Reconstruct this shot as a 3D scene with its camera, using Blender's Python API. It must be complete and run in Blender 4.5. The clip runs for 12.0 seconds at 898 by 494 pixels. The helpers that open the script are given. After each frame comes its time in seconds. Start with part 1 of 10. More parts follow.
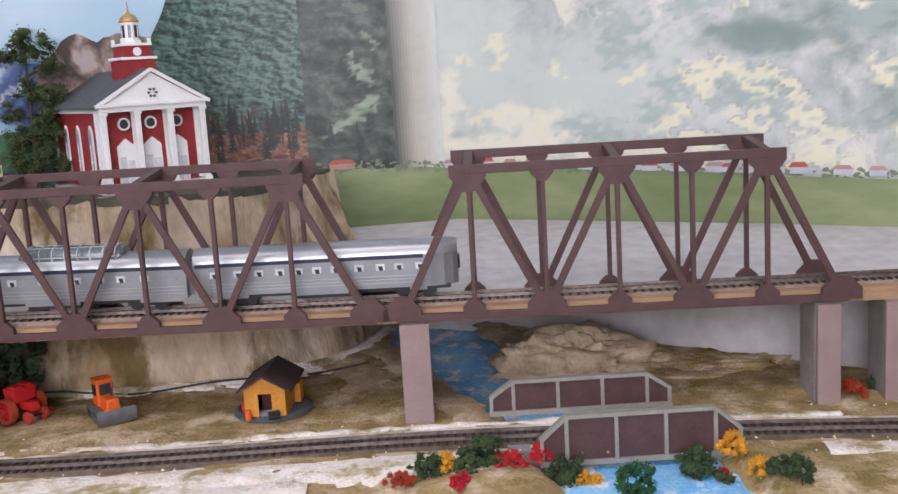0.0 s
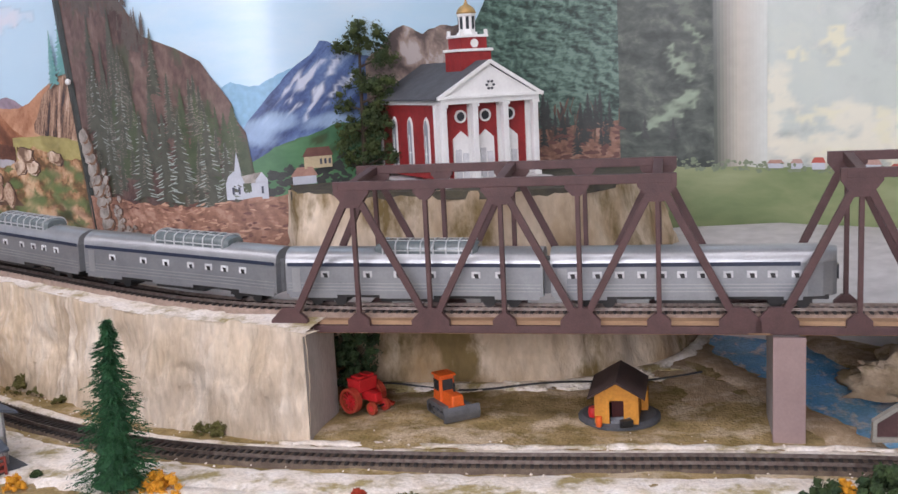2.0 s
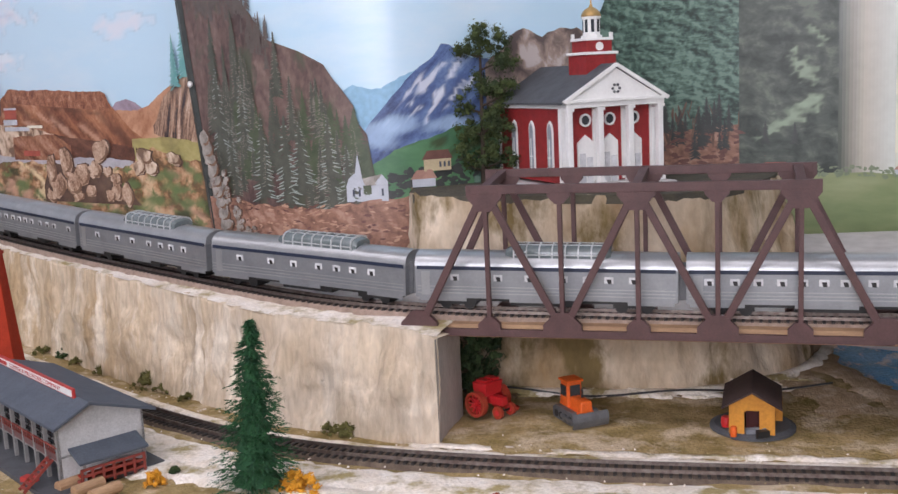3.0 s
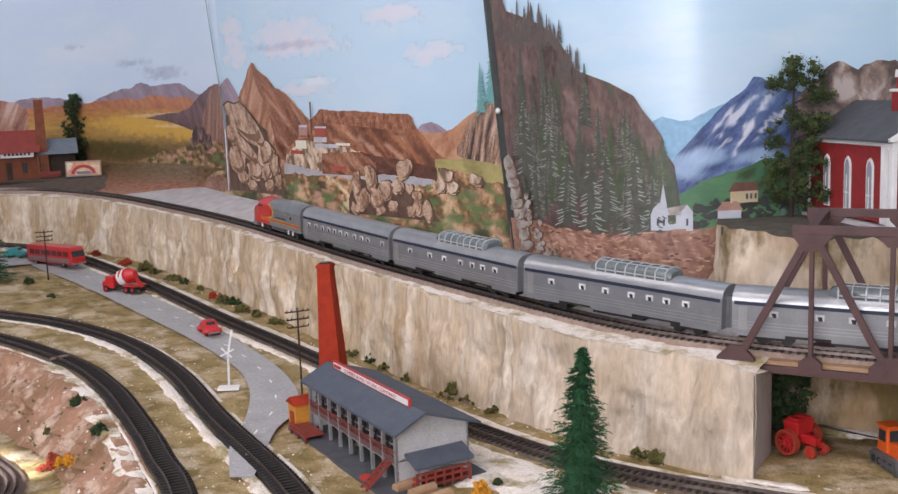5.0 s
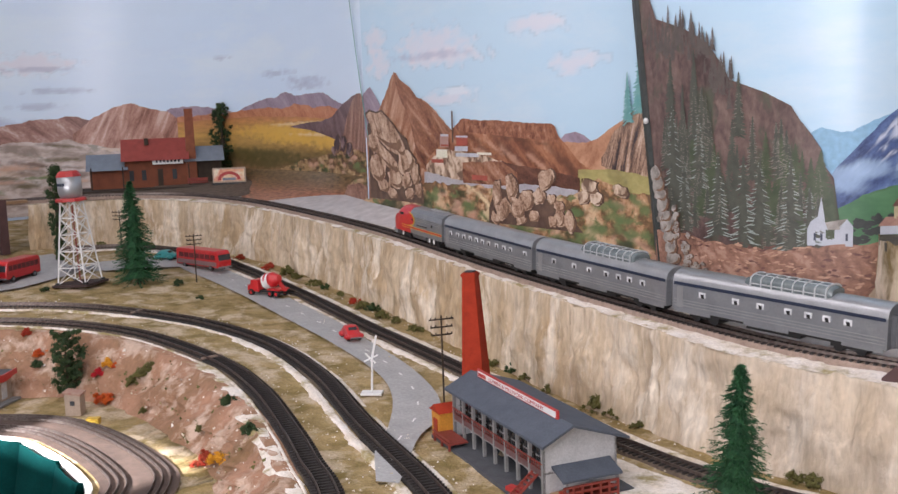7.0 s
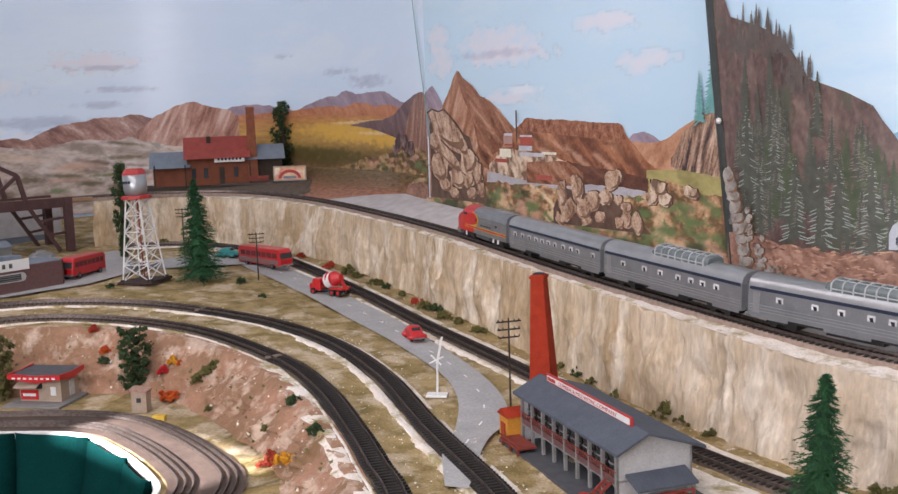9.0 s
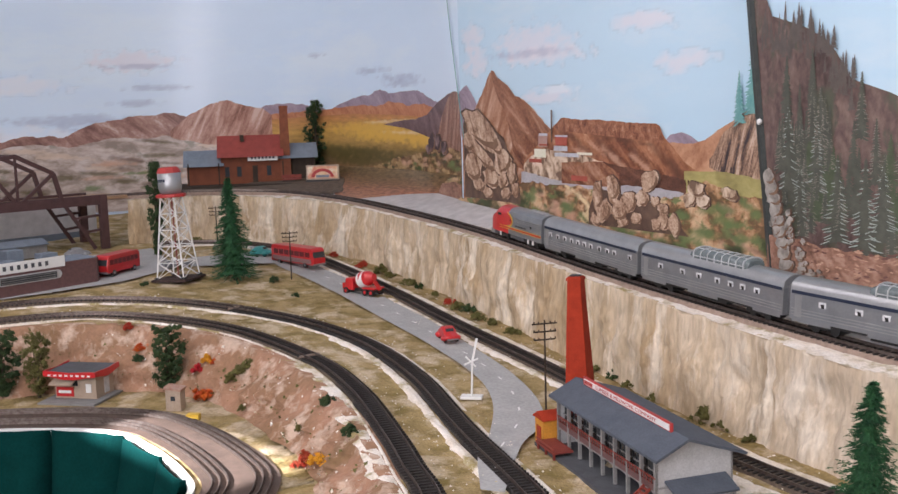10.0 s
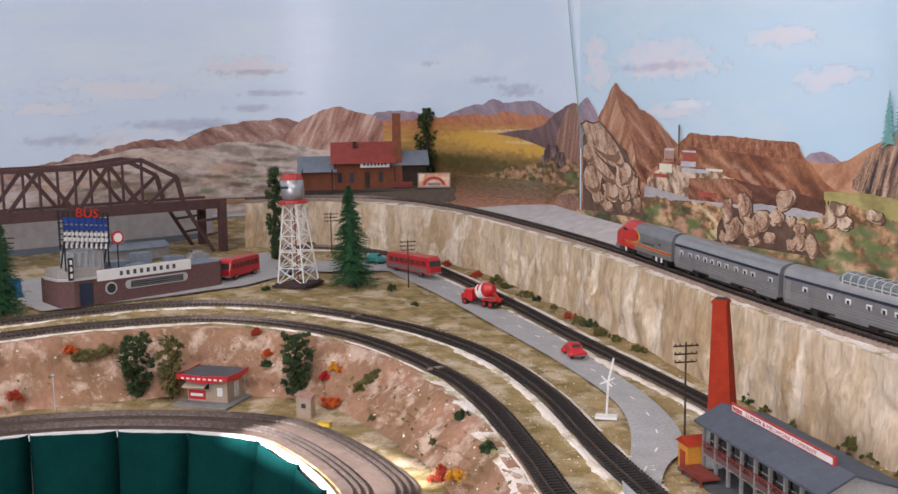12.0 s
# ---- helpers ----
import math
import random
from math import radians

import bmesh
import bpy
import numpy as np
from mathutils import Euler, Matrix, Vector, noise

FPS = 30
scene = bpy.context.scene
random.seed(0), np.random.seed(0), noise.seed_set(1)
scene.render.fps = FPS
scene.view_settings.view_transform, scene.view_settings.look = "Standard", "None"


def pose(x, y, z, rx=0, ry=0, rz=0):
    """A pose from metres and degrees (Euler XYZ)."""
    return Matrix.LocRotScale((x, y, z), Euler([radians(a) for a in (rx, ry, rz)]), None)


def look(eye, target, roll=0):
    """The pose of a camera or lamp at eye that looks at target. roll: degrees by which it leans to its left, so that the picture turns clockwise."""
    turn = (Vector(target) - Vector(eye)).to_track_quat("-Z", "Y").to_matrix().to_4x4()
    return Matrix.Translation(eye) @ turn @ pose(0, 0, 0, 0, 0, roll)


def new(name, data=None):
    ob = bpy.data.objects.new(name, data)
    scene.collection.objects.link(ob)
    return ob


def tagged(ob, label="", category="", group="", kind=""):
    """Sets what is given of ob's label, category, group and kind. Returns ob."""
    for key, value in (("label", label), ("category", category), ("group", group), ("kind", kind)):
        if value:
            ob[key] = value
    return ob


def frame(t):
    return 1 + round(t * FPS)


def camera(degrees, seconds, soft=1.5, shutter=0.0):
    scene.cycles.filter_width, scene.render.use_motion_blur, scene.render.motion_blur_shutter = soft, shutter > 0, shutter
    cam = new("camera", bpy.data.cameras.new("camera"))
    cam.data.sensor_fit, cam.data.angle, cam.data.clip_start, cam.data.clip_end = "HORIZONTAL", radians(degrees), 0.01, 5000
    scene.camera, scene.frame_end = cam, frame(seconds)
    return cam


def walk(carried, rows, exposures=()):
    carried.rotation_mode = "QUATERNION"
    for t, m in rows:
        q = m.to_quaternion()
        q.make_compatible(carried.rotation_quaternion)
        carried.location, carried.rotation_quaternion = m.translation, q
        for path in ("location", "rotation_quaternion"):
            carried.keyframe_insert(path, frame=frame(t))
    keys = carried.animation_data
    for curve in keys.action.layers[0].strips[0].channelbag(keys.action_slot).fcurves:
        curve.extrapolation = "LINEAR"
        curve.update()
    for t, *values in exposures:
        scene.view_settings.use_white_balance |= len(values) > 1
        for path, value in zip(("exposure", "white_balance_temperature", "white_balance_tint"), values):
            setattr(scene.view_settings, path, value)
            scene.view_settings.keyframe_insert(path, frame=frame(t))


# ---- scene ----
cam = camera(47.0, 12.0)
PATH = [
    (0, (0.087, -0.108, 0.307), (-0.165, 1.846, -0.034), -3.4),
    (0.5, (0.041, -0.098, 0.311), (-0.315, 1.838, -0.043), -3.0),
    (1, (-0.007, -0.098, 0.314), (-0.438, 1.827, -0.019), -2.6),
    (1.5, (-0.04, -0.099, 0.312), (-0.55, 1.806, -0.022), -2.7),
    (2, (-0.073, -0.1, 0.314), (-0.671, 1.779, -0.018), -2.9),
    (2.5, (-0.098, -0.103, 0.315), (-0.755, 1.757, -0.014), -3.0),
    (3, (-0.128, -0.115, 0.318), (-0.849, 1.723, -0.004), -2.8),
    (3.5, (-0.157, -0.133, 0.324), (-0.942, 1.68, 0.009), -2.8),
    (5.3, (-0.196, -0.187, 0.351), (-1.35, 1.421, 0.068), -2.0),
    (5.5, (-0.202, -0.186, 0.349), (-1.38, 1.407, 0.073), -1.9),
    (6, (-0.207, -0.193, 0.349), (-1.433, 1.364, 0.078), -2.0),
    (6.5, (-0.211, -0.196, 0.35), (-1.476, 1.33, 0.082), -2.1),
    (7, (-0.211, -0.195, 0.349), (-1.51, 1.303, 0.085), -2.0),
    (9, (-0.235, -0.196, 0.351), (-1.607, 1.234, 0.087), -1.9),
    (9.5, (-0.238, -0.194, 0.352), (-1.628, 1.22, 0.091), -1.8),
    (10, (-0.247, -0.195, 0.352), (-1.659, 1.196, 0.088), -1.7),
    (10.5, (-0.261, -0.198, 0.352), (-1.702, 1.162, 0.086), -1.7),
    (11, (-0.274, -0.205, 0.356), (-1.741, 1.127, 0.086), -1.4),
    (11.5, (-0.286, -0.218, 0.361), (-1.779, 1.086, 0.095), -1.3),
    (12, (-0.298, -0.241, 0.368), (-1.815, 1.037, 0.113), -0.8),
]
walk(cam, [(t, look(eye, target, roll)) for t, eye, target, roll in PATH], exposures=[(0.0, 0.78, 6020, 20), (4.0, 0.66, 6120, 18), (12.0, 0.68, 6300, 18)])

# ---- light ----
world = bpy.data.worlds.new("world")
scene.world = world
world.use_nodes = True
wn, wl = world.node_tree.nodes, world.node_tree.links
sky_tex = wn.new("ShaderNodeTexSky")
sky_tex.sky_type, sky_tex.sun_disc = "NISHITA", False
sky_tex.sun_elevation, sky_tex.sun_rotation = radians(38), radians(120)
wl.new(sky_tex.outputs[0], wn["Background"].inputs[0])
wn["Background"].inputs[1].default_value = 0.12


def area_lamp(name, eye, target, sx, sy, watts, colour):
    data = bpy.data.lights.new(name, "AREA")
    data.shape, data.size, data.size_y, data.energy, data.color = "RECTANGLE", sx, sy, watts, colour
    ob = new(name, data)
    ob.matrix_world = look(eye, target)
    return ob


area_lamp("ceiling_lamp_light", (-0.8, 0.0, 1.4), (-0.8, 0.2, 0), 3.0, 0.6, 11, (1.0, 0.94, 0.92))
area_lamp("window_light", (-0.55, -1.66, 0.7), (-0.8, 0.9, 0.08), 2.4, 1.0, 38, (1.0, 0.97, 0.96))



# ---- helpers of the scene ----
def gz(x):
    """Height of the lower ground, which climbs gently to the west."""
    return 0.0325 * (-(x + 0.95) + math.sqrt((x + 0.95) ** 2 + 0.01))


def uz(x):
    """Height of the upper line's railhead."""
    return 0.106 + 0.024 * (-(x + 0.45) + math.sqrt((x + 0.45) ** 2 + 0.01))


def rnd(a, b):
    return random.uniform(a, b)


def smooth(pts, step):
    """Catmull-Rom through the given plan points, resampled at even steps."""
    p = [Vector(q) for q in pts]
    p = [2 * p[0] - p[1]] + p + [2 * p[-1] - p[-2]]
    fine = []
    for i in range(1, len(p) - 2):
        a, b, c, d = p[i - 1:i + 3]
        for k in range(24):
            t = k / 24
            fine.append(0.5 * (2 * b + (c - a) * t + (2 * a - 5 * b + 4 * c - d) * t * t + (3 * b - a - 3 * c + d) * t ** 3))
    fine.append(p[-2])
    out, carry = [fine[0]], 0.0
    for a, b in zip(fine, fine[1:]):
        length = (b - a).length
        d = step - carry
        while d <= length:
            out.append(a.lerp(b, d / length))
            d += step
        carry = length - (d - step)
    return out


def normals(line):
    """Unit normals to the left of a plan line."""
    out = []
    for i in range(len(line)):
        d = line[min(i + 1, len(line) - 1)] - line[max(i - 1, 0)]
        out.append(Vector((-d.y, d.x)).normalized())
    return out


class Geo:
    """Collects vertices and faces of one mesh."""

    def __init__(self):
        self.v, self.f = [], []

    def add(self, verts, faces):
        n = len(self.v)
        self.v += [tuple(v) for v in verts]
        self.f += [tuple(n + i for i in face) for face in faces]
        return self

    def box(self, c, s, rz=0.0, ry=0.0, rx=0.0, top=(1, 1)):
        m = pose(c[0], c[1], c[2], rx, ry, rz)
        x, y, z = s[0] / 2, s[1] / 2, s[2] / 2
        vs = [(-x, -y, -z), (x, -y, -z), (x, y, -z), (-x, y, -z)]
        vs += [(-x * top[0], -y * top[1], z), (x * top[0], -y * top[1], z), (x * top[0], y * top[1], z), (-x * top[0], y * top[1], z)]
        fs = [(3, 2, 1, 0), (4, 5, 6, 7), (0, 1, 5, 4), (1, 2, 6, 5), (2, 3, 7, 6), (3, 0, 4, 7)]
        return self.add([m @ Vector(v) for v in vs], fs)

    def beam(self, p, q, w, h, up=(0, 0, 1)):
        p, q = Vector(p), Vector(q)
        d = (q - p).normalized()
        side = d.cross(Vector(up))
        side = side.normalized() if side.length > 1e-6 else Vector((1, 0, 0))
        u = side.cross(d)
        vs = [o + side * a * w / 2 + u * b * h / 2 for o in (p, q) for a, b in ((-1, -1), (1, -1), (1, 1), (-1, 1))]
        return self.add(vs, [(0, 1, 2, 3), (7, 6, 5, 4), (0, 4, 5, 1), (1, 5, 6, 2), (2, 6, 7, 3), (3, 7, 4, 0)])

    def rod(self, p, q, r, n=8, r2=None):
        p, q = Vector(p), Vector(q)
        r2 = r if r2 is None else r2
        d = (q - p).normalized()
        a = d.orthogonal().normalized()
        b = d.cross(a)
        ring = [(math.cos(2 * math.pi * k / n), math.sin(2 * math.pi * k / n)) for k in range(n)]
        vs = [p + (a * c + b * s) * r for c, s in ring] + [q + (a * c + b * s) * r2 for c, s in ring]
        fs = [(k, (k + 1) % n, n + (k + 1) % n, n + k) for k in range(n)]
        return self.add(vs, fs + [tuple(range(n - 1, -1, -1)), tuple(range(n, 2 * n))])

    def lathe(self, c, profile, n=20):
        """profile: (radius, height) from the bottom up."""
        c = Vector(c)
        vs = [c + Vector((r * math.cos(2 * math.pi * k / n), r * math.sin(2 * math.pi * k / n), z)) for r, z in profile for k in range(n)]
        fs = [(i * n + k, i * n + (k + 1) % n, (i + 1) * n + (k + 1) % n, (i + 1) * n + k) for i in range(len(profile) - 1) for k in range(n)]
        return self.add(vs, fs + [tuple(range(n - 1, -1, -1)), tuple(range(len(vs) - n, len(vs)))])

    def prism(self, outline, m, depth):
        """A flat outline in local x, z, pushed along local y by depth."""
        n = len(outline)
        vs = [m @ Vector((x, 0, z)) for x, z in outline] + [m @ Vector((x, depth, z)) for x, z in outline]
        fs = [(k, (k + 1) % n, n + (k + 1) % n, n + k) for k in range(n)]
        return self.add(vs, [tuple(range(n - 1, -1, -1)), tuple(range(n, 2 * n))] + fs)

    def slab(self, outline, z0, z1):
        """A plan outline between two heights."""
        n = len(outline)
        vs = [(x, y, z0) for x, y in outline] + [(x, y, z1) for x, y in outline]
        fs = [(k, (k + 1) % n, n + (k + 1) % n, n + k) for k in range(n)]
        return self.add(vs, [tuple(range(n - 1, -1, -1)), tuple(range(n, 2 * n))] + fs)

    def sheet(self, rows, closed=False):
        """A skin over rows of points, all of one length."""
        n = len(rows[0])
        vs = [p for row in rows for p in row]
        fs = [(i * n + k, i * n + k + 1, (i + 1) * n + k + 1, (i + 1) * n + k) for i in range(len(rows) - 1) for k in range(n - 1)]
        return self.add(vs, fs)

    def blob(self, c, r, squash=1.0, jag=0.35, seed=0.0):
        """A small uneven lump with eighty facets."""
        c = Vector(c)
        base = icos
        vs = []
        for v in base[0]:
            k = 1 + jag * noise.noise(v * 2.3 + Vector((seed, seed * 1.7, c.x * 90 + c.y * 70)))
            vs.append(c + Vector((v.x * r * k, v.y * r * k, v.z * r * k * squash)))
        return self.add(vs, base[1])

    def mesh(self, name):
        me = bpy.data.meshes.new(name)
        me.from_pydata(self.v, [], self.f)
        return me


def ico(level):
    bm = bmesh.new()
    bmesh.ops.create_icosphere(bm, subdivisions=level, radius=1)
    out = ([v.co.copy() for v in bm.verts], [tuple(v.index for v in f.verts) for f in bm.faces])
    bm.free()
    return out


icos = ico(2)


def part(name, geo, material, parent=None, label="", bevel=0.0, soft=False):
    me = geo.mesh(name) if isinstance(geo, Geo) else geo
    me.materials.append(material)
    bm = bmesh.new()
    bm.from_mesh(me)
    bmesh.ops.recalc_face_normals(bm, faces=bm.faces)
    if soft:
        for f in bm.faces:
            f.smooth = True
    bm.to_mesh(me)
    bm.free()
    ob = new(name, me)
    if parent:
        ob.parent = parent
    if label:
        ob["label"] = label
    if bevel:
        mod = ob.modifiers.new("edge", "BEVEL")
        mod.width, mod.segments, mod.limit_method = bevel, 2, "ANGLE"
    return ob


def thing(name, m, label, category, group=""):
    ob = new(name)
    ob.empty_display_size = 0.02
    ob.matrix_world = m
    return tagged(ob, label, category, group)


# ---- materials ----
def mat(name, a, b=None, rough=0.7, metal=0.0, scale=60.0, bump=0.15, stretch=(1, 1, 1), coat=0.0, detail=6.0, third=None, mask_scale=9.0, use_uv=False, sharp=0.0, vary=0.3, spec=0.5, deep=0.0, toward=None):
    """Two tones mixed by a coarse and a fine noise, a third in large patches, with fine relief."""
    m = bpy.data.materials.new(name)
    m.use_nodes = True
    n, link = m.node_tree.nodes, m.node_tree.links
    p = n["Principled BSDF"]
    p.inputs["Roughness"].default_value, p.inputs["Metallic"].default_value, p.inputs["Coat Weight"].default_value = rough, metal, coat
    p.inputs["Coat Roughness"].default_value, p.inputs["Specular IOR Level"].default_value = 0.12, spec
    b = b or tuple(c * 0.8 for c in a)
    tc, mp = n.new("ShaderNodeTexCoord"), n.new("ShaderNodeMapping")
    mp.inputs["Scale"].default_value = stretch
    link.new(tc.outputs["UV" if use_uv else "Object"], mp.inputs[0])
    big, fine = n.new("ShaderNodeTexNoise"), n.new("ShaderNodeTexNoise")
    for t, s, d in ((big, scale, detail), (fine, scale * (3.5 if use_uv else 9), 6.0 if use_uv else 3.0)):
        t.inputs["Scale"].default_value, t.inputs["Detail"].default_value = s, d
        link.new(mp.outputs[0], t.inputs["Vector"])
    ramp = n.new("ShaderNodeValToRGB")
    ramp.color_ramp.elements[0].position, ramp.color_ramp.elements[1].position = 0.3 + sharp, 0.7 - sharp
    ramp.color_ramp.elements[0].color, ramp.color_ramp.elements[1].color = (*a, 1), (*b, 1)
    link.new(big.outputs[0], ramp.inputs[0])
    out = ramp.outputs[0]
    if third:
        patch, step, mix3 = n.new("ShaderNodeTexNoise"), n.new("ShaderNodeValToRGB"), n.new("ShaderNodeMix")
        patch.inputs["Scale"].default_value, patch.inputs["Detail"].default_value = mask_scale, 8.0
        patch.inputs["Roughness"].default_value = 0.65
        link.new(mp.outputs[0], patch.inputs["Vector"])
        step.color_ramp.elements[0].position, step.color_ramp.elements[1].position = 0.5, 0.62
        link.new(patch.outputs[0], step.inputs[0])
        mix3.data_type = "RGBA"
        link.new(step.outputs[0], mix3.inputs[0])
        link.new(out, mix3.inputs[6])
        mix3.inputs[7].default_value = (*third, 1)
        out = mix3.outputs[2]
    if toward:
        x0, x1, bare = toward
        sep, rng, blot, mul, mix4 = n.new("ShaderNodeSeparateXYZ"), n.new("ShaderNodeMapRange"), n.new("ShaderNodeTexNoise"), n.new("ShaderNodeMath"), n.new("ShaderNodeMix")
        link.new(tc.outputs["Object"], sep.inputs[0])
        link.new(sep.outputs[0], rng.inputs[0])
        rng.inputs[1].default_value, rng.inputs[2].default_value = x0, x1
        blot.inputs["Scale"].default_value, blot.inputs["Detail"].default_value = 20.0, 9.0
        link.new(tc.outputs["Object"], blot.inputs["Vector"])
        mul.operation, mul.use_clamp = "MULTIPLY", True
        mul.inputs[1].default_value = 1.0
        hold = n.new("ShaderNodeMath")
        hold.operation = "MULTIPLY"
        link.new(rng.outputs[0], hold.inputs[0])
        link.new(blot.outputs[0], hold.inputs[1])
        link.new(hold.outputs[0], mul.inputs[0])
        mix4.data_type = "RGBA"
        link.new(mul.outputs[0], mix4.inputs[0])
        link.new(out, mix4.inputs[6])
        mix4.inputs[7].default_value = (*bare, 1)
        out = mix4.outputs[2]
    hsv = n.new("ShaderNodeHueSaturation")
    vary_node = n.new("ShaderNodeMapRange")
    vary_node.inputs[3].default_value, vary_node.inputs[4].default_value = 1 - vary, 1 + vary
    link.new(fine.outputs[0], vary_node.inputs[0])
    link.new(vary_node.outputs[0], hsv.inputs["Value"])
    link.new(out, hsv.inputs["Color"])
    link.new(hsv.outputs[0], p.inputs["Base Color"])
    if bump:
        bp = n.new("ShaderNodeBump")
        bp.inputs["Strength"].default_value, bp.inputs["Distance"].default_value = bump, 0.002
        link.new(fine.outputs[0], bp.inputs["Height"])
        if deep:
            rough_bump = n.new("ShaderNodeBump")
            rough_bump.inputs["Strength"].default_value, rough_bump.inputs["Distance"].default_value = 1.0, deep
            link.new(big.outputs[0], rough_bump.inputs["Height"])
            link.new(rough_bump.outputs[0], bp.inputs["Normal"])
        link.new(bp.outputs[0], p.inputs["Normal"])
    return m


M = {}
M["brown_steel"] = mat("brown_painted_plastic", (0.09, 0.043, 0.041), (0.064, 0.03, 0.029), 0.55, scale=70)
M["tan_wood"] = mat("cut_plywood_edge", (0.42, 0.27, 0.15), (0.3, 0.18, 0.1), 0.7, scale=30, stretch=(1, 1, 6))
M["pier"] = mat("pinkish_grey_board", (0.31, 0.225, 0.21), (0.26, 0.185, 0.175), 0.75, scale=40, vary=0.1)
M["tan_bed"] = mat("pinkish_tan_ballast", (0.4, 0.3, 0.24), (0.26, 0.19, 0.15), 0.95, scale=160, bump=0.7)
M["dirt_bed"] = mat("brown_dirt_bed", (0.17, 0.13, 0.095), (0.09, 0.065, 0.05), 0.95, scale=120, bump=0.6)
M["pier_side"] = mat("grey_board_side", (0.32, 0.3, 0.29), (0.24, 0.22, 0.215), 0.8, scale=40)
M["end_board"] = mat("light_grey_end_board", (0.5, 0.47, 0.45), (0.4, 0.375, 0.36), 0.85, scale=50, stretch=(1, 1, 0.3))
M["rail"] = mat("rail_steel", (0.2, 0.17, 0.15), (0.1, 0.07, 0.06), 0.4, 0.8, scale=200)
M["tie"] = mat("dark_tie_plastic", (0.022, 0.018, 0.017), (0.035, 0.028, 0.025), 0.75, scale=300)
M["roadbed"] = mat("black_ballast", (0.016, 0.015, 0.015), (0.045, 0.04, 0.036), 0.9, scale=300, bump=0.5, third=(0.13, 0.1, 0.07), mask_scale=7)
M["brown_bed"] = mat("brown_tie_strip", (0.17, 0.112, 0.09), (0.095, 0.062, 0.05), 0.4, scale=150)
M["ground"] = mat("scenic_turf", (0.2, 0.145, 0.042), (0.4, 0.29, 0.135), 0.95, scale=36, bump=1.0, third=(0.55, 0.44, 0.3), mask_scale=20, detail=10, sharp=0.05, vary=0.4, deep=0.004)
M["loop_board"] = mat("dark_brown_board", (0.1, 0.066, 0.05), (0.06, 0.04, 0.03), 0.7, scale=90, bump=0.3)
M["sand"] = mat("tan_sand", (0.5, 0.37, 0.24), (0.34, 0.24, 0.13), 0.95, scale=70, bump=0.8, third=(0.62, 0.5, 0.36), mask_scale=30, deep=0.003)
M["plaster"] = mat("bare_white_plaster", (0.88, 0.83, 0.77), (0.72, 0.63, 0.52), 0.9, scale=40, bump=0.6, third=(0.36, 0.29, 0.13), mask_scale=24, deep=0.004)
M["cliff"] = mat("stained_plaster_cliff", (0.62, 0.51, 0.37), (0.4, 0.285, 0.16), 0.9, scale=22, bump=1.0, stretch=(1, 1, 0.26), third=(0.74, 0.65, 0.52), mask_scale=26, detail=14, sharp=0.02, deep=0.014, vary=0.4, toward=(-0.95, -0.6, (0.54, 0.475, 0.395)))
M["cliff_dark"] = mat("weathered_plaster_bluff", (0.72, 0.62, 0.49), (0.3, 0.2, 0.1), 0.9, scale=17, bump=0.7, stretch=(1, 1, 0.5), third=(0.17, 0.12, 0.045), mask_scale=15, detail=12, deep=0.012)
M["pink_rock"] = mat("pink_tan_plaster_slope", (0.405, 0.222, 0.142), (0.212, 0.123, 0.059), 0.9, scale=16, bump=1.0, stretch=(1, 1, 0.6), third=(0.54, 0.4, 0.305), mask_scale=30, detail=10, deep=0.008)
M["rock"] = mat("tan_plaster_boulder", (0.62, 0.5, 0.36), (0.36, 0.26, 0.16), 0.9, scale=24, bump=0.7, third=(0.3, 0.23, 0.12), mask_scale=34)
M["grey_board"] = mat("grey_painted_board", (0.57, 0.55, 0.545), (0.51, 0.49, 0.485), 0.8, scale=6, bump=0.1)
M["road"] = mat("grey_road_card", (0.42, 0.42, 0.41), (0.35, 0.35, 0.345), 0.9, scale=30)
M["white"] = mat("white_styrene", (0.8, 0.8, 0.78), (0.72, 0.72, 0.7), 0.5, scale=40, bump=0.03, vary=0.08)
M["window_grey"] = mat("grey_frosted_pane", (0.3, 0.32, 0.35), (0.2, 0.22, 0.25), 0.3, scale=60, bump=0.0)
M["red_brick"] = mat("red_brick_plastic", (0.3, 0.022, 0.022), (0.22, 0.016, 0.016), 0.6, scale=120)
M["roof_grey"] = mat("grey_roof_plastic", (0.085, 0.09, 0.1), (0.06, 0.064, 0.072), 0.75, scale=80)
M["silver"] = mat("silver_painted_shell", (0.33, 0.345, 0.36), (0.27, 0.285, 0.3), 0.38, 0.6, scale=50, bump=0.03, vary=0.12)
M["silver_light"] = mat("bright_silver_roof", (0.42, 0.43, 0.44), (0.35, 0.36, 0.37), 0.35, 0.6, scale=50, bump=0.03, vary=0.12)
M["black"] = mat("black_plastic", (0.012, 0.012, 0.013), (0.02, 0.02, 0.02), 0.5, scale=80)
M["red"] = mat("bright_red_paint", (0.55, 0.022, 0.025), (0.48, 0.018, 0.02), 0.35, scale=60, bump=0.03, coat=0.3)
M["chimney"] = mat("red_orange_chimney", (0.37, 0.038, 0.013), (0.28, 0.027, 0.01), 0.85, scale=90, spec=0.25)
M["yellow"] = mat("yellow_stripe", (0.7, 0.45, 0.05), None, 0.5, scale=90, bump=0.0)
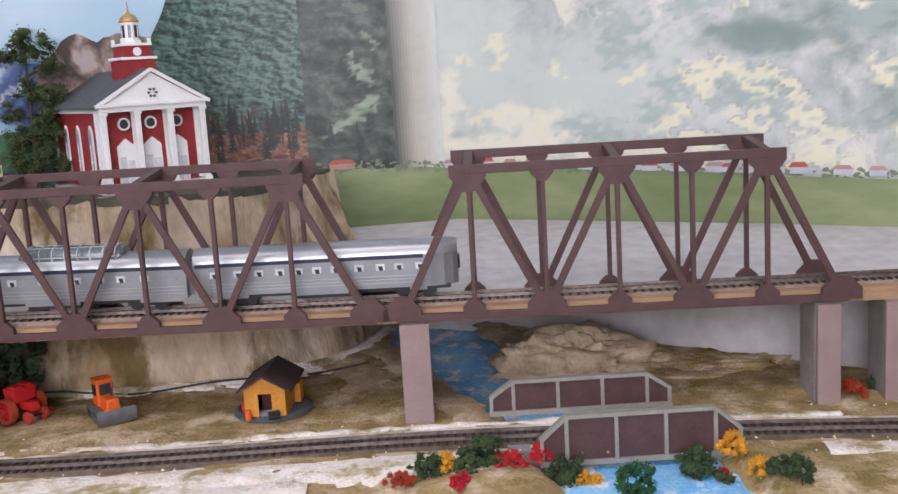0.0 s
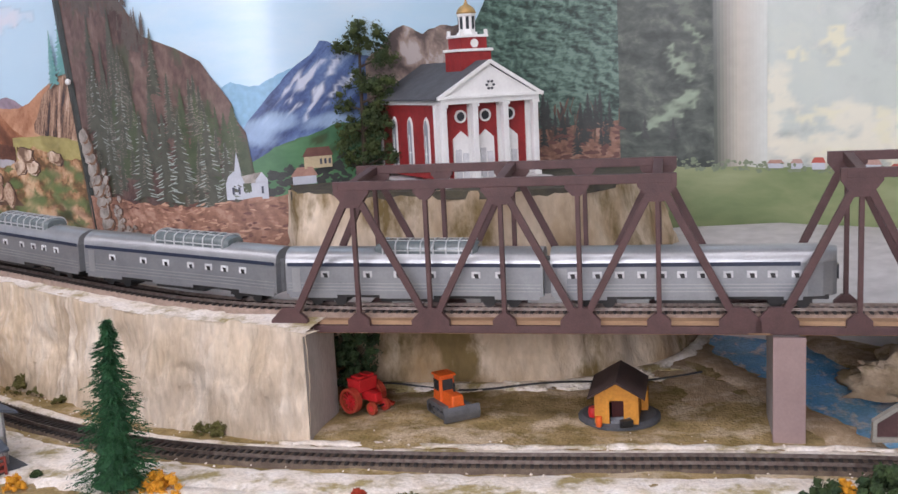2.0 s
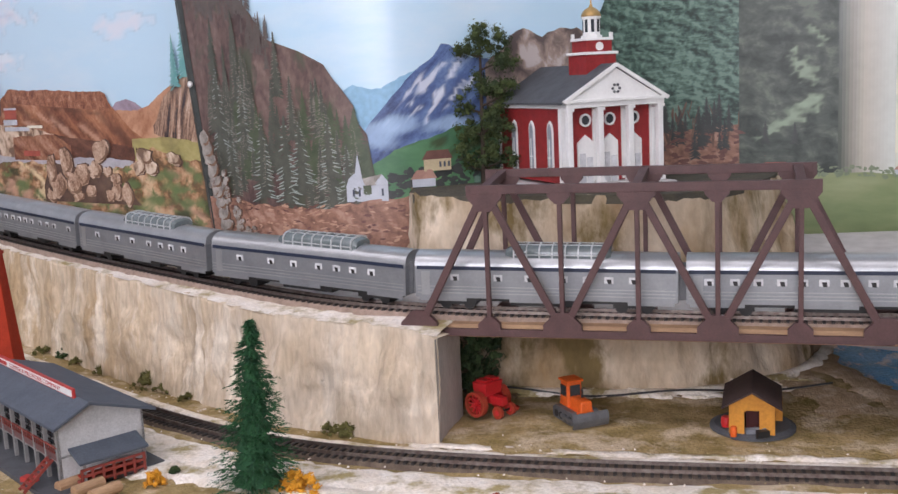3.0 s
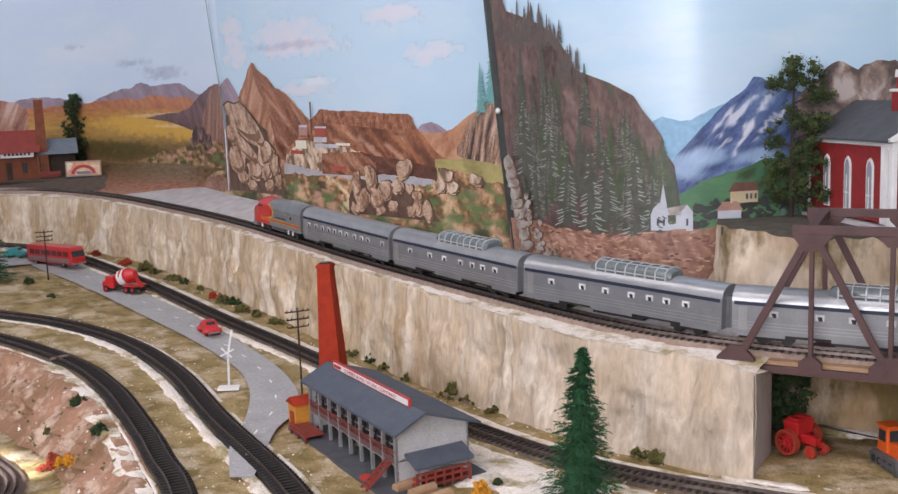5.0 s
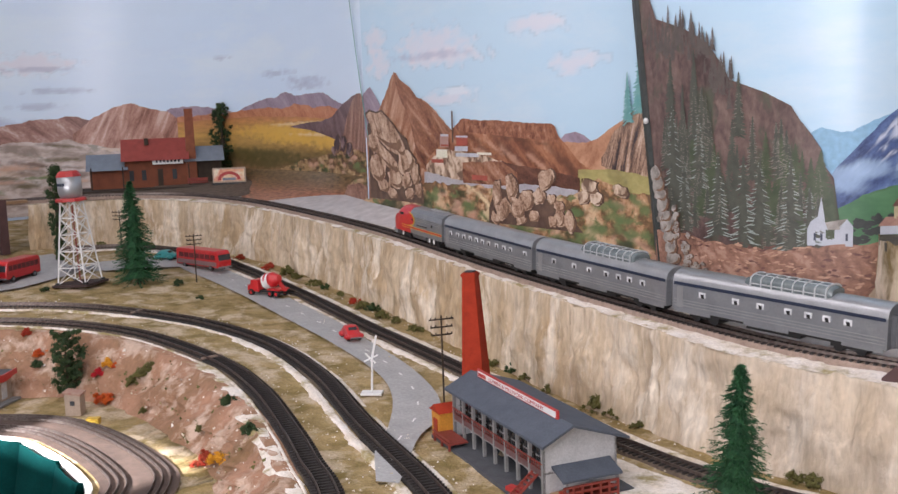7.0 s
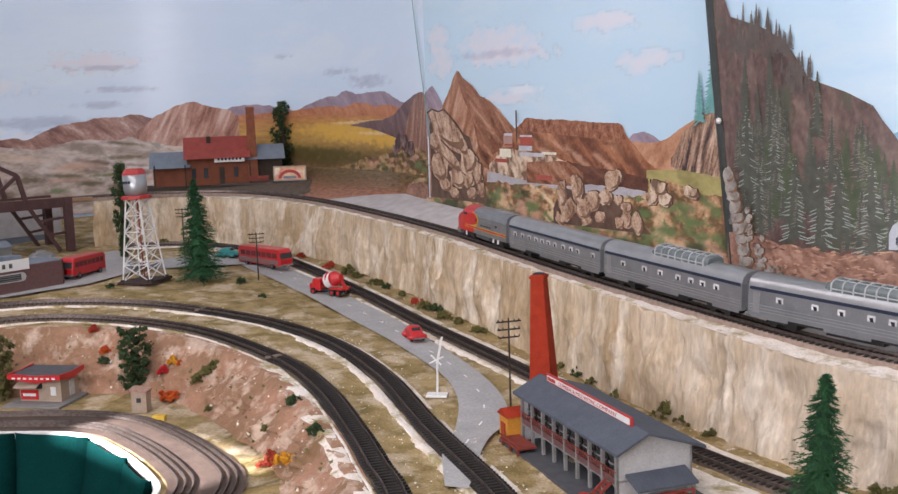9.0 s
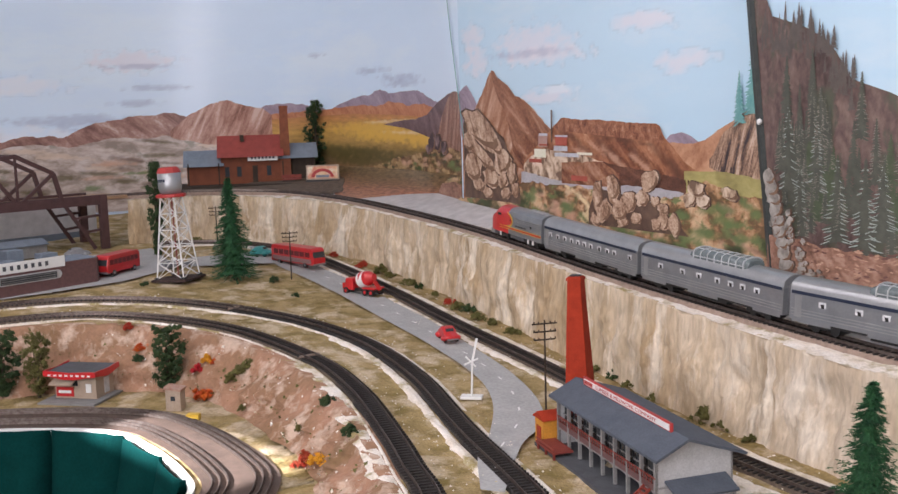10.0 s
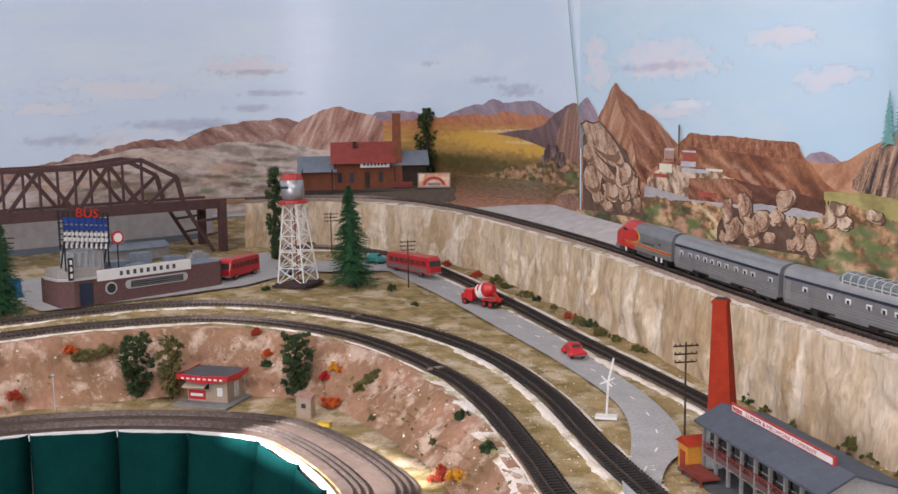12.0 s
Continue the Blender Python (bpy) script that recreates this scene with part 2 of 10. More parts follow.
M["navy"] = mat("dark_blue_stripe", (0.02, 0.03, 0.06), None, 0.4, scale=90, bump=0.0)
M["glass_dark"] = mat("dark_window_glazing", (0.03, 0.035, 0.04), (0.05, 0.055, 0.06), 0.12, scale=40, bump=0.0)
M["window_white"] = mat("pale_window_glazing", (0.72, 0.73, 0.74), (0.5, 0.51, 0.53), 0.25, scale=90, bump=0.0)
M["orange"] = mat("orange_plastic", (0.75, 0.13, 0.015), (0.62, 0.1, 0.012), 0.5, scale=60)
M["shed_yellow"] = mat("ochre_clapboard", (0.6, 0.27, 0.03), (0.48, 0.2, 0.02), 0.7, scale=50)
M["dark_roof"] = mat("dark_brown_shingle", (0.04, 0.022, 0.02), (0.06, 0.035, 0.03), 0.85, scale=150, bump=0.4)
M["grey_metal"] = mat("grey_blade_metal", (0.16, 0.165, 0.175), (0.11, 0.115, 0.12), 0.5, 0.3, scale=90)
M["pine"] = mat("pine_bristle_green", (0.006, 0.042, 0.017), (0.022, 0.11, 0.034), 0.8, scale=120)
M["leaf_dark"] = mat("dark_foam_foliage", (0.02, 0.045, 0.018), (0.045, 0.075, 0.02), 0.95, scale=90, bump=0.5)
M["leaf_olive"] = mat("olive_foam_foliage", (0.16, 0.15, 0.045), (0.085, 0.08, 0.02), 0.95, scale=120, bump=0.5)
M["leaf_orange"] = mat("orange_foam_foliage", (0.6, 0.14, 0.01), (0.5, 0.05, 0.012), 0.95, scale=90, bump=0.5)
M["leaf_yellow"] = mat("yellow_foam_foliage", (0.72, 0.36, 0.02), (0.6, 0.26, 0.015), 0.95, scale=90, bump=0.5)
M["leaf_red"] = mat("red_foam_foliage", (0.55, 0.015, 0.025), (0.4, 0.012, 0.018), 0.95, scale=90, bump=0.5)
M["leaf_rust"] = mat("rust_red_foliage", (0.42, 0.03, 0.015), (0.3, 0.05, 0.015), 0.95, scale=90, bump=0.5)
M["trunk"] = mat("dark_trunk", (0.03, 0.02, 0.014), (0.05, 0.035, 0.022), 0.9, scale=90)
M["gold"] = mat("gilded_dome", (0.5, 0.33, 0.13), (0.4, 0.25, 0.09), 0.4, 0.5, scale=60)
M["brick_brown"] = mat("plum_brown_brick", (0.15, 0.075, 0.07), (0.11, 0.055, 0.052), 0.8, scale=160, bump=0.3)
M["wood_brown"] = mat("reddish_station_wood", (0.2, 0.055, 0.02), (0.14, 0.038, 0.014), 0.75, scale=60)
M["red_roof"] = mat("faded_red_roof", (0.32, 0.06, 0.045), (0.25, 0.045, 0.034), 0.75, scale=60)
M["blue_grey"] = mat("blue_grey_paint", (0.2, 0.24, 0.29), (0.16, 0.19, 0.23), 0.7, scale=60)
M["blue"] = mat("blue_sign_paint", (0.015, 0.06, 0.3), None, 0.5, scale=60, bump=0.0)
M["teal"] = mat("teal_paint", (0.05, 0.3, 0.3), None, 0.4, scale=60, bump=0.0)
M["tan_wall"] = mat("beige_stucco", (0.42, 0.33, 0.25), (0.36, 0.28, 0.21), 0.8, scale=80)
M["cloth"] = mat("dark_green_cloth", (0.0026, 0.036, 0.033), (0.002, 0.027, 0.0255), 0.95, scale=40, bump=0.3, spec=0.03)
M["room_wall"] = mat("off_white_room_wall", (0.62, 0.6, 0.57), (0.56, 0.545, 0.52), 0.9, scale=5)
M["floor"] = mat("grey_room_floor", (0.2, 0.18, 0.16), (0.15, 0.135, 0.12), 0.7, scale=8)
M["loose_metal"] = mat("grey_blue_scrap", (0.12, 0.13, 0.15), (0.2, 0.21, 0.23), 0.6, scale=120)


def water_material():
    # blues lightened in the colour itself to make up for the bridge's shade
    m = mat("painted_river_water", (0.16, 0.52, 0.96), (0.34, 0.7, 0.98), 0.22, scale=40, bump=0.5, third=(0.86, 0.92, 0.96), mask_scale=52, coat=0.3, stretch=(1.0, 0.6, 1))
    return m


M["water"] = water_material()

# ---- the room round the layout ----
def wall(name, x0, y0, x1, y1, z0, z1, material, thick=0.06):
    d = Vector((x1 - x0, y1 - y0))
    g = Geo().box(((x0 + x1) / 2, (y0 + y1) / 2, (z0 + z1) / 2), (d.length, thick, z1 - z0), math.degrees(math.atan2(d.y, d.x)))
    return tagged(part(name, g, material), kind="structure")


ROOM = (-3.05, 1.65, -1.75, 1.75)
FLOOR, CEIL = -0.95, 1.45
wall("wall_north", ROOM[0], ROOM[3], ROOM[1], ROOM[3], FLOOR, CEIL, M["room_wall"])
wall("wall_east", ROOM[1], ROOM[2], ROOM[1], ROOM[3], FLOOR, CEIL, M["room_wall"])
wall("wall_west", ROOM[0], ROOM[2], ROOM[0], ROOM[3], FLOOR, CEIL, M["room_wall"])
# the south wall leaves a window opening, through which a patch of sun falls on the lower tracks
WIN = (-1.43, -1.13, 1.18, 1.275)
for n, (a, b, c, d) in enumerate(((ROOM[0], WIN[0], FLOOR, CEIL), (WIN[1], ROOM[1], FLOOR, CEIL), (WIN[0], WIN[1], FLOOR, WIN[2]), (WIN[0], WIN[1], WIN[3], CEIL))):
    wall("wall_south", a, ROOM[2], b, ROOM[2], c, d, M["room_wall"])
tagged(part("floor", Geo().box(((ROOM[0] + ROOM[1]) / 2, 0, FLOOR - 0.03), (4.8, 3.6, 0.06)), M["floor"]), kind="structure")
tagged(part("ceiling", Geo().box(((ROOM[0] + ROOM[1]) / 2, 0, CEIL + 0.03), (4.8, 3.6, 0.06)), M["room_wall"]), kind="structure")

sun = bpy.data.lights.new("sun", "SUN")
sun.energy, sun.angle, sun.color = 18.0, radians(0.6), (1.0, 0.99, 0.97)
sun_ob = new("sun", sun)
PATCH = Vector((-1.285, 0.398, -0.03))
sun_ob.matrix_world = look(Vector(((WIN[0] + WIN[1]) / 2, ROOM[2], (WIN[2] + WIN[3]) / 2)), PATCH)

# ---- plan lines ----
UPPER = smooth([(1.05, 0.905), (0.36, 0.833), (0.08, 0.808), (-0.19, 0.784), (-0.34, 0.771), (-0.49, 0.757), (-0.62, 0.762), (-0.8, 0.812), (-1.06, 0.9), (-1.4, 1.035), (-1.67, 1.115), (-1.93, 1.165), (-2.13, 1.14), (-2.25, 1.02), (-2.3, 0.86), (-2.32, 0.6), (-2.34, 0.2), (-2.36, -0.2)], 0.01)
LOWER = smooth([(1.0, 0.7), (0.6, 0.71), (0.33, 0.72), (0.1, 0.715), (-0.07, 0.7), (-0.3, 0.663), (-0.47, 0.645), (-0.6, 0.648), (-0.73, 0.68), (-0.9, 0.745), (-1.07, 0.81), (-1.34, 0.893), (-1.54, 0.96), (-1.8, 1.035), (-2.0, 1.07), (-2.16, 1.02), (-2.24, 0.9)], 0.01)
OUTER = smooth([(-0.62, 0.33), (-0.81, 0.468), (-1.02, 0.578), (-1.19, 0.668), (-1.37, 0.725), (-1.56, 0.72), (-1.76, 0.64), (-1.88, 0.49), (-1.91, 0.24), (-1.9, -0.1)], 0.01)
INNER = smooth([(-0.72, 0.28), (-0.89, 0.41), (-0.97, 0.457), (-1.05, 0.503), (-1.2, 0.578), (-1.35, 0.62), (-1.56, 0.618), (-1.74, 0.52), (-1.81, 0.36), (-1.83, 0.2), (-1.83, -0.1)], 0.01)
RIM = smooth([(-0.8, 0.22), (-0.9, 0.36), (-1.0, 0.435), (-1.13, 0.505), (-1.26, 0.555), (-1.39, 0.583), (-1.55, 0.575), (-1.7, 0.48), (-1.765, 0.34), (-1.785, 0.18), (-1.79, -0.1)], 0.012)
FOOT = smooth([(-0.97, 0.25), (-1.04, 0.38), (-1.116, 0.436), (-1.178, 0.463), (-1.318, 0.495), (-1.44, 0.517), (-1.54, 0.5), (-1.65, 0.395), (-1.715, 0.26), (-1.74, 0.15), (-1.75, -0.1)], 0.012)
PIT = -0.03
RIVER = smooth([(-0.1, 1.16), (-0.085, 1.05), (-0.035, 0.96), (0.012, 0.87), (0.062, 0.79), (0.11, 0.71), (0.135, 0.64), (0.16, 0.5)], 0.012)


def near(line, x, y, every=4):
    return min((p.x - x) ** 2 + (p.y - y) ** 2 for p in line[::every]) ** 0.5


def inside(poly, x, y):
    hit = False
    for a, b in zip(poly, poly[1:] + poly[:1]):
        if (a[1] > y) != (b[1] > y) and x < (b[0] - a[0]) * (y - a[1]) / (b[1] - a[1]) + a[0]:
            hit = not hit
    return hit


def bumpy(x, y, z, scale, amount):
    return amount * noise.fractal(Vector((x, y, z)) * scale, 0.9, 2.1, 4)


# ---- lower ground, one sheet with the river's bed and the pit let in ----
def lower_ground():
    g, step = Geo(), 0.012
    x0, x1, y0, y1 = -2.7, 1.0, 0.2, 1.3
    nx, ny = int((x1 - x0) / step), int((y1 - y0) / step)
    hole = [(p.x, p.y) for p in RIM[::3]] + [(-1.79, -0.4), (-0.6, -0.4)]
    index, heights = {}, {}
    for i in range(nx + 1):
        for j in range(ny + 1):
            x, y = x0 + i * step, y0 + j * step
            if x < -0.78 and inside(hole, x, y):
                continue
            z = gz(x) + bumpy(x, y, 0, 9, 0.004) + bumpy(x, y, 3, 40, 0.0012)
            d = min(near(LOWER, x, y, 8), near(OUTER, x, y, 8), near(INNER, x, y, 8))
            z = gz(x) - 0.001 + (z - gz(x)) * min(1, max(0.1, (d - 0.012) / 0.03))
            if -0.3 < x < 0.35:
                r = near(RIVER, x, y, 3)
                z -= 0.022 * max(0, min(1, (0.082 - r) / 0.025))
                z -= 0.02 * max(0, min(1, (0.63 - y) / 0.08)) * (1 if x > -0.1 else 0)
            index[i, j] = len(g.v)
            g.v.append((x, y, z))
    for i in range(nx):
        for j in range(ny):
            c = [(i, j), (i + 1, j), (i + 1, j + 1), (i, j + 1)]
            if all(k in index for k in c):
                g.f.append(tuple(index[k] for k in c))
    return tagged(part("ground", g, M["ground"], soft=True), "olive and tan turf over a plaster layout base", kind="structure")


lower_ground()


def ribbon(line, w0, w1, fz, dz=0.0, lump=0.0):
    """A strip between two offsets to the left of a plan line."""
    rows = []
    for p, n in zip(line, normals(line)):
        row = []
        for k in range(5):
            w = w0 + (w1 - w0) * k / 4
            q = p + n * (w + (lump * noise.noise(Vector((p.x * 75, p.y * 75, k))) if k in (0, 4) else 0))
            row.append((q.x, q.y, fz(q.x) + dz + (bumpy(q.x, q.y, 1, 60, lump * 0.12) if lump else 0) - (0.004 if lump and k in (0, 4) else 0)))
        rows.append(row)
    return Geo().sheet(rows)


def plaster_bank(line, a, b, dz=0.0012, lump=0.009):
    return tagged(part("plaster_verge", ribbon(line, a, b, gz, dz, lump), M["plaster"], soft=True), "bare white plaster edging beside a track", kind="structure")


plaster_bank(LOWER[:74], 0.016, 0.06)
plaster_bank(LOWER[99:190], 0.016, 0.075)
plaster_bank(LOWER[190:], 0.016, 0.03)
plaster_bank(LOWER[:300], -0.018, -0.034, lump=0.01)
plaster_bank(LOWER[114:190], 0.06, 0.1, 0.0018, 0.02)
plaster_bank(LOWER[70:150], -0.03, -0.046, 0.0014, 0.022)
plaster_bank(OUTER[:90], 0.017, 0.03, lump=0.008)
plaster_bank(OUTER, 0.017, 0.023, lump=0.006)
plaster_bank(OUTER, -0.023, -0.017, lump=0.006)
plaster_bank(INNER[:72], 0.017, 0.042, lump=0.012)
plaster_bank(INNER, 0.017, 0.023, lump=0.006)


# ---- embankment of the upper line ----
def cliff_strip(name, bottom, top, fz0, fz1, material, label, rows=14, relief=0.012, lip=0.0, scale=22):
    """A rough face between a foot line and a rim line."""
    n = len(bottom)
    grid = []
    for r in range(rows + 1):
        t = r / rows
        row = []
        for i in range(n):
            j = i / (n - 1) * (len(top) - 1)
            k = min(int(j), len(top) - 2)
            q = top[k].lerp(top[k + 1], j - k)
            p = bottom[i].lerp(q, t)
            z = fz0(bottom[i].x) * (1 - t) + fz1(q.x) * t
            d = (bottom[min(i + 1, n - 1)] - bottom[max(i - 1, 0)]).normalized()
            out = Vector((-d.y, d.x))
            ridge = noise.fractal(Vector((p.x * scale, p.y * scale, z * scale * 0.3)), 0.75, 2.1, 7)
            pit = noise.fractal(Vector((p.x * 75, p.y * 75, z * 20)), 0.75, 2.1, 4)
            push = relief * (ridge + 0.4 * pit + 0.25 * max(0.0, noise.noise(Vector((p.x * 30, p.y * 30, z * 9))))) * (0.25 + math.sin(math.pi * min(1, t * 1.1)))
            row.append((p.x + out.x * push, p.y + out.y * push, z + (0.004 * noise.fractal(Vector((p.x * 60, p.y * 60, 0)), 0.8, 2, 4) if r == rows else 0)))
        grid.append(row)
    if lip:
        back = []
        for i in range(n):
            j = i / (n - 1) * (len(top) - 1)
            k = min(int(j), len(top) - 2)
            q = top[k].lerp(top[k + 1], j - k) + normals(top)[k] * lip
            back.append((q.x, q.y, fz1(q.x) - 0.002))
        grid.append(back)
    return tagged(part(name, Geo().sheet(grid), material, soft=True), label, kind="structure")


BANK_FOOT = smooth([(-0.4625, 0.692), (-0.53, 0.694), (-0.64, 0.704), (-0.8, 0.765), (-1.06, 0.862), (-1.38, 0.985), (-1.6, 1.058), (-1.84, 1.115), (-2.1, 1.09), (-2.25, 1.0), (-2.285, 0.85)], 0.005)
BANK_TOP = smooth([(-0.462, 0.695), (-0.53, 0.712), (-0.64, 0.72), (-0.78, 0.77), (-1.0, 0.85), (-1.22, 0.935), (-1.58, 1.065), (-1.91, 1.135), (-2.12, 1.105), (-2.24, 1.01), (-2.28, 0.85)], 0.01)
BANK_FOOT.reverse(), BANK_TOP.reverse()
cliff_strip("embankment_wall", BANK_FOOT, BANK_TOP, lambda x: gz(x) - 0.004, lambda x: uz(x) - 0.012, M["cliff"], "cream plaster embankment stained with brown streaks", rows=36, relief=0.011, lip=0.02)
# end face under the bridge seat and the top of the bank
end = Geo().sheet([[(-0.4625, 0.692, z), (-0.468, 0.735, z), (-0.472, 0.778, z)] for z in (-0.004, 0.05, 0.094)])
tagged(part("embankment_end", end, M["end_board"]), "light grey end board closing the embankment", kind="structure")
inner = Geo().sheet([[(-0.472, 0.778, z), (-0.56, 0.8, z), (-0.66, 0.85, z)] for z in (-0.004, 0.05, 0.094)])
tagged(part("embankment_back", inner, M["pier_side"]), "grey board behind the embankment's end", kind="structure")


BD = smooth([(-2.72, -0.5), (-2.78, 0.2), (-2.76, 0.8), (-2.62, 1.22), (-2.3, 1.38), (-1.95, 1.34), (-1.63, 1.225), (-1.244, 1.10), (-0.985, 1.03), (-0.88, 0.985), (-0.72, 0.93), (-0.6, 0.94), (-0.5, 1.03), (-0.36, 1.16), (-0.12, 1.2), (0.2, 1.1), (0.6, 0.93), (1.1, 0.75)], 0.01)
BDN = normals(BD)


def bd(u, z, layer=0.0):
    """A place on the backdrop's sheet: u metres along it, z high, layers towards the room."""
    i = max(0, min(len(BD) - 2, int(u / 0.01)))
    k = u / 0.01 - i
    p, n = BD[i].lerp(BD[i + 1], k), BDN[i].lerp(BDN[i + 1], k)
    sag = 0.006 * noise.noise(Vector((u * 3.1, z * 1.2, 0)))
    q = p - n * (layer + sag)
    return (q.x, q.y, z)


def bank_deck():
    """Top of the embankment, from its rim back under the track to the board at the backdrop."""
    rows, wide = [], []
    for p in BANK_TOP:
        q = min(UPPER, key=lambda s: (s - p).length)
        n = (q - p).normalized()
        wide.append((p, q, n))
    for k, w in enumerate((0.0, 0.35, 0.7)):
        rows.append([((p.lerp(q, w)).x, (p.lerp(q, w)).y, uz(p.x) - 0.012 + 0.004 * w + (bumpy(p.x, p.y, k, 60, 0.0018) if k else 0.0)) for p, q, n in wide])
    for w in (0.0, 0.02, 0.035):
        rows.append([((q + n * w).x, (q + n * w).y, uz(p.x) - 0.0085) for p, q, n in wide])
    return tagged(part("embankment_top", Geo().sheet(rows), M["plaster"], soft=True), "rough plaster shoulder beside the upper track", kind="structure")


bank_deck()


def grey_shelf():
    """Plain grey board between the upper track and the backdrop."""
    rows = []
    for k in range(3):
        row = []
        for p in UPPER[30:340:2]:
            q = min(BD, key=lambda s: (s - p).length)
            a = p + (q - p).normalized() * 0.03
            s = a.lerp(q, k / 2)
            row.append((s.x, s.y, uz(p.x) - 0.0095 + 0.022 * k / 2))
        rows.append(row)
    return tagged(part("shelf_board", Geo().sheet(rows), M["grey_board"]), "plain grey board behind the upper track", kind="structure")


grey_shelf()
# grey wall below and behind the bridge, and the one under the arched bridge
GREY = smooth([(-0.3, 1.17), (-0.08, 1.13), (0.13, 1.02), (0.3, 0.915), (0.5, 0.86), (1.0, 0.8)], 0.02)
tagged(part("lower_wall_board", Geo().sheet([[(p.x, p.y, z) for p in GREY] for z in (-0.06, 0.03, 0.099)]), M["grey_board"]), "light grey painted board behind the river", kind="structure")
tagged(part("west_wall_board", Geo().sheet([[(-2.46, y, z) for y in (-0.4, 0.2, 0.6, 0.87)] for z in (0.0, 0.1, 0.17)]), M["grey_board"]), "light grey board under the arched bridge", kind="structure")

# ---- pink slope down to the pit ----
RIMR, FOOTR = RIM[::-1], FOOT[::-1]
cliff_strip("pit_slope", FOOTR, RIMR, lambda x: PIT - 0.004, lambda x: gz(x) + 0.002, M["pink_rock"], "pink and tan plaster slope flecked with white", rows=22, relief=0.012, lip=0.02, scale=30)



# ---- tracks ----
def track(name, line, fz, label, category, gauge=0.0165, bed=M["roadbed"], tie=M["tie"], own=(0, 0), deep=0.004, far_bed=None, split=0, tie_z=-0.0038, rails=(-1, 1)):
    """Rails on ties on a roadbed; ties within the stretch 'own' of the line are pieces of their own."""
    ob = thing(name, pose(0, 0, 0), label, category)
    nrm = normals(line)
    base = []
    for w, dz in ((-0.0165, -deep - 0.003), (-0.0145, 0), (0.0145, 0), (0.0165, -deep - 0.003)):
        base.append([((p + n * w).x, (p + n * w).y, fz(p.x) + dz - 0.0045) for p, n in zip(line, nrm)])
    if far_bed:
        part("roadbed", Geo().sheet([row[:split + 1] for row in base]), bed, ob, "black cork roadbed")
        part("roadbed", Geo().sheet([row[split:] for row in base]), far_bed, ob, "brown dirt roadbed")
        p, n = line[split], nrm[split]
        part("rail_joint", Geo().box((p.x, p.y, fz(p.x) - 0.0025), (0.005, 0.03, 0.0022), math.degrees(math.atan2(n.y, n.x)) - 90), M["tan_bed"], ob, "pale bare joint between two track pieces")
    else:
        part("roadbed", Geo().sheet(base), bed, ob)
    for side in rails:
        rows = []
        for w, dz in ((-0.0009, -0.003), (-0.0005, 0), (0.0005, 0), (0.0009, -0.003)):
            rows.append([((p + n * (side * gauge / 2 + w)).x, (p + n * (side * gauge / 2 + w)).y, fz(p.x) + dz) for p, n in zip(line, nrm)])
        part("rail", Geo().sheet(rows), M["rail"], ob, "dull steel rail")
    me = Geo().box((0, 0, 0), (0.0026, 0.029, 0.002)).mesh("tie")
    me.materials.append(tie)
    rest, s = Geo(), 0.0
    total = (len(line) - 1) * 0.01
    while s < total:
        i = min(int(s / 0.01), len(line) - 2)
        p, n = line[i].lerp(line[i + 1], s / 0.01 - i), nrm[i]
        a = math.degrees(math.atan2(n.y, n.x)) - 90
        if own[0] <= s < own[1]:
            o = new("tie", me)
            o.parent, o.matrix_local = ob, pose(p.x, p.y, fz(p.x) + tie_z, 0, 0, a)
        else:
            rest.box((p.x, p.y, fz(p.x) + tie_z), (0.0026, 0.029, 0.002), a)
        s += 0.0072
    tagged(part("tie_run", rest, tie, ob), kind="stuff")
    return ob


track("upper_track", UPPER, uz, "dark model railway track on the raised line", "model track", bed=M["tan_bed"])
track("lower_track", LOWER, lambda x: gz(x) + 0.007, "dark model railway track at the embankment's foot", "model track", bed=M["dirt_bed"], own=(0.65, 2.35))
track("outer_curve_track", OUTER, lambda x: gz(x) + 0.007, "black curved model railway track on cork", "model track", far_bed=M["dirt_bed"], split=min(range(len(OUTER)), key=lambda i: (OUTER[i] - Vector((-1.64, 0.7))).length))
track("inner_curve_track", INNER, lambda x: gz(x) + 0.007, "black curved model railway track above the slope", "model track", far_bed=M["dirt_bed"], split=min(range(len(INNER)), key=lambda i: (INNER[i] - Vector((-1.35, 0.62))).length))
LOOPS = [(-1.0, 0.1), (-1.06, 0.3), (-1.12, 0.385), (-1.2, 0.42), (-1.33, 0.442), (-1.44, 0.435), (-1.545, 0.365), (-1.64, 0.26), (-1.7, 0.13), (-1.73, -0.1)]
for k, shift in enumerate((0.0, 0.045)):
    c = Vector((-1.3, 0.05))
    line = smooth([Vector(p) + (c - Vector(p)).normalized() * shift for p in LOOPS], 0.01)
    track("loop_track", line, lambda x: PIT + 0.007, "brown-tied sectional track on the lower loop", "model track", bed=M["brown_bed"], tie=M["brown_bed"], tie_z=-0.0049, rails=(-1, 0, 1))

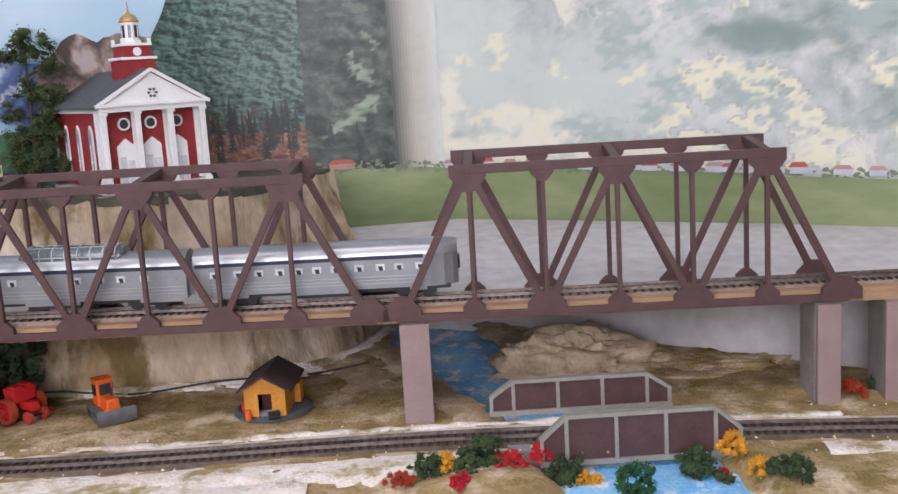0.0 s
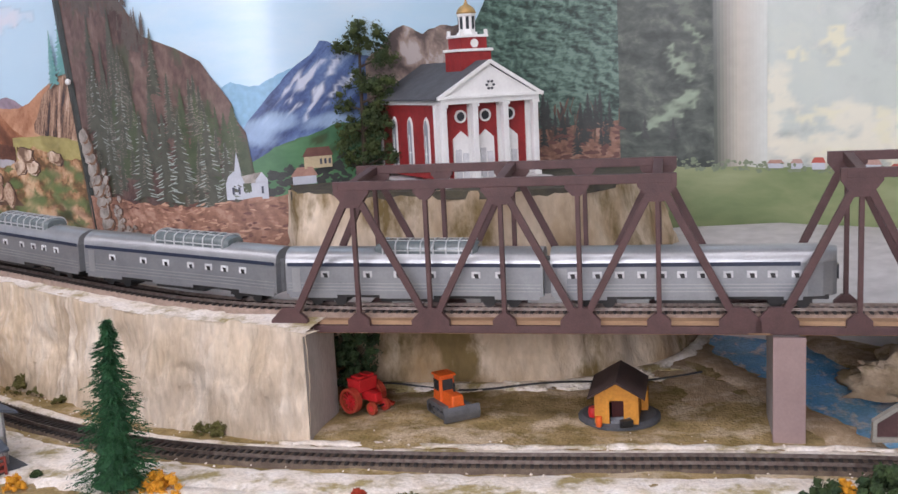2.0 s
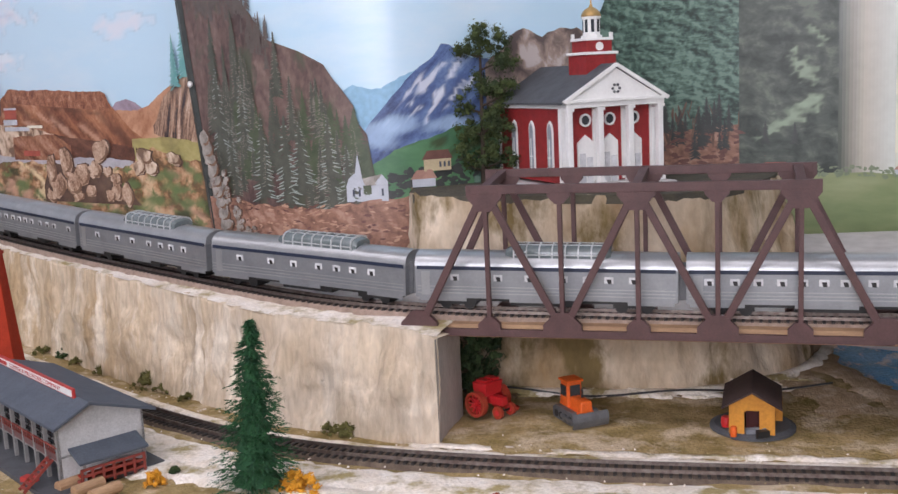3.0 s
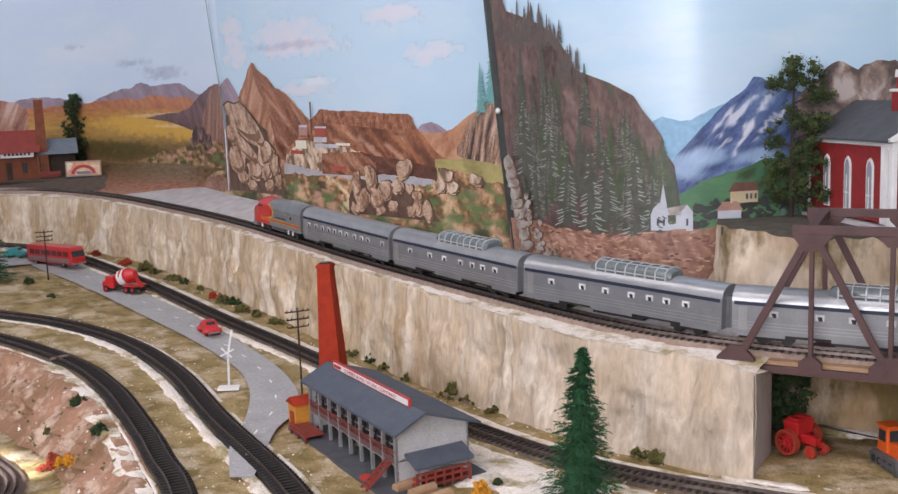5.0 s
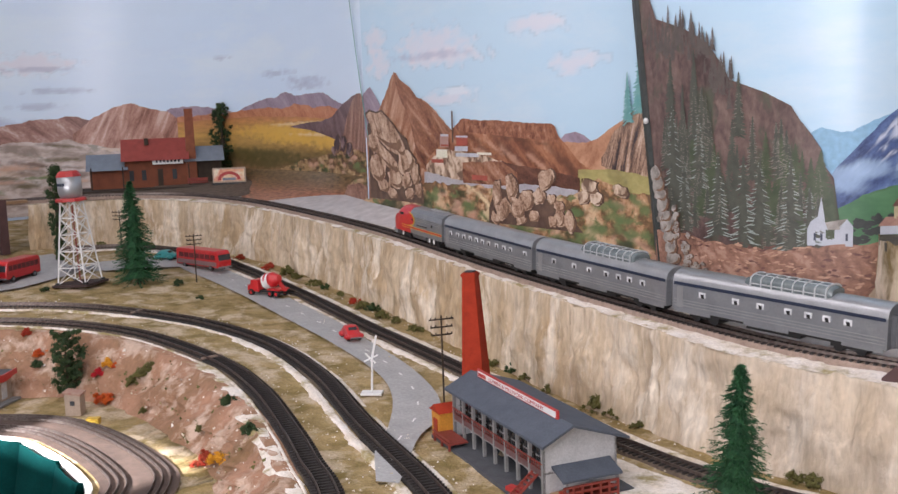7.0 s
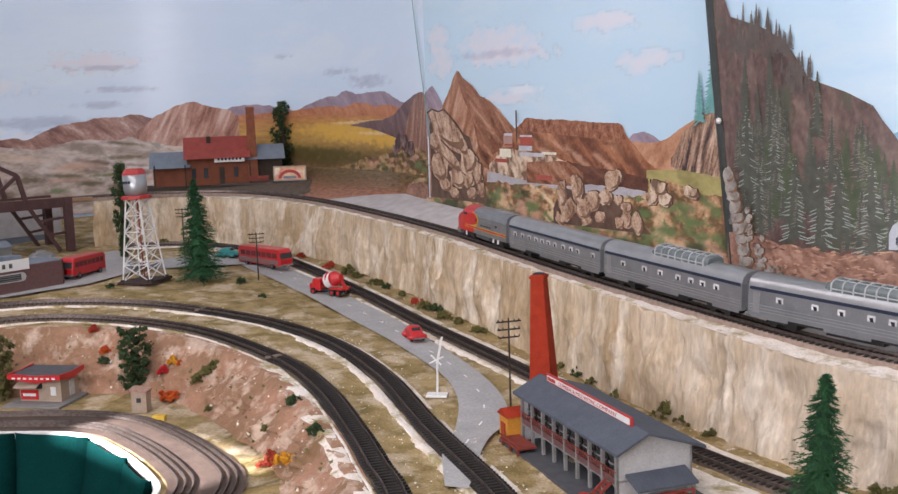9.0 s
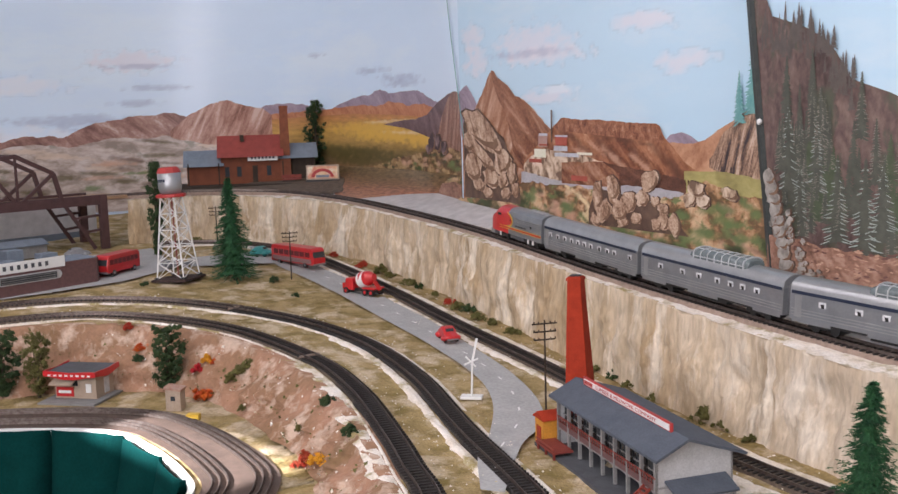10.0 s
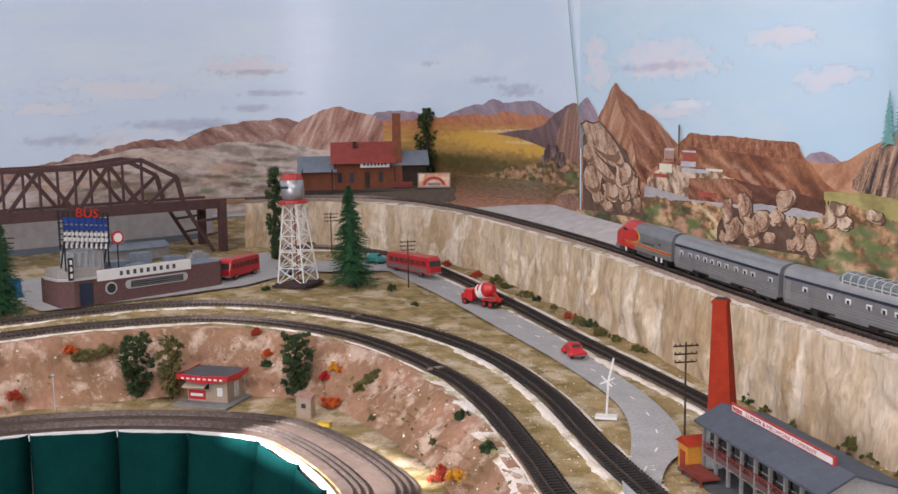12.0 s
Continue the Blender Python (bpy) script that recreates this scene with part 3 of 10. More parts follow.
LOOP_BED = []
for shift in (-0.018, 0.0225, 0.064):
    LOOP_BED.append([(p.x, p.y, PIT + 0.0032) for p in smooth([Vector(p) + (Vector((-1.3, 0.05)) - Vector(p)).normalized() * shift for p in LOOPS], 0.01)])
shortest = min(len(r) for r in LOOP_BED)
LOOP_BED = [[r[int(k * (len(r) - 1) / (shortest - 1))] for k in range(shortest)] for r in LOOP_BED]
tagged(part("loop_roadbed", Geo().sheet(LOOP_BED), M["loop_board"]), "brown painted board under the lower loop tracks", kind="structure")

CLOTH_EDGE = smooth([Vector(p) + (Vector((-1.3, 0.05)) - Vector(p)).normalized() * 0.078 for p in LOOPS], 0.004)
rows = []
for k in range(7):
    row = []
    for i in range(len(CLOTH_EDGE)):
        f = FOOT[min(len(FOOT) - 1, int(i / (len(CLOTH_EDGE) - 1) * (len(FOOT) - 1)))]
        q = f.lerp(CLOTH_EDGE[i], k / 6) + (f - CLOTH_EDGE[i]) * (0.25 if k == 0 else 0)
        row.append((q.x, q.y, PIT + (0.0 if k in (0, 6) else bumpy(q.x, q.y, 0, 40, 0.0015))))
    rows.append(row)
tagged(part("pit_ground", Geo().sheet(rows), M["ground"], soft=True), "olive turf beside the lower loop", kind="structure")
trim = []
for w, dz in ((0.0, -0.004), (0.0, 0.004), (0.007, 0.004), (0.007, -0.004)):
    trim.append([((p - n * w).x, (p - n * w).y, PIT + dz) for p, n in zip(CLOTH_EDGE, normals(CLOTH_EDGE))])
tagged(part("table_edge_trim", Geo().sheet(trim), M["white"]), "white edging strip of the layout table", kind="structure")
skirt = thing("table_skirt", pose(0, 0, 0), "dark green cloth skirt hung in pleats from the table edge", "cloth skirt")
edge_n = normals(CLOTH_EDGE)
cuts = [0]
while cuts[-1] < len(CLOTH_EDGE) - 1:
    cuts.append(min(len(CLOTH_EDGE) - 1, cuts[-1] + random.choice((17, 20, 23, 27))))
for first, last in zip(cuts, cuts[1:]):
    lean, deep_fold, rows = rnd(-0.006, 0.006), rnd(0.8, 1.15), []
    for r in range(9):
        t = r / 8
        row = []
        for i in range(first, last + 1):
            s = (i - first) / max(1, last - first)
            tuck = -0.014 * deep_fold * max(0.0, 1 - s / 0.16) ** 1.5 - 0.01 * max(0.0, (s - 0.9) / 0.1) ** 2
            belly = 0.05 * deep_fold * math.sin(math.pi * s) ** 0.45 * min(1, 0.1 + t * 3)
            crease = 0.004 * noise.noise(Vector((i * 0.22, t * 2.5, first)))
            q = CLOTH_EDGE[i] + edge_n[i] * (0.004 + (tuck * min(1, 0.4 + t * 2) + belly + crease * t + 0.02 * t))
            q += (CLOTH_EDGE[min(i + 1, len(CLOTH_EDGE) - 1)] - CLOTH_EDGE[max(i - 1, 0)]).normalized() * lean * t * 2
            row.append((q.x, q.y, PIT + 0.0045 - 0.5 * t + (0.0025 * noise.noise(Vector((i * 0.12, first, 0))) if r == 0 else 0)))
        rows.append(row)
    part("pleat", Geo().sheet(rows), M["cloth"], skirt, soft=True)

# ---- plain table under the layout ----
table = thing("layout_table", pose(0, 0, 0), "plain timber table carrying the model railway", "table")
for x0, x1, y0, y1 in ((-2.5, 1.0, 0.62, 1.3), (-0.9, 1.0, 0.12, 0.619), (-2.5, -1.86, -0.3, 0.619)):
    part("table_board", Geo().box(((x0 + x1) / 2, (y0 + y1) / 2, -0.075), (x1 - x0, y1 - y0, 0.018)), M["tan_wood"], table)
    for x in (x0 + 0.05, x1 - 0.05):
        for y in (y0 + 0.05, y1 - 0.05):
            part("leg", Geo().box((x, y, (FLOOR - 0.084) / 2), (0.045, 0.045, -FLOOR - 0.084)), M["tan_wood"], table)

# ---- river and its rocks ----
river = []
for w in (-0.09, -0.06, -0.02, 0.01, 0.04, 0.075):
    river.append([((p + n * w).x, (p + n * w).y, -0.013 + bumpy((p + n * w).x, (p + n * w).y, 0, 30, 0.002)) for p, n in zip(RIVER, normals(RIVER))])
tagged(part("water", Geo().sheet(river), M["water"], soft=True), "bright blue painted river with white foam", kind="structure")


for lo, hi, end in ((0.052, 0.1, 36), (-0.095, -0.052, 36), (-0.155, -0.09, 24)):
    bank = ribbon(RIVER[:end], lo, hi, lambda x: 0.0, 0.0012, 0.012)
    tagged(part("sand_bank", bank, M["sand"], soft=True), "bare tan sand along the river's edge", kind="structure")


def mound(name, c, rx, ry, h, material, label, category="rock", seed=0):
    rows = []
    for i in range(31):
        t = i / 30
        row = []
        for k in range(65):
            a = 2 * math.pi * k / 64
            r = math.sin(t * math.pi / 2)
            z = math.cos(t * math.pi / 2) ** 0.8
            d = Vector((math.cos(a) * r, math.sin(a) * r, z))
            j = 1 + 0.35 * noise.fractal(d * 1.7 + Vector((seed, 0, 0)), 0.9, 2, 4) + 0.12 * noise.fractal(d * 7 + Vector((0, seed, 0)), 0.7, 2.1, 4)
            row.append((c[0] + d.x * rx * j, c[1] + d.y * ry * j, c[2] + d.z * h * j - 0.004))
        rows.append(row)
    return tagged(part(name, Geo().sheet(rows), material, soft=True), label, category)


mound("boulder", (0.075, 0.93, -0.002), 0.078, 0.052, 0.037, M["rock"], "tan plaster boulder beside the river", seed=4)
mound("river_bank", (0.19, 0.925, -0.004), 0.13, 0.05, 0.016, M["ground"], "low grassy bank sloping from the boulder", "bank", seed=9)

# ---- bluff under the church ----
BLUFF_FOOT = smooth([(-0.6, 0.95), (-0.565, 0.88), (-0.5, 0.858), (-0.38, 0.862), (-0.28, 0.885), (-0.215, 0.93), (-0.17, 1.0), (-0.15, 1.1)], 0.008)
BLUFF_TOP = smooth([(-0.59, 0.97), (-0.56, 0.885), (-0.5, 0.868), (-0.38, 0.872), (-0.295, 0.872), (-0.25, 0.905), (-0.21, 1.0), (-0.2, 1.1)], 0.008)
BLUFF_Z = 0.196
cliff_strip("bluff_face", BLUFF_FOOT[::-1], BLUFF_TOP[::-1], lambda x: -0.004, lambda x: BLUFF_Z + 0.004 * math.sin(x * 31), M["cliff_dark"], "tan plaster bluff with brown and green stains", rows=22, relief=0.012, lip=-0.0, scale=26)
tagged(part("plaster_ridge", ribbon(BLUFF_FOOT[14:], -0.013, 0.003, lambda x: 0.0, 0.005, 0.009), M["plaster"], soft=True), "white plaster ridge along the bluff's foot", kind="structure")
top = Geo().slab([(p.x, p.y) for p in BLUFF_TOP[::3]] + [(-0.4, 1.11)], BLUFF_Z - 0.006, BLUFF_Z + 0.003)
tagged(part("bluff_top", top, mat("dark_turf_mat", (0.06, 0.055, 0.045), (0.1, 0.09, 0.06), 0.95, scale=60, bump=0.5)), "dark turf mat on the bluff under the church", kind="structure")


# ---- bridges ----
BR = Vector((1, 0.0871, 0)).normalized()
BN = Vector((-BR.y, BR.x, 0))
BYAW = math.degrees(math.atan2(BR.y, BR.x))


def bridge_front(x):
    return Vector((x, 0.73 + 0.0871 * (x + 0.423), 0))


def gusset(g, c, w, h, point_up):
    """A dark joint plate, wide at the chord and narrow towards the web."""
    s = 1 if point_up else -1
    o = [(-w / 2, -0.004 * s), (w / 2, -0.004 * s), (w / 2, 0.006 * s), (w * 0.18, h * s), (-w * 0.18, h * s), (-w / 2, 0.006 * s)]
    m = Matrix.Translation(c) @ pose(0, -0.0028, 0) @ pose(0, 0, 0, 0, 0, BYAW)
    g.prism(o, m, 0.0056)


DROP = Vector((0, 0, 0.0022))


def truss_bridge(x0, x1, label):
    ob = thing("truss_bridge", pose(0, 0, 0), label, "truss bridge", "truss spans of the upper line")
    zb, zt, wide = 0.0955, 0.221, 0.072
    for row in range(2):
        shift = BN * wide * row
        b = [bridge_front(x0 + (x1 - x0) * k / 6) + shift + Vector((0, 0, zb)) for k in range(7)]
        t = [bridge_front(x0 + (x1 - x0) * k / 6) + shift + Vector((0, 0, zt + 0.007 * row)) for k in range(7)]
        part("bottom_chord", Geo().beam(b[0] - BR * 0.006 - DROP, b[6] + BR * 0.006 - DROP, 0.005, 0.0065), M["brown_steel"], ob, bevel=0.0006)
        part("top_chord", Geo().beam(t[1] - BR * 0.012, t[5] + BR * 0.012, 0.006, 0.0078), M["brown_steel"], ob, bevel=0.0006)
        for p, q in ((b[0], t[1]), (t[5], b[6])):
            part("end_post", Geo().beam(p, q, 0.005, 0.0065), M["brown_steel"], ob, bevel=0.0005)
        for p, q in ((t[1], b[2]), (b[2], t[3]), (t[3], b[4]), (b[4], t[5])):
            part("diagonal", Geo().beam(p, q, 0.004, 0.0062), M["brown_steel"], ob, bevel=0.0005)
        for k in range(1, 6):
            part("vertical", Geo().beam(b[k], t[k], 0.004, 0.005, BN), M["brown_steel"], ob, bevel=0.0005)
        for k in range(7):
            g = Geo()
            gusset(g, b[k], 0.034 if k % 2 == 0 else 0.02, 0.017 if k % 2 == 0 else 0.012, True)
            part("gusset", g, M["brown_steel"], ob)
        for k in range(1, 6):
            g = Geo()
            gusset(g, t[k], 0.032 if k % 2 else 0.02, 0.019 if k % 2 else 0.013, False)
            part("gusset", g, M["brown_steel"], ob)
    for k in (1, 3, 5):
        p = bridge_front(x0 + (x1 - x0) * k / 6) + Vector((0, 0, zt))
        part("cross_strut", Geo().beam(p, p + BN * wide + Vector((0, 0, 0.007)), 0.008, 0.007), M["brown_steel"], ob, bevel=0.0005)
    for k in (0, 2, 4, 6):
        p = bridge_front(x0 + (x1 - x0) * k / 6) + Vector((0, 0, zb - 0.003))
        part("floor_beam", Geo().beam(p, p + BN * wide, 0.006, 0.006), M["brown_steel"], ob)
    return ob


truss_bridge(-0.489, -0.098, "brown plastic truss span beside the embankment end")
truss_bridge(-0.069, 0.309, "brown plastic truss span over the river")
a, b = bridge_front(-0.5) + BN * 0.006, bridge_front(0.95) + BN * 0.006
dk = thing("bridge_deck", pose(0, 0, 0), "bare plywood deck carrying the upper track over the bridges", "bridge deck")
part("deck_board", Geo().slab([(a.x, a.y), (b.x, b.y), (b.x, b.y + 0.054), (a.x, a.y + 0.054)], 0.0875, 0.0992), M["tan_wood"], dk)


def bridge_pier(x, wide=0.026, label="pinkish grey board pier under the bridge joint", deep=0.07):
    c = bridge_front(x) + BN * (deep / 2 - 0.002)
    ob = thing("bridge_pier", pose(c.x, c.y, 0, 0, 0, BYAW), label, "bridge pier", "bridge piers")
    part("front_board", Geo().box((0, -deep / 2, 0.043), (wide, 0.006, 0.09)), M["pier"], ob, bevel=0.0006)
    part("core_board", Geo().box((-0.002, 0.002, 0.043), (wide * 0.8, deep - 0.008, 0.09)), M["pier_side"], ob)
    return ob


bridge_pier(-0.06)
bridge_pier(0.297, 0.02, "pinkish grey board pier at the bridge's east end", 0.05)
for x in (0.37, 0.43, 0.5, 0.6):
    bridge_pier(x, 0.05, "grey upright board under the east approach", 0.05)


# ---- the printed backdrop ----
TINTS = {}


def flat_sheet(name, u0, u1, z0, z1, layer, material, label="", parent=None, top=None, bottom=None, rough=0.0, rows=6, step=0.008, freq=26, kind=""):
    """A piece of the print: the sheet between a lower and an upper edge, each given by a few heights along u."""
    n = max(2, int((u1 - u0) / step))

    def edge(e, u, flat):
        if not e:
            return flat
        for (ua, za), (ub, zb) in zip(e, e[1:]):
            if ua <= u <= ub:
                return za + (zb - za) * (u - ua) / max(1e-6, ub - ua)
        return e[0][1] if u < e[0][0] else e[-1][1]

    g, uv = [], []
    for r in range(rows + 1):
        row = []
        for i in range(n + 1):
            u = u0 + (u1 - u0) * i / n
            lo, hi = edge(bottom, u, z0), edge(top, u, z1)
            if rough:
                hi += rough * noise.fractal(Vector((u * freq, hi * 7, layer * 900)), 0.7, 2.2, 5)
            hi = max(lo + 0.0005, hi)
            z = lo + (hi - lo) * r / rows
            row.append(bd(u, z, layer))
            uv.append((u, z))
        g.append(row)
    me = Geo().sheet(g).mesh(name)
    lay = me.uv_layers.new(name="UVMap")
    for loop in me.loops:
        lay.data[loop.index].uv = uv[loop.vertex_index]
    ob = part(name, me, material, parent, label, soft=True)
    TINTS[ob.name] = (uv, [(0.0, 0.0, 0.0, 0.0)] * len(uv))
    return ob


def take_tint(m):
    """Let soft patches blended onto a sheet show over the material's own colour."""
    n, link = m.node_tree.nodes, m.node_tree.links
    p = n["Principled BSDF"]
    at, dense, mix = n.new("ShaderNodeAttribute"), n.new("ShaderNodeAttribute"), n.new("ShaderNodeMix")
    at.attribute_name, dense.attribute_name = "tint", "ink"
    mix.data_type = "RGBA"
    link.new(dense.outputs["Fac"], mix.inputs[0])
    link.new(p.inputs["Base Color"].links[0].from_socket, mix.inputs[6])
    link.new(at.outputs["Color"], mix.inputs[7])
    link.new(mix.outputs[2], p.inputs["Base Color"])
    return m


def paint(name, a, b, scale=20, third=None, stretch=(1, 1, 1), mask_scale=9.0, rough=0.45, sharp=0.0, coat=0.0, fine=1.6, vary=0.25):
    return take_tint(mat(name, a, b, rough, scale=scale * fine, bump=0.0, stretch=(1, 1, stretch[1] / stretch[0]), third=third, mask_scale=mask_scale * fine, detail=8, sharp=sharp, coat=coat, vary=vary))


def print_relief(name, stops, scale=16, upright=1.0, relief=2.2, broad=0.45, rough=0.45, patch=None, patch_scale=10.0, patch_cut=0.55):
    """Printed picture of broken ground: tones run from the shaded to the lit side of painted folds; upright under 1 draws them out vertically."""
    m = bpy.data.materials.new(name)
    m.use_nodes = True
    n, link = m.node_tree.nodes, m.node_tree.links
    p = n["Principled BSDF"]
    p.inputs["Roughness"].default_value = rough

    def vec(op, a, b):
        v = n.new("ShaderNodeVectorMath")
        v.operation = op
        for sock, e in ((v.inputs[0], a), (v.inputs[1], b)):
            if isinstance(e, tuple):
                sock.default_value = e
            else:
                link.new(e, sock)
        return v.outputs[0]

    def num(op, a, b):
        v = n.new("ShaderNodeMath")
        v.operation = op
        for sock, e in ((v.inputs[0], a), (v.inputs[1], b)):
            if isinstance(e, float):
                sock.default_value = e
            else:
                link.new(e, sock)
        return v.outputs[0]

    def cloud_noise(at, s, d, r=0.6):
        t = n.new("ShaderNodeTexNoise")
        t.inputs["Scale"].default_value, t.inputs["Detail"].default_value, t.inputs["Roughness"].default_value = s, d, r
        link.new(at, t.inputs["Vector"])
        return t

    at = vec("MULTIPLY", n.new("ShaderNodeTexCoord").outputs["Object"], (1.0, 1.0, upright))
    warp = cloud_noise(at, scale * 0.6, 3).outputs["Color"]
    at = vec("ADD", at, vec("MULTIPLY", vec("SUBTRACT", warp, (0.5, 0.5, 0.5)), (0.9 / scale,) * 3))
    a = cloud_noise(at, scale, 10).outputs[0]
    b = cloud_noise(vec("ADD", at, (0.22 / scale, 0.1 / scale, 0.2 / scale)), scale, 10).outputs[0]
    wide = cloud_noise(at, scale * 0.35, 4).outputs[0]
    lit = num("ADD", num("MULTIPLY", num("SUBTRACT", a, b), relief), 0.5)
    f = num("ADD", num("MULTIPLY", lit, 1.0 - broad), num("MULTIPLY", num("ADD", num("MULTIPLY", num("SUBTRACT", wide, 0.5), 1.8), 0.5), broad))
    ramp = n.new("ShaderNodeValToRGB")
    e = ramp.color_ramp.elements
    while len(e) < len(stops):
        e.new(0.5)
    for k, c in enumerate(stops):
        e[k].position, e[k].color = 0.22 + 0.56 * k / (len(stops) - 1), (*c, 1)
    link.new(f, ramp.inputs[0])
    out = ramp.outputs[0]
    if patch:
        step, mx = n.new("ShaderNodeValToRGB"), n.new("ShaderNodeMix")
        step.color_ramp.elements[0].position, step.color_ramp.elements[1].position = patch_cut, patch_cut + 0.07
        link.new(cloud_noise(at, patch_scale, 9, 0.62).outputs[0], step.inputs[0])
        mx.data_type = "RGBA"
        link.new(step.outputs[0], mx.inputs[0])
        link.new(out, mx.inputs[6])
        mx.inputs[7].default_value = (*patch, 1)
        out = mx.outputs[2]
    link.new(out, p.inputs["Base Color"])
    return take_tint(m)


backdrop = new("backdrop")
tagged(backdrop, "printed scenic backdrop sheets of desert, peaks and forest", kind="structure")
P_SKY = paint("printed_sky", (0.63, 0.785, 0.945), (0.7, 0.82, 0.95), 0.9, third=(0.72, 0.84, 0.94), stretch=(0.5, 1.6, 1), mask_scale=1.5, rough=0.36, sharp=0.0, fine=1, vary=0.02)
P_SKY2 = paint("printed_sky_turquoise", (0.47, 0.68, 0.83), (0.56, 0.73, 0.85), 0.9, third=(0.6, 0.74, 0.84), stretch=(0.5, 1.6, 1), mask_scale=1.5, rough=0.28, sharp=0.0, fine=1, vary=0.02)
SKY_W = flat_sheet("sky_panel", 0.0, 2.79, 0.1, 1.0, 0.0, P_SKY, "pale blue printed sky", backdrop, step=0.01, rows=200)
SKY_M = flat_sheet("sky_panel", 2.79, 3.66, 0.12, 1.0, 0.003, P_SKY2, "pale turquoise printed sky", backdrop, step=0.01, rows=200)
flat_sheet("sky_panel", 3.6, 5.76, 0.1, 1.0, 0.007, P_SKY2, "pale turquoise printed sky", backdrop, step=0.012, rows=10)

# ---- printed motifs on the backdrop ----
def motif(name, top, low, layer, material, rough=0.006, freq=26, label="", bottom=None):
    tall = max(z for u, z in top) - low
    fine = name in ("plain", "pale_hills", "scrub", "mesa", "brush", "glare_hillside", "snowy_peak", "valley", "range", "dusky_woods")
    return flat_sheet(name, top[0][0], top[-1][0], low, low, layer, material, label, backdrop, top=top, bottom=bottom, rough=rough, freq=freq, rows=int(tall / 0.0035) if fine else 6, step=0.005 if fine else 0.008)


def conifers(name, u0, u1, zfun, count, h, layer, material, lean=0.0, slim=0.16, label="", lit=None):
    """Many flat printed conifers with drooping boughs, joined in one part; lit gives the light on the boughs."""
    g, top = Geo(), Geo()
    for _ in range(count):
        u = rnd(u0, u1)
        z0, tall = zfun(u) + rnd(-0.01, 0.01), h * rnd(0.6, 1.25)
        w = tall * slim * rnd(0.8, 1.2)
        lay = layer + rnd(0, 0.0004)
        n = 26
        g.add([bd(u - tall * 0.012, z0, lay), bd(u + tall * 0.012, z0, lay), bd(u + lean, z0 + tall, lay)], [(0, 1, 2)])
        for k in range(n):
            t = k / n
            for side in (-1, 1):
                half = w * (1 - t) ** 0.85 * rnd(0.7, 1.2) + tall * 0.01
                za = z0 + tall * (0.04 + t * 0.94)
                drop = half * rnd(0.05, 0.45)
                thick = tall * 0.034
                g.add([bd(u, za + thick, lay), bd(u, za - thick * 0.3, lay), bd(u + side * half * 0.7, za - drop - thick * 0.2, lay), bd(u + side * half, za - drop, lay)], [(0, 1, 2, 3)])
                if lit and random.random() < 0.6:
                    e = lay + 0.0002
                    top.add([bd(u + side * half * 0.35, za + thick * 0.2 - drop * 0.2, e), bd(u + side * half * 0.4, za - thick * 0.25 - drop * 0.2, e), bd(u + side * half * 0.95, za - drop - thick * 0.05, e), bd(u + side * half, za - drop + thick * 0.12, e)], [(0, 1, 2, 3)])
    ob = tagged(part(name, g, material, backdrop, label), kind="stuff")
    if lit:
        tagged(part(name + "_light", top, lit, backdrop), kind="stuff")
    return ob


def printed_stones(name, spots, layer, fill, edge, parent=backdrop, label=""):
    """Rounded printed boulders, pale over a darker rim."""
    a, b, c, uv = Geo(), Geo(), Geo(), []
    for u, z, w, h, tilt in spots:
        for g, k, lay in ((b, 1.06, layer), (a, 0.97, layer + 0.0005)):
            ring, spread = [], []
            for i in range(14):
                t = 2 * math.pi * i / 14
                r = k * (1 + 0.42 * noise.noise(Vector((u * 190, z * 190, i * 1.3))))
                x, y = w * r * abs(math.cos(t)) ** 0.8 * math.copysign(1, math.cos(t)), h * r * abs(math.sin(t)) ** 0.8 * math.copysign(1, math.sin(t))
                spread.append((u + x * math.cos(tilt) - y * math.sin(tilt), z + x * math.sin(tilt) + y * math.cos(tilt)))
                ring.append(bd(u + x * math.cos(tilt) - y * math.sin(tilt) - (0.002 if g is a else 0), z + x * math.sin(tilt) + y * math.cos(tilt), lay))
            g.add(ring, [tuple(range(14))])
            if g is a:
                uv += spread
        flank = []
        for x, y in ((-0.5, -0.8), (0.2, -0.86), (0.75, -0.55), (0.88, 0.0), (0.72, 0.35), (0.6, -0.1), (0.3, -0.5)):
            flank.append(bd(u + w * x * math.cos(tilt) - h * y * math.sin(tilt), z + w * x * math.sin(tilt) + h * y * math.cos(tilt), layer + 0.0008))
        c.add(flank, [tuple(range(7))])
    part(name, b, edge, backdrop)
    part(name, c, P_FLANK, backdrop)
    me = a.mesh(name)
    lay = me.uv_layers.new(name="UVMap")
    for loop in me.loops:
        lay.data[loop.index].uv = uv[loop.vertex_index]
    return part(name, me, fill, backdrop, label)


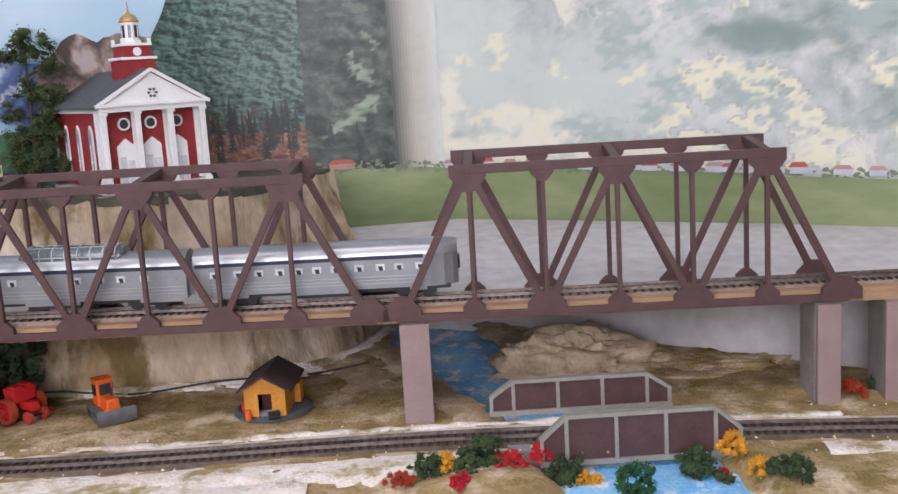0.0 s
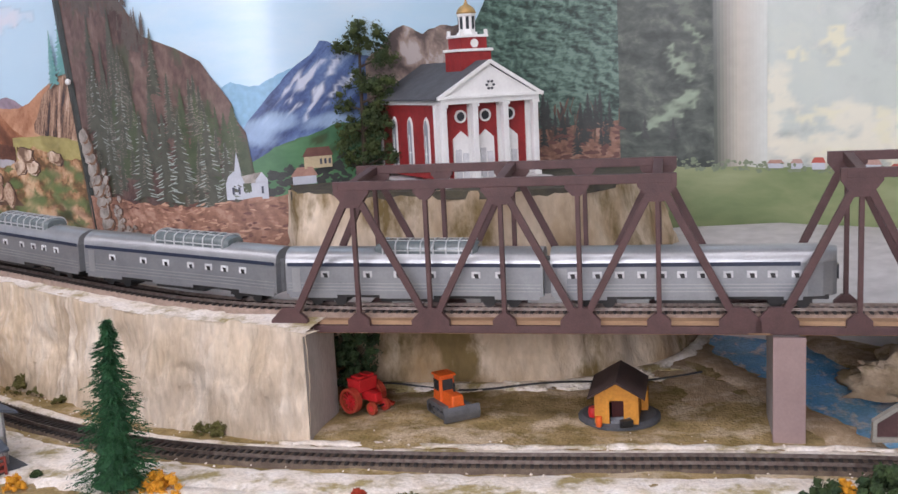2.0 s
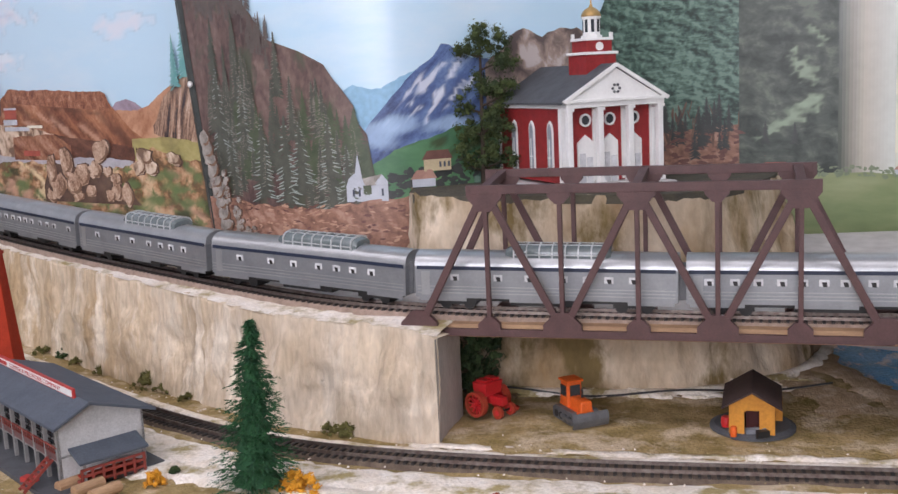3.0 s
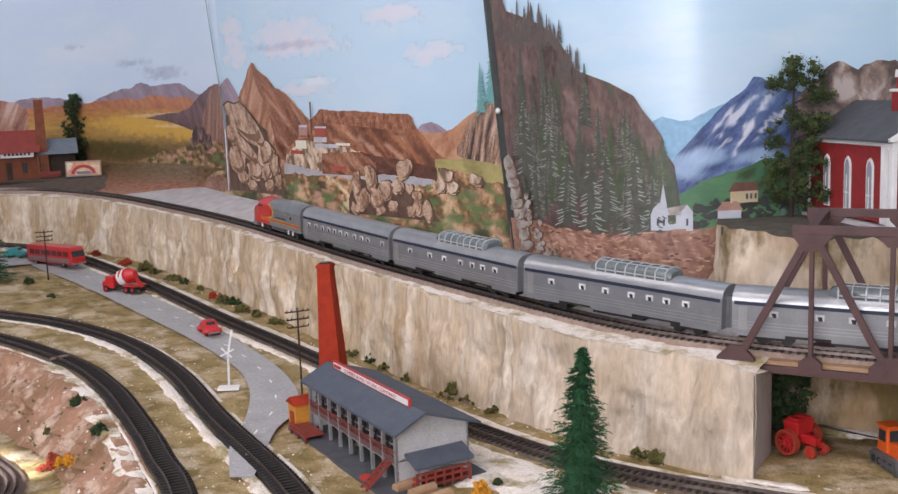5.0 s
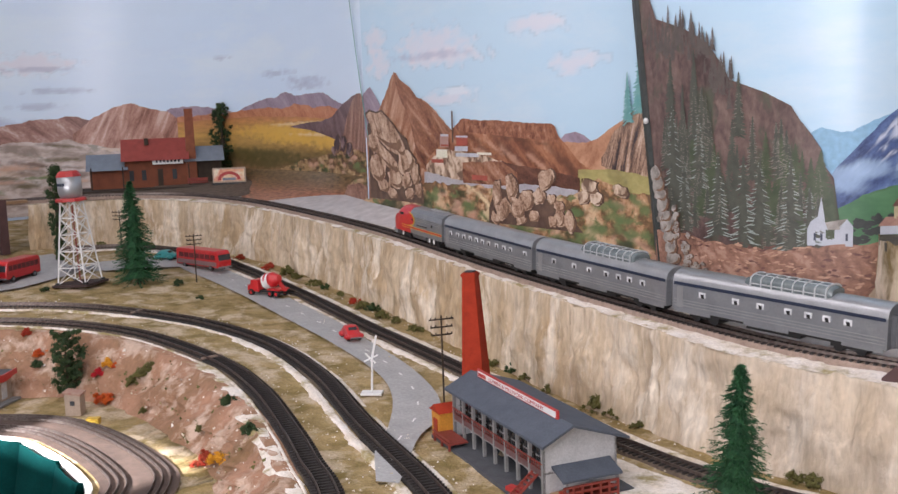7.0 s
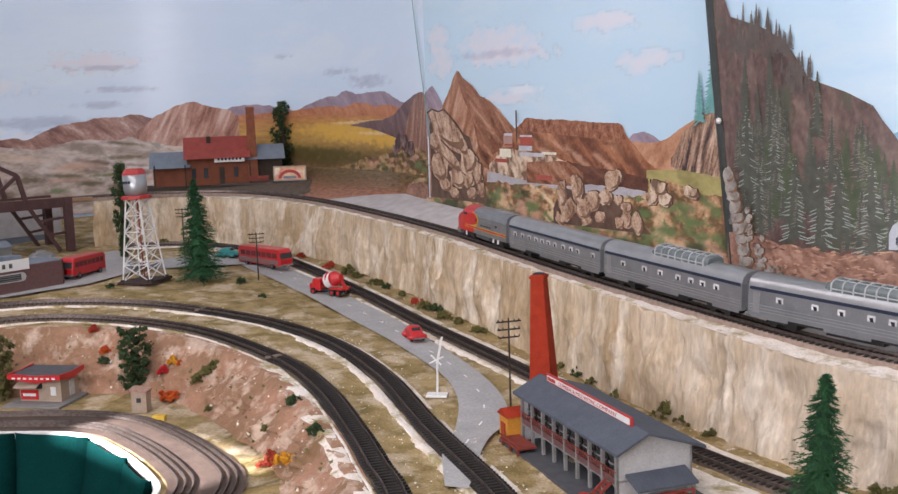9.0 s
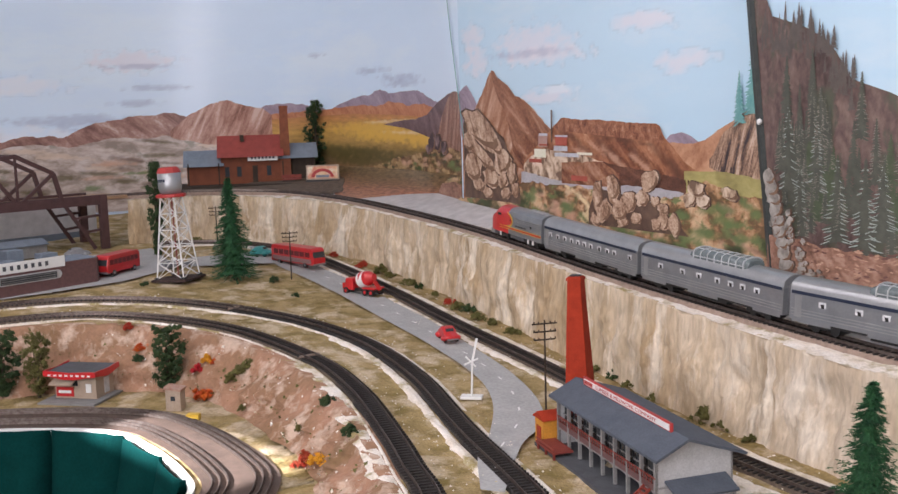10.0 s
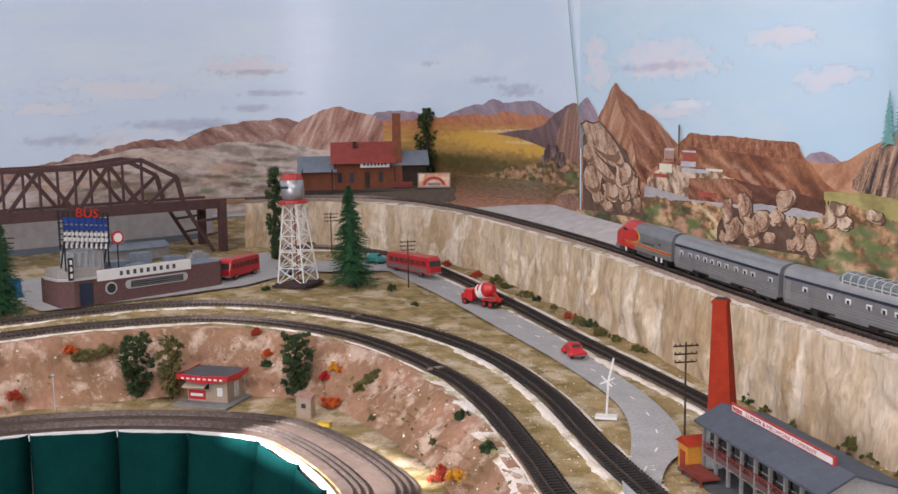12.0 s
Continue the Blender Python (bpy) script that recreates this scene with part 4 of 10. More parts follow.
def strokes(name, count, place, w, h, layer, material, slant=0.0, label=""):
    """Many small printed brush strokes, joined in one part; place() gives each one's u and z."""
    g = Geo()
    for _ in range(count):
        u, z = place()
        a, b = w * rnd(0.4, 1.5), h * rnd(0.4, 1.5)
        t = slant + rnd(-0.35, 0.35)
        lay = layer + rnd(0, 0.0003)
        ring = [(-a, rnd(-0.3, 0.3) * b), (-a * rnd(0.2, 0.7), b * rnd(0.5, 1)), (a * rnd(0.2, 0.7), b * rnd(0.5, 1)), (a, rnd(-0.3, 0.3) * b), (a * rnd(0.1, 0.6), -b * rnd(0.5, 1)), (-a * rnd(0.1, 0.6), -b * rnd(0.5, 1))]
        g.add([bd(u + x * math.cos(t) - y * math.sin(t), z + x * math.sin(t) + y * math.cos(t), lay) for x, y in ring], [tuple(range(6))])
    return tagged(part(name, g, material, backdrop, label), kind="stuff")


def between(u0, u1, low, high):
    """A random place on the print between two heights, each a number or a line of (u, z)."""
    def level(e, u):
        if not isinstance(e, (list, tuple)):
            return e
        for (ua, za), (ub, zb) in zip(e, e[1:]):
            if ua <= u <= ub:
                return za + (zb - za) * (u - ua) / max(1e-6, ub - ua)
        return e[0][1] if u < e[0][0] else e[-1][1]

    def pick():
        u = rnd(u0, u1)
        lo, hi = level(low, u), level(high, u)
        return u, lo + (hi - lo) * random.random()
    return pick


P_PALE = print_relief("printed_pale_hills", [(0.3, 0.24, 0.2), (0.42, 0.34, 0.29), (0.54, 0.45, 0.4), (0.64, 0.57, 0.53)], 12, 2.4, 4.0, patch=(0.33, 0.3, 0.25), patch_scale=16, patch_cut=0.6)
P_SCRUB = print_relief("printed_scrub", [(0.13, 0.08, 0.042), (0.26, 0.16, 0.08), (0.38, 0.25, 0.12), (0.47, 0.33, 0.17)], 22, 1.8, 4.5, 0.5, patch=(0.1, 0.095, 0.05), patch_scale=40, patch_cut=0.56)
P_BRUSH = print_relief("printed_green_brush", [(0.17, 0.1, 0.05), (0.37, 0.2, 0.1), (0.52, 0.31, 0.17), (0.62, 0.43, 0.26)], 18, 1.5, 5.5, 0.4, patch=(0.18, 0.21, 0.085), patch_scale=30, patch_cut=0.54)
P_FADED = paint("printed_faded_roof", (0.45, 0.3, 0.25), (0.4, 0.24, 0.2), 40)
P_CRAG = print_relief("printed_grey_crag", [(0.1, 0.075, 0.07), (0.2, 0.15, 0.13), (0.32, 0.24, 0.2), (0.48, 0.42, 0.4)], 18, 0.8, 6.0)
P_DARK = print_relief("printed_dark_butte", [(0.08, 0.055, 0.06), (0.17, 0.12, 0.125), (0.27, 0.19, 0.18), (0.36, 0.26, 0.23)], 20, 0.6, 6.0)
P_BLUE = paint("printed_blue_range", (0.2, 0.4, 0.58), (0.27, 0.48, 0.65), 12)
P_FOREST = print_relief("printed_forest_slope", [(0.065, 0.042, 0.038), (0.115, 0.074, 0.066), (0.16, 0.107, 0.093), (0.22, 0.155, 0.13)], 60, 0.6, 2.6, 0.5, patch=(0.085, 0.09, 0.062), patch_scale=16, patch_cut=0.52)
P_RIDGE = paint("printed_ridge_fir", (0.1, 0.085, 0.076), (0.135, 0.112, 0.1), 60)
P_FIR = paint("printed_fir", (0.068, 0.074, 0.058), (0.105, 0.108, 0.085), 60)
P_FIRP = paint("printed_frosted_fir", (0.29, 0.34, 0.31), (0.36, 0.4, 0.36), 60)
P_BARK = paint("printed_brown_bark", (0.22, 0.2, 0.17), (0.28, 0.25, 0.21), 60)
P_LIGHT = paint("printed_sunlit_rock", (0.46, 0.27, 0.18), (0.52, 0.33, 0.23), 60)
P_SHADOW = paint("printed_rock_shadow", (0.13, 0.06, 0.05), (0.18, 0.09, 0.07), 60)
P_FIRD = paint("printed_dark_fir", (0.035, 0.042, 0.04), (0.06, 0.065, 0.06), 60)
P_FIRG = paint("printed_green_fir", (0.058, 0.08, 0.045), (0.09, 0.11, 0.062), 60)
P_TEAL = paint("printed_teal_fir", (0.12, 0.33, 0.33), (0.2, 0.42, 0.4), 60)
P_WOODS = print_relief("printed_green_woods", [(0.022, 0.04, 0.032), (0.05, 0.095, 0.075), (0.095, 0.165, 0.13), (0.16, 0.25, 0.2)], 55, 1.8, 3.8, 0.4)
P_SHADE = print_relief("printed_dusky_woods", [(0.025, 0.034, 0.029), (0.05, 0.064, 0.053), (0.08, 0.098, 0.08), (0.14, 0.165, 0.13)], 24, 1.5, 3.6, 0.5)
P_RED = print_relief("printed_red_earth", [(0.16, 0.085, 0.06), (0.25, 0.13, 0.09), (0.33, 0.18, 0.125), (0.42, 0.26, 0.19)], 60, 1.2, 2.6, 0.4)
# tones lightened to hold the glare that lies on this glossy sheet
P_GLAREHILL = print_relief("printed_glare_hillside", [(0.36, 0.41, 0.38), (0.46, 0.5, 0.475), (0.54, 0.575, 0.545), (0.63, 0.65, 0.615)], 18, 0.9, 3.0, 0.5, 0.25, patch=(0.72, 0.71, 0.6), patch_scale=12, patch_cut=0.56)
P_CLEAR = paint("printed_pale_clearing", (0.74, 0.73, 0.58), (0.68, 0.68, 0.55), 20, vary=0.15)
P_MEAD = print_relief("printed_meadow", [(0.12, 0.165, 0.07), (0.18, 0.235, 0.1), (0.25, 0.29, 0.14), (0.33, 0.36, 0.2)], 7, 3.0, 2.0, 0.6)
P_GRASS = print_relief("printed_bright_grass", [(0.04, 0.11, 0.06), (0.075, 0.19, 0.09), (0.12, 0.26, 0.13)], 14, 1.2, 2.0)
P_STONE = print_relief("printed_tan_stone", [(0.2, 0.125, 0.085), (0.4, 0.28, 0.19), (0.56, 0.42, 0.3), (0.68, 0.55, 0.42)], 26, 0.7, 5.5, 0.35)
P_GREYST = print_relief("printed_grey_stone", [(0.11, 0.1, 0.085), (0.22, 0.2, 0.175), (0.33, 0.3, 0.265), (0.43, 0.4, 0.36)], 40, 1.0, 2.4, 0.3)
P_FLANK = paint("printed_stone_side", (0.25, 0.15, 0.095), (0.18, 0.1, 0.065), 40)
P_EDGE = paint("printed_stone_shadow", (0.16, 0.1, 0.07), (0.1, 0.06, 0.045), 40)
P_WHITE = paint("printed_white_wall", (0.55, 0.57, 0.6), (0.42, 0.44, 0.48), 40)
P_ROOF = paint("printed_red_roof", (0.45, 0.1, 0.07), (0.36, 0.09, 0.06), 40)
P_YELLOW = print_relief("printed_yellow_field", [(0.3, 0.26, 0.1), (0.4, 0.35, 0.13), (0.5, 0.43, 0.18)], 14, 2.0, 3.0)


def gully(name, stops, slant, scale=9.0, draw=0.22, fine=0.3, rough=0.45, lo=0.36, hi=0.64):
    """Printed slope: tones in folds that run downhill along the slant (radians from upright)."""
    m = bpy.data.materials.new(name)
    m.use_nodes = True
    n, link = m.node_tree.nodes, m.node_tree.links
    p = n["Principled BSDF"]
    p.inputs["Roughness"].default_value = rough
    tc, mp = n.new("ShaderNodeTexCoord"), n.new("ShaderNodeMapping")
    mp.vector_type = "TEXTURE"
    mp.inputs["Rotation"].default_value = (0, 0, slant)
    mp.inputs["Scale"].default_value = (1, 1 / draw, 1)
    link.new(tc.outputs["UV"], mp.inputs[0])
    tex = []
    for sc, det, at in ((scale * 4, 9, mp.outputs[0]), (scale * 16, 6, tc.outputs["UV"])):
        t = n.new("ShaderNodeTexNoise")
        t.inputs["Scale"].default_value, t.inputs["Detail"].default_value, t.inputs["Distortion"].default_value = sc, det, 0.5
        t.inputs["Roughness"].default_value = 0.62
        link.new(at, t.inputs["Vector"])
        tex.append(t.outputs[0])
    mx = n.new("ShaderNodeMix")
    mx.inputs[0].default_value = fine
    link.new(tex[0], mx.inputs[2])
    link.new(tex[1], mx.inputs[3])
    ramp = n.new("ShaderNodeValToRGB")
    e = ramp.color_ramp.elements
    while len(e) < len(stops):
        e.new(0.5)
    for k, c in enumerate(stops):
        e[k].position, e[k].color = lo + (hi - lo) * k / (len(stops) - 1), (*c, 1)
    link.new(mx.outputs[0], ramp.inputs[0])
    link.new(ramp.outputs[0], p.inputs["Base Color"])
    return take_tint(m)


def bands(name, levels, wobble=0.02, scale=9.0, grain=0.25, rough=0.45):
    """Printed ground whose colour changes with height; levels are (height, colour) from the bottom up."""
    m = bpy.data.materials.new(name)
    m.use_nodes = True
    n, link = m.node_tree.nodes, m.node_tree.links
    p = n["Principled BSDF"]
    p.inputs["Roughness"].default_value = rough
    tc, sep = n.new("ShaderNodeTexCoord"), n.new("ShaderNodeSeparateXYZ")
    link.new(tc.outputs["UV"], sep.inputs[0])
    mp = n.new("ShaderNodeMapping")
    mp.inputs["Scale"].default_value = (0.5, 2.0, 1)
    link.new(tc.outputs["UV"], mp.inputs[0])
    wob, fine = n.new("ShaderNodeTexNoise"), n.new("ShaderNodeTexNoise")
    for t, sc in ((wob, scale), (fine, scale * 9)):
        t.inputs["Scale"].default_value, t.inputs["Detail"].default_value = sc, 6
        link.new(mp.outputs[0], t.inputs["Vector"])
    add = n.new("ShaderNodeMath")
    add.operation = "MULTIPLY_ADD"
    link.new(wob.outputs[0], add.inputs[0])
    add.inputs[1].default_value = wobble * 2
    link.new(sep.outputs[1], add.inputs[2])
    rng = n.new("ShaderNodeMapRange")
    z0, z1 = levels[0][0], levels[-1][0]
    rng.inputs[1].default_value, rng.inputs[2].default_value = z0 + wobble, z1 + wobble
    link.new(add.outputs[0], rng.inputs[0])
    ramp = n.new("ShaderNodeValToRGB")
    e = ramp.color_ramp.elements
    while len(e) < len(levels):
        e.new(0.5)
    for k, (z, c) in enumerate(levels):
        e[k].position, e[k].color = (z - z0) / (z1 - z0), (*c, 1)
    link.new(rng.outputs[0], ramp.inputs[0])
    hsv, val = n.new("ShaderNodeHueSaturation"), n.new("ShaderNodeMapRange")
    val.inputs[1].default_value, val.inputs[2].default_value = 0.3, 0.7
    val.inputs[3].default_value, val.inputs[4].default_value = 1 - grain, 1 + grain
    link.new(fine.outputs[0], val.inputs[0])
    link.new(val.outputs[0], hsv.inputs["Value"])
    link.new(ramp.outputs[0], hsv.inputs["Color"])
    link.new(hsv.outputs[0], p.inputs["Base Color"])
    return take_tint(m)


def soft_print(colour, strength=0.8, ragged=0.7, grain=60.0):
    """A kind of soft printed patch: its ink, how dense it is, and how broken its rim."""
    return colour, strength, ragged, grain


def wash(target, u, z, w, h, ink, tilt=0.0):
    """Blend one soft patch into the print of a sheet, w and h being its half sizes."""
    places, tint = TINTS[target.name]
    colour, strength, ragged, grain = ink
    reach, c, s = max(w, h) * 1.3, math.cos(tilt), math.sin(tilt)
    for k, (pu, pz) in enumerate(places):
        du, dz = pu - u, pz - z
        if abs(du) > reach or abs(dz) > reach:
            continue
        r = math.hypot((du * c + dz * s) / w, (-du * s + dz * c) / h)
        if r > 1.4:
            continue
        f = 1.0 - r + ragged * noise.fractal(Vector((pu * grain, pz * grain * 1.6, w * 90)), 0.8, 2.1, 4) * 0.6
        f = max(0.0, min(1.0, f * 1.8)) * strength
        if f <= 0.002:
            continue
        old = tint[k]
        total = f + old[3] * (1 - f)
        tint[k] = tuple((colour[q] * f + old[q] * old[3] * (1 - f)) / total for q in range(3)) + (total,)


def flush_tints():
    """Write the blended patches onto their sheets."""
    for name, (places, tint) in TINTS.items():
        if any(t[3] for t in tint):
            lay = bpy.data.objects[name].data.attributes.new("tint", "FLOAT_COLOR", "POINT")
            lay.data.foreach_set("color", [x for t in tint for x in t])
            ink = bpy.data.objects[name].data.attributes.new("ink", "FLOAT", "POINT")
            ink.data.foreach_set("value", [t[3] for t in tint])


S_PINK = soft_print((0.8, 0.73, 0.78), 0.55, 1.0, 40)
S_GREY = soft_print((0.36, 0.4, 0.54), 0.5, 1.0, 40)
S_PALE = soft_print((0.82, 0.83, 0.88), 0.6, 0.9, 30)
S_YELLOW = soft_print((0.72, 0.44, 0.08), 0.85)
S_CREAM = soft_print((0.74, 0.58, 0.34), 0.8)
S_OLIVE = soft_print((0.1, 0.08, 0.025), 0.75)
S_BROWN = soft_print((0.1, 0.042, 0.025), 0.55)
S_ROSE = soft_print((0.6, 0.36, 0.25), 0.6)
S_GREEN = soft_print((0.14, 0.2, 0.075), 0.85)
S_DKGREEN = soft_print((0.045, 0.06, 0.025), 0.85)
S_STONE = soft_print((0.66, 0.52, 0.4), 0.7)

# western panel: ranges, pale hills, orange plain
L1 = 0.0008
for u, z, w, h, m in ((1.548, 0.334, 0.12, 0.012, S_GREY), (1.616, 0.39, 0.05, 0.007, S_GREY), (1.69, 0.429, 0.08, 0.006, S_GREY), (1.461, 0.352, 0.16, 0.01, S_GREY), (1.612, 0.494, 0.1, 0.022, S_PINK), (1.63, 0.482, 0.1, 0.006, S_GREY), (2.49, 0.424, 0.085, 0.007, S_GREY), (2.5, 0.411, 0.08, 0.006, S_GREY), (1.181, 0.318, 0.1, 0.01, S_GREY), (1.13, 0.393, 0.1, 0.012, S_PALE), (2.13, 0.493, 0.03, 0.005, S_GREY), (1.3, 0.44, 0.16, 0.02, S_PALE), (1.35, 0.3, 0.2, 0.03, S_PALE), (2.35, 0.445, 0.06, 0.006, S_GREY)):
    wash(SKY_W, u, z, w * 1.2, h * 1.4, m)
P_FARHILL = gully("printed_umber_range", [(0.15, 0.07, 0.06), (0.27, 0.14, 0.115), (0.4, 0.23, 0.185), (0.6, 0.46, 0.4)], 0.9, 8, 0.3, 0.2)
P_FARHILL2 = gully("printed_rose_range", [(0.2, 0.085, 0.06), (0.38, 0.19, 0.14), (0.52, 0.31, 0.24), (0.66, 0.49, 0.42)], -0.5, 12, 0.18, 0.2)
P_FOOTHILL = gully("printed_red_foothills", [(0.36, 0.13, 0.065), (0.5, 0.2, 0.1), (0.6, 0.3, 0.16)], 0.8, 10, 0.4)
P_LILAC = gully("printed_lilac_range", [(0.24, 0.18, 0.22), (0.33, 0.26, 0.32), (0.43, 0.35, 0.4)], 0.8, 10, 0.3)
P_VALLEY = bands("printed_desert_floor", [(0.15, (0.3, 0.13, 0.07)), (0.2, (0.34, 0.17, 0.09)), (0.235, (0.22, 0.14, 0.065)), (0.262, (0.2, 0.14, 0.05)), (0.285, (0.46, 0.28, 0.08)), (0.31, (0.56, 0.33, 0.085)), (0.335, (0.52, 0.25, 0.08)), (0.352, (0.47, 0.2, 0.085))], 0.012, 7, 0.2)
P_BUTTE = gully("printed_violet_butte", [(0.1, 0.06, 0.065), (0.17, 0.11, 0.115), (0.25, 0.17, 0.165)], 0.7, 9, 0.3)
P_BUTTE2 = gully("printed_lit_butte", [(0.14, 0.08, 0.07), (0.28, 0.15, 0.11), (0.45, 0.29, 0.22)], -0.25, 16, 0.14)
motif("range", [(0.4, 0.25), (1.01, 0.25), (1.21, 0.285), (1.29, 0.303), (1.352, 0.32), (1.438, 0.311), (1.523, 0.343), (1.62, 0.355), (1.693, 0.367), (1.75, 0.356), (1.8, 0.36)], 0.2, 2 * L1, P_FARHILL, 0.006, 22, "printed brown desert range")
motif("range", [(1.7, 0.32), (1.75, 0.355), (1.81, 0.384), (1.849, 0.395), (1.904, 0.38), (1.953, 0.367), (1.99, 0.34), (2.02, 0.315), (2.07, 0.285)], 0.2, 2.3 * L1, P_FARHILL2, 0.004, 30, "printed rose-brown peak")
motif("range", [(1.95, 0.37), (2.006, 0.38), (2.078, 0.375), (2.154, 0.362), (2.176, 0.361), (2.272, 0.386), (2.35, 0.392), (2.392, 0.402), (2.44, 0.393), (2.511, 0.395), (2.58, 0.39), (2.65, 0.372), (2.79, 0.35)], 0.3, 2 * L1, P_LILAC, 0.004, 30)
motif("foothills", [(1.98, 0.352), (2.1, 0.358), (2.22, 0.362), (2.3, 0.37), (2.37, 0.366), (2.43, 0.372), (2.52, 0.364), (2.6, 0.366), (2.68, 0.35)], 0.33, 2.5 * L1, P_FOOTHILL, 0.004, 24)
plain = motif("plain", [(1.98, 0.34), (2.21, 0.348), (2.41, 0.346), (2.58, 0.338), (2.79, 0.33)], 0.15, 3 * L1, P_VALLEY, 0.002, label="printed orange and olive desert floor")
for u, z, w, h, m in ((2.35, 0.314, 0.2, 0.022, S_YELLOW), (2.45, 0.298, 0.22, 0.018, S_YELLOW), (2.62, 0.29, 0.14, 0.02, S_YELLOW), (2.4, 0.328, 0.1, 0.004, S_CREAM), (2.5, 0.332, 0.12, 0.003, S_CREAM), (2.52, 0.305, 0.12, 0.004, S_CREAM), (2.18, 0.26, 0.14, 0.02, S_OLIVE), (2.32, 0.258, 0.14, 0.018, S_OLIVE), (2.28, 0.24, 0.14, 0.016, S_OLIVE), (2.45, 0.245, 0.12, 0.012, S_OLIVE)):
    wash(plain, u, z, w, h, m)
pale = motif("pale_hills", [(0.3, 0.2), (1.01, 0.23), (1.14, 0.262), (1.29, 0.287), (1.37, 0.297), (1.45, 0.288), (1.562, 0.306), (1.703, 0.301), (1.774, 0.284), (1.9, 0.262), (2.02, 0.255), (2.1, 0.24)], 0.12, 4 * L1, P_PALE, 0.005, 14)
for k in range(46):
    u = rnd(1.0, 1.95)
    top_z = 0.23 + 0.07 * min(1.0, (u - 0.95) / 0.5) - max(0, u - 1.7) * 0.2
    wash(pale, u, rnd(0.205, top_z), rnd(0.03, 0.08), rnd(0.004, 0.009), random.choice((S_ROSE, S_BROWN, S_STONE, S_STONE, S_OLIVE)), rnd(-0.15, 0.1))
for k in range(16):
    wash(pale, rnd(1.2, 1.95), rnd(0.17, 0.225), rnd(0.03, 0.07), rnd(0.005, 0.01), random.choice((S_GREEN, S_BROWN, S_OLIVE)))
motif("butte", [(2.41, 0.324), (2.45, 0.33), (2.55, 0.334), (2.62, 0.343), (2.66, 0.36), (2.7, 0.374), (2.737, 0.384), (2.778, 0.386), (2.79, 0.38)], 0.31, 4 * L1, P_BUTTE, 0.003, bottom=[(2.41, 0.322), (2.5, 0.315), (2.6, 0.3), (2.79, 0.27)])
motif("butte_face", [(2.675, 0.3), (2.7, 0.34), (2.73, 0.372), (2.752, 0.386), (2.778, 0.386), (2.79, 0.378)], 0.26, 4.3 * L1, P_BUTTE2, 0.003, 40)
scrub = motif("scrub", [(2.34, 0.225), (2.475, 0.25), (2.59, 0.268), (2.743, 0.276), (2.79, 0.272)], 0.12, 5 * L1, P_SCRUB, 0.005)
motif("red_ground", [(2.0, 0.205), (2.3, 0.2), (2.5, 0.2), (2.79, 0.21)], 0.12, 6 * L1, P_RED, 0.004)
printed_stones("crag", [(2.65, 0.285, 0.02, 0.018, 0.2), (2.685, 0.284, 0.016, 0.02, 0), (2.715, 0.276, 0.018, 0.014, 0), (2.63, 0.272, 0.016, 0.01, 0)], 6.5 * L1, P_DARK, P_EDGE)
for k in range(60):
    u = rnd(2.4, 2.79)
    wash(scrub, u, rnd(0.205, 0.262), rnd(0.01, 0.03), rnd(0.004, 0.007), random.choice((S_BROWN, S_DKGREEN, S_GREEN, S_ROSE, S_OLIVE)))
# edge of the western sheet
part("sheet_edge", Geo().sheet([[bd(2.792 + 0.004 * math.sin(z * 9) - (z - 0.38) * 0.2 - k * 0.004, z, 0.0065) for z in [0.14 + 0.03 * i for i in range(29)]] for k in (0, 1)]), P_TEAL, backdrop)

# desert panel: spire, mesa, boulders
B2 = 0.003
for u, z, w, h, m in ((3.05, 0.46, 0.11, 0.024, S_PINK), (3.09, 0.436, 0.12, 0.012, S_PINK), (3.06, 0.442, 0.13, 0.006, S_GREY), (2.856, 0.44, 0.045, 0.022, S_PINK), (2.84, 0.485, 0.04, 0.018, S_PINK), (3.09, 0.367, 0.08, 0.008, S_PINK), (3.44, 0.408, 0.05, 0.012, S_PINK), (3.35, 0.47, 0.06, 0.012, S_PINK), (3.13, 0.38, 0.05, 0.006, S_PALE)):
    wash(SKY_M, u, z, w * 1.2, h * 1.4, m)
P_SPIRE = gully("printed_lit_spire", [(0.24, 0.095, 0.05), (0.38, 0.18, 0.1), (0.5, 0.29, 0.19), (0.62, 0.42, 0.31)], -0.5, 13, 0.16, 0.2)
P_SPIRED = gully("printed_spire_shade", [(0.1, 0.036, 0.022), (0.2, 0.078, 0.042), (0.32, 0.145, 0.08), (0.46, 0.26, 0.17)], 0.95, 12, 0.2, 0.25)
P_MESA = gully("printed_mesa_slope", [(0.13, 0.045, 0.026), (0.26, 0.1, 0.05), (0.38, 0.165, 0.085), (0.54, 0.3, 0.18)], 0.85, 8, 0.2, 0.25, lo=0.38, hi=0.62)
P_CAP = gully("printed_mesa_rim", [(0.09, 0.03, 0.018), (0.22, 0.08, 0.042), (0.36, 0.16, 0.09), (0.5, 0.29, 0.19)], 0.06, 30, 0.6, 0.4)
P_SANDHILL = gully("printed_sand_hill", [(0.34, 0.15, 0.08), (0.5, 0.26, 0.15), (0.62, 0.38, 0.24)], -0.7, 8, 0.3)
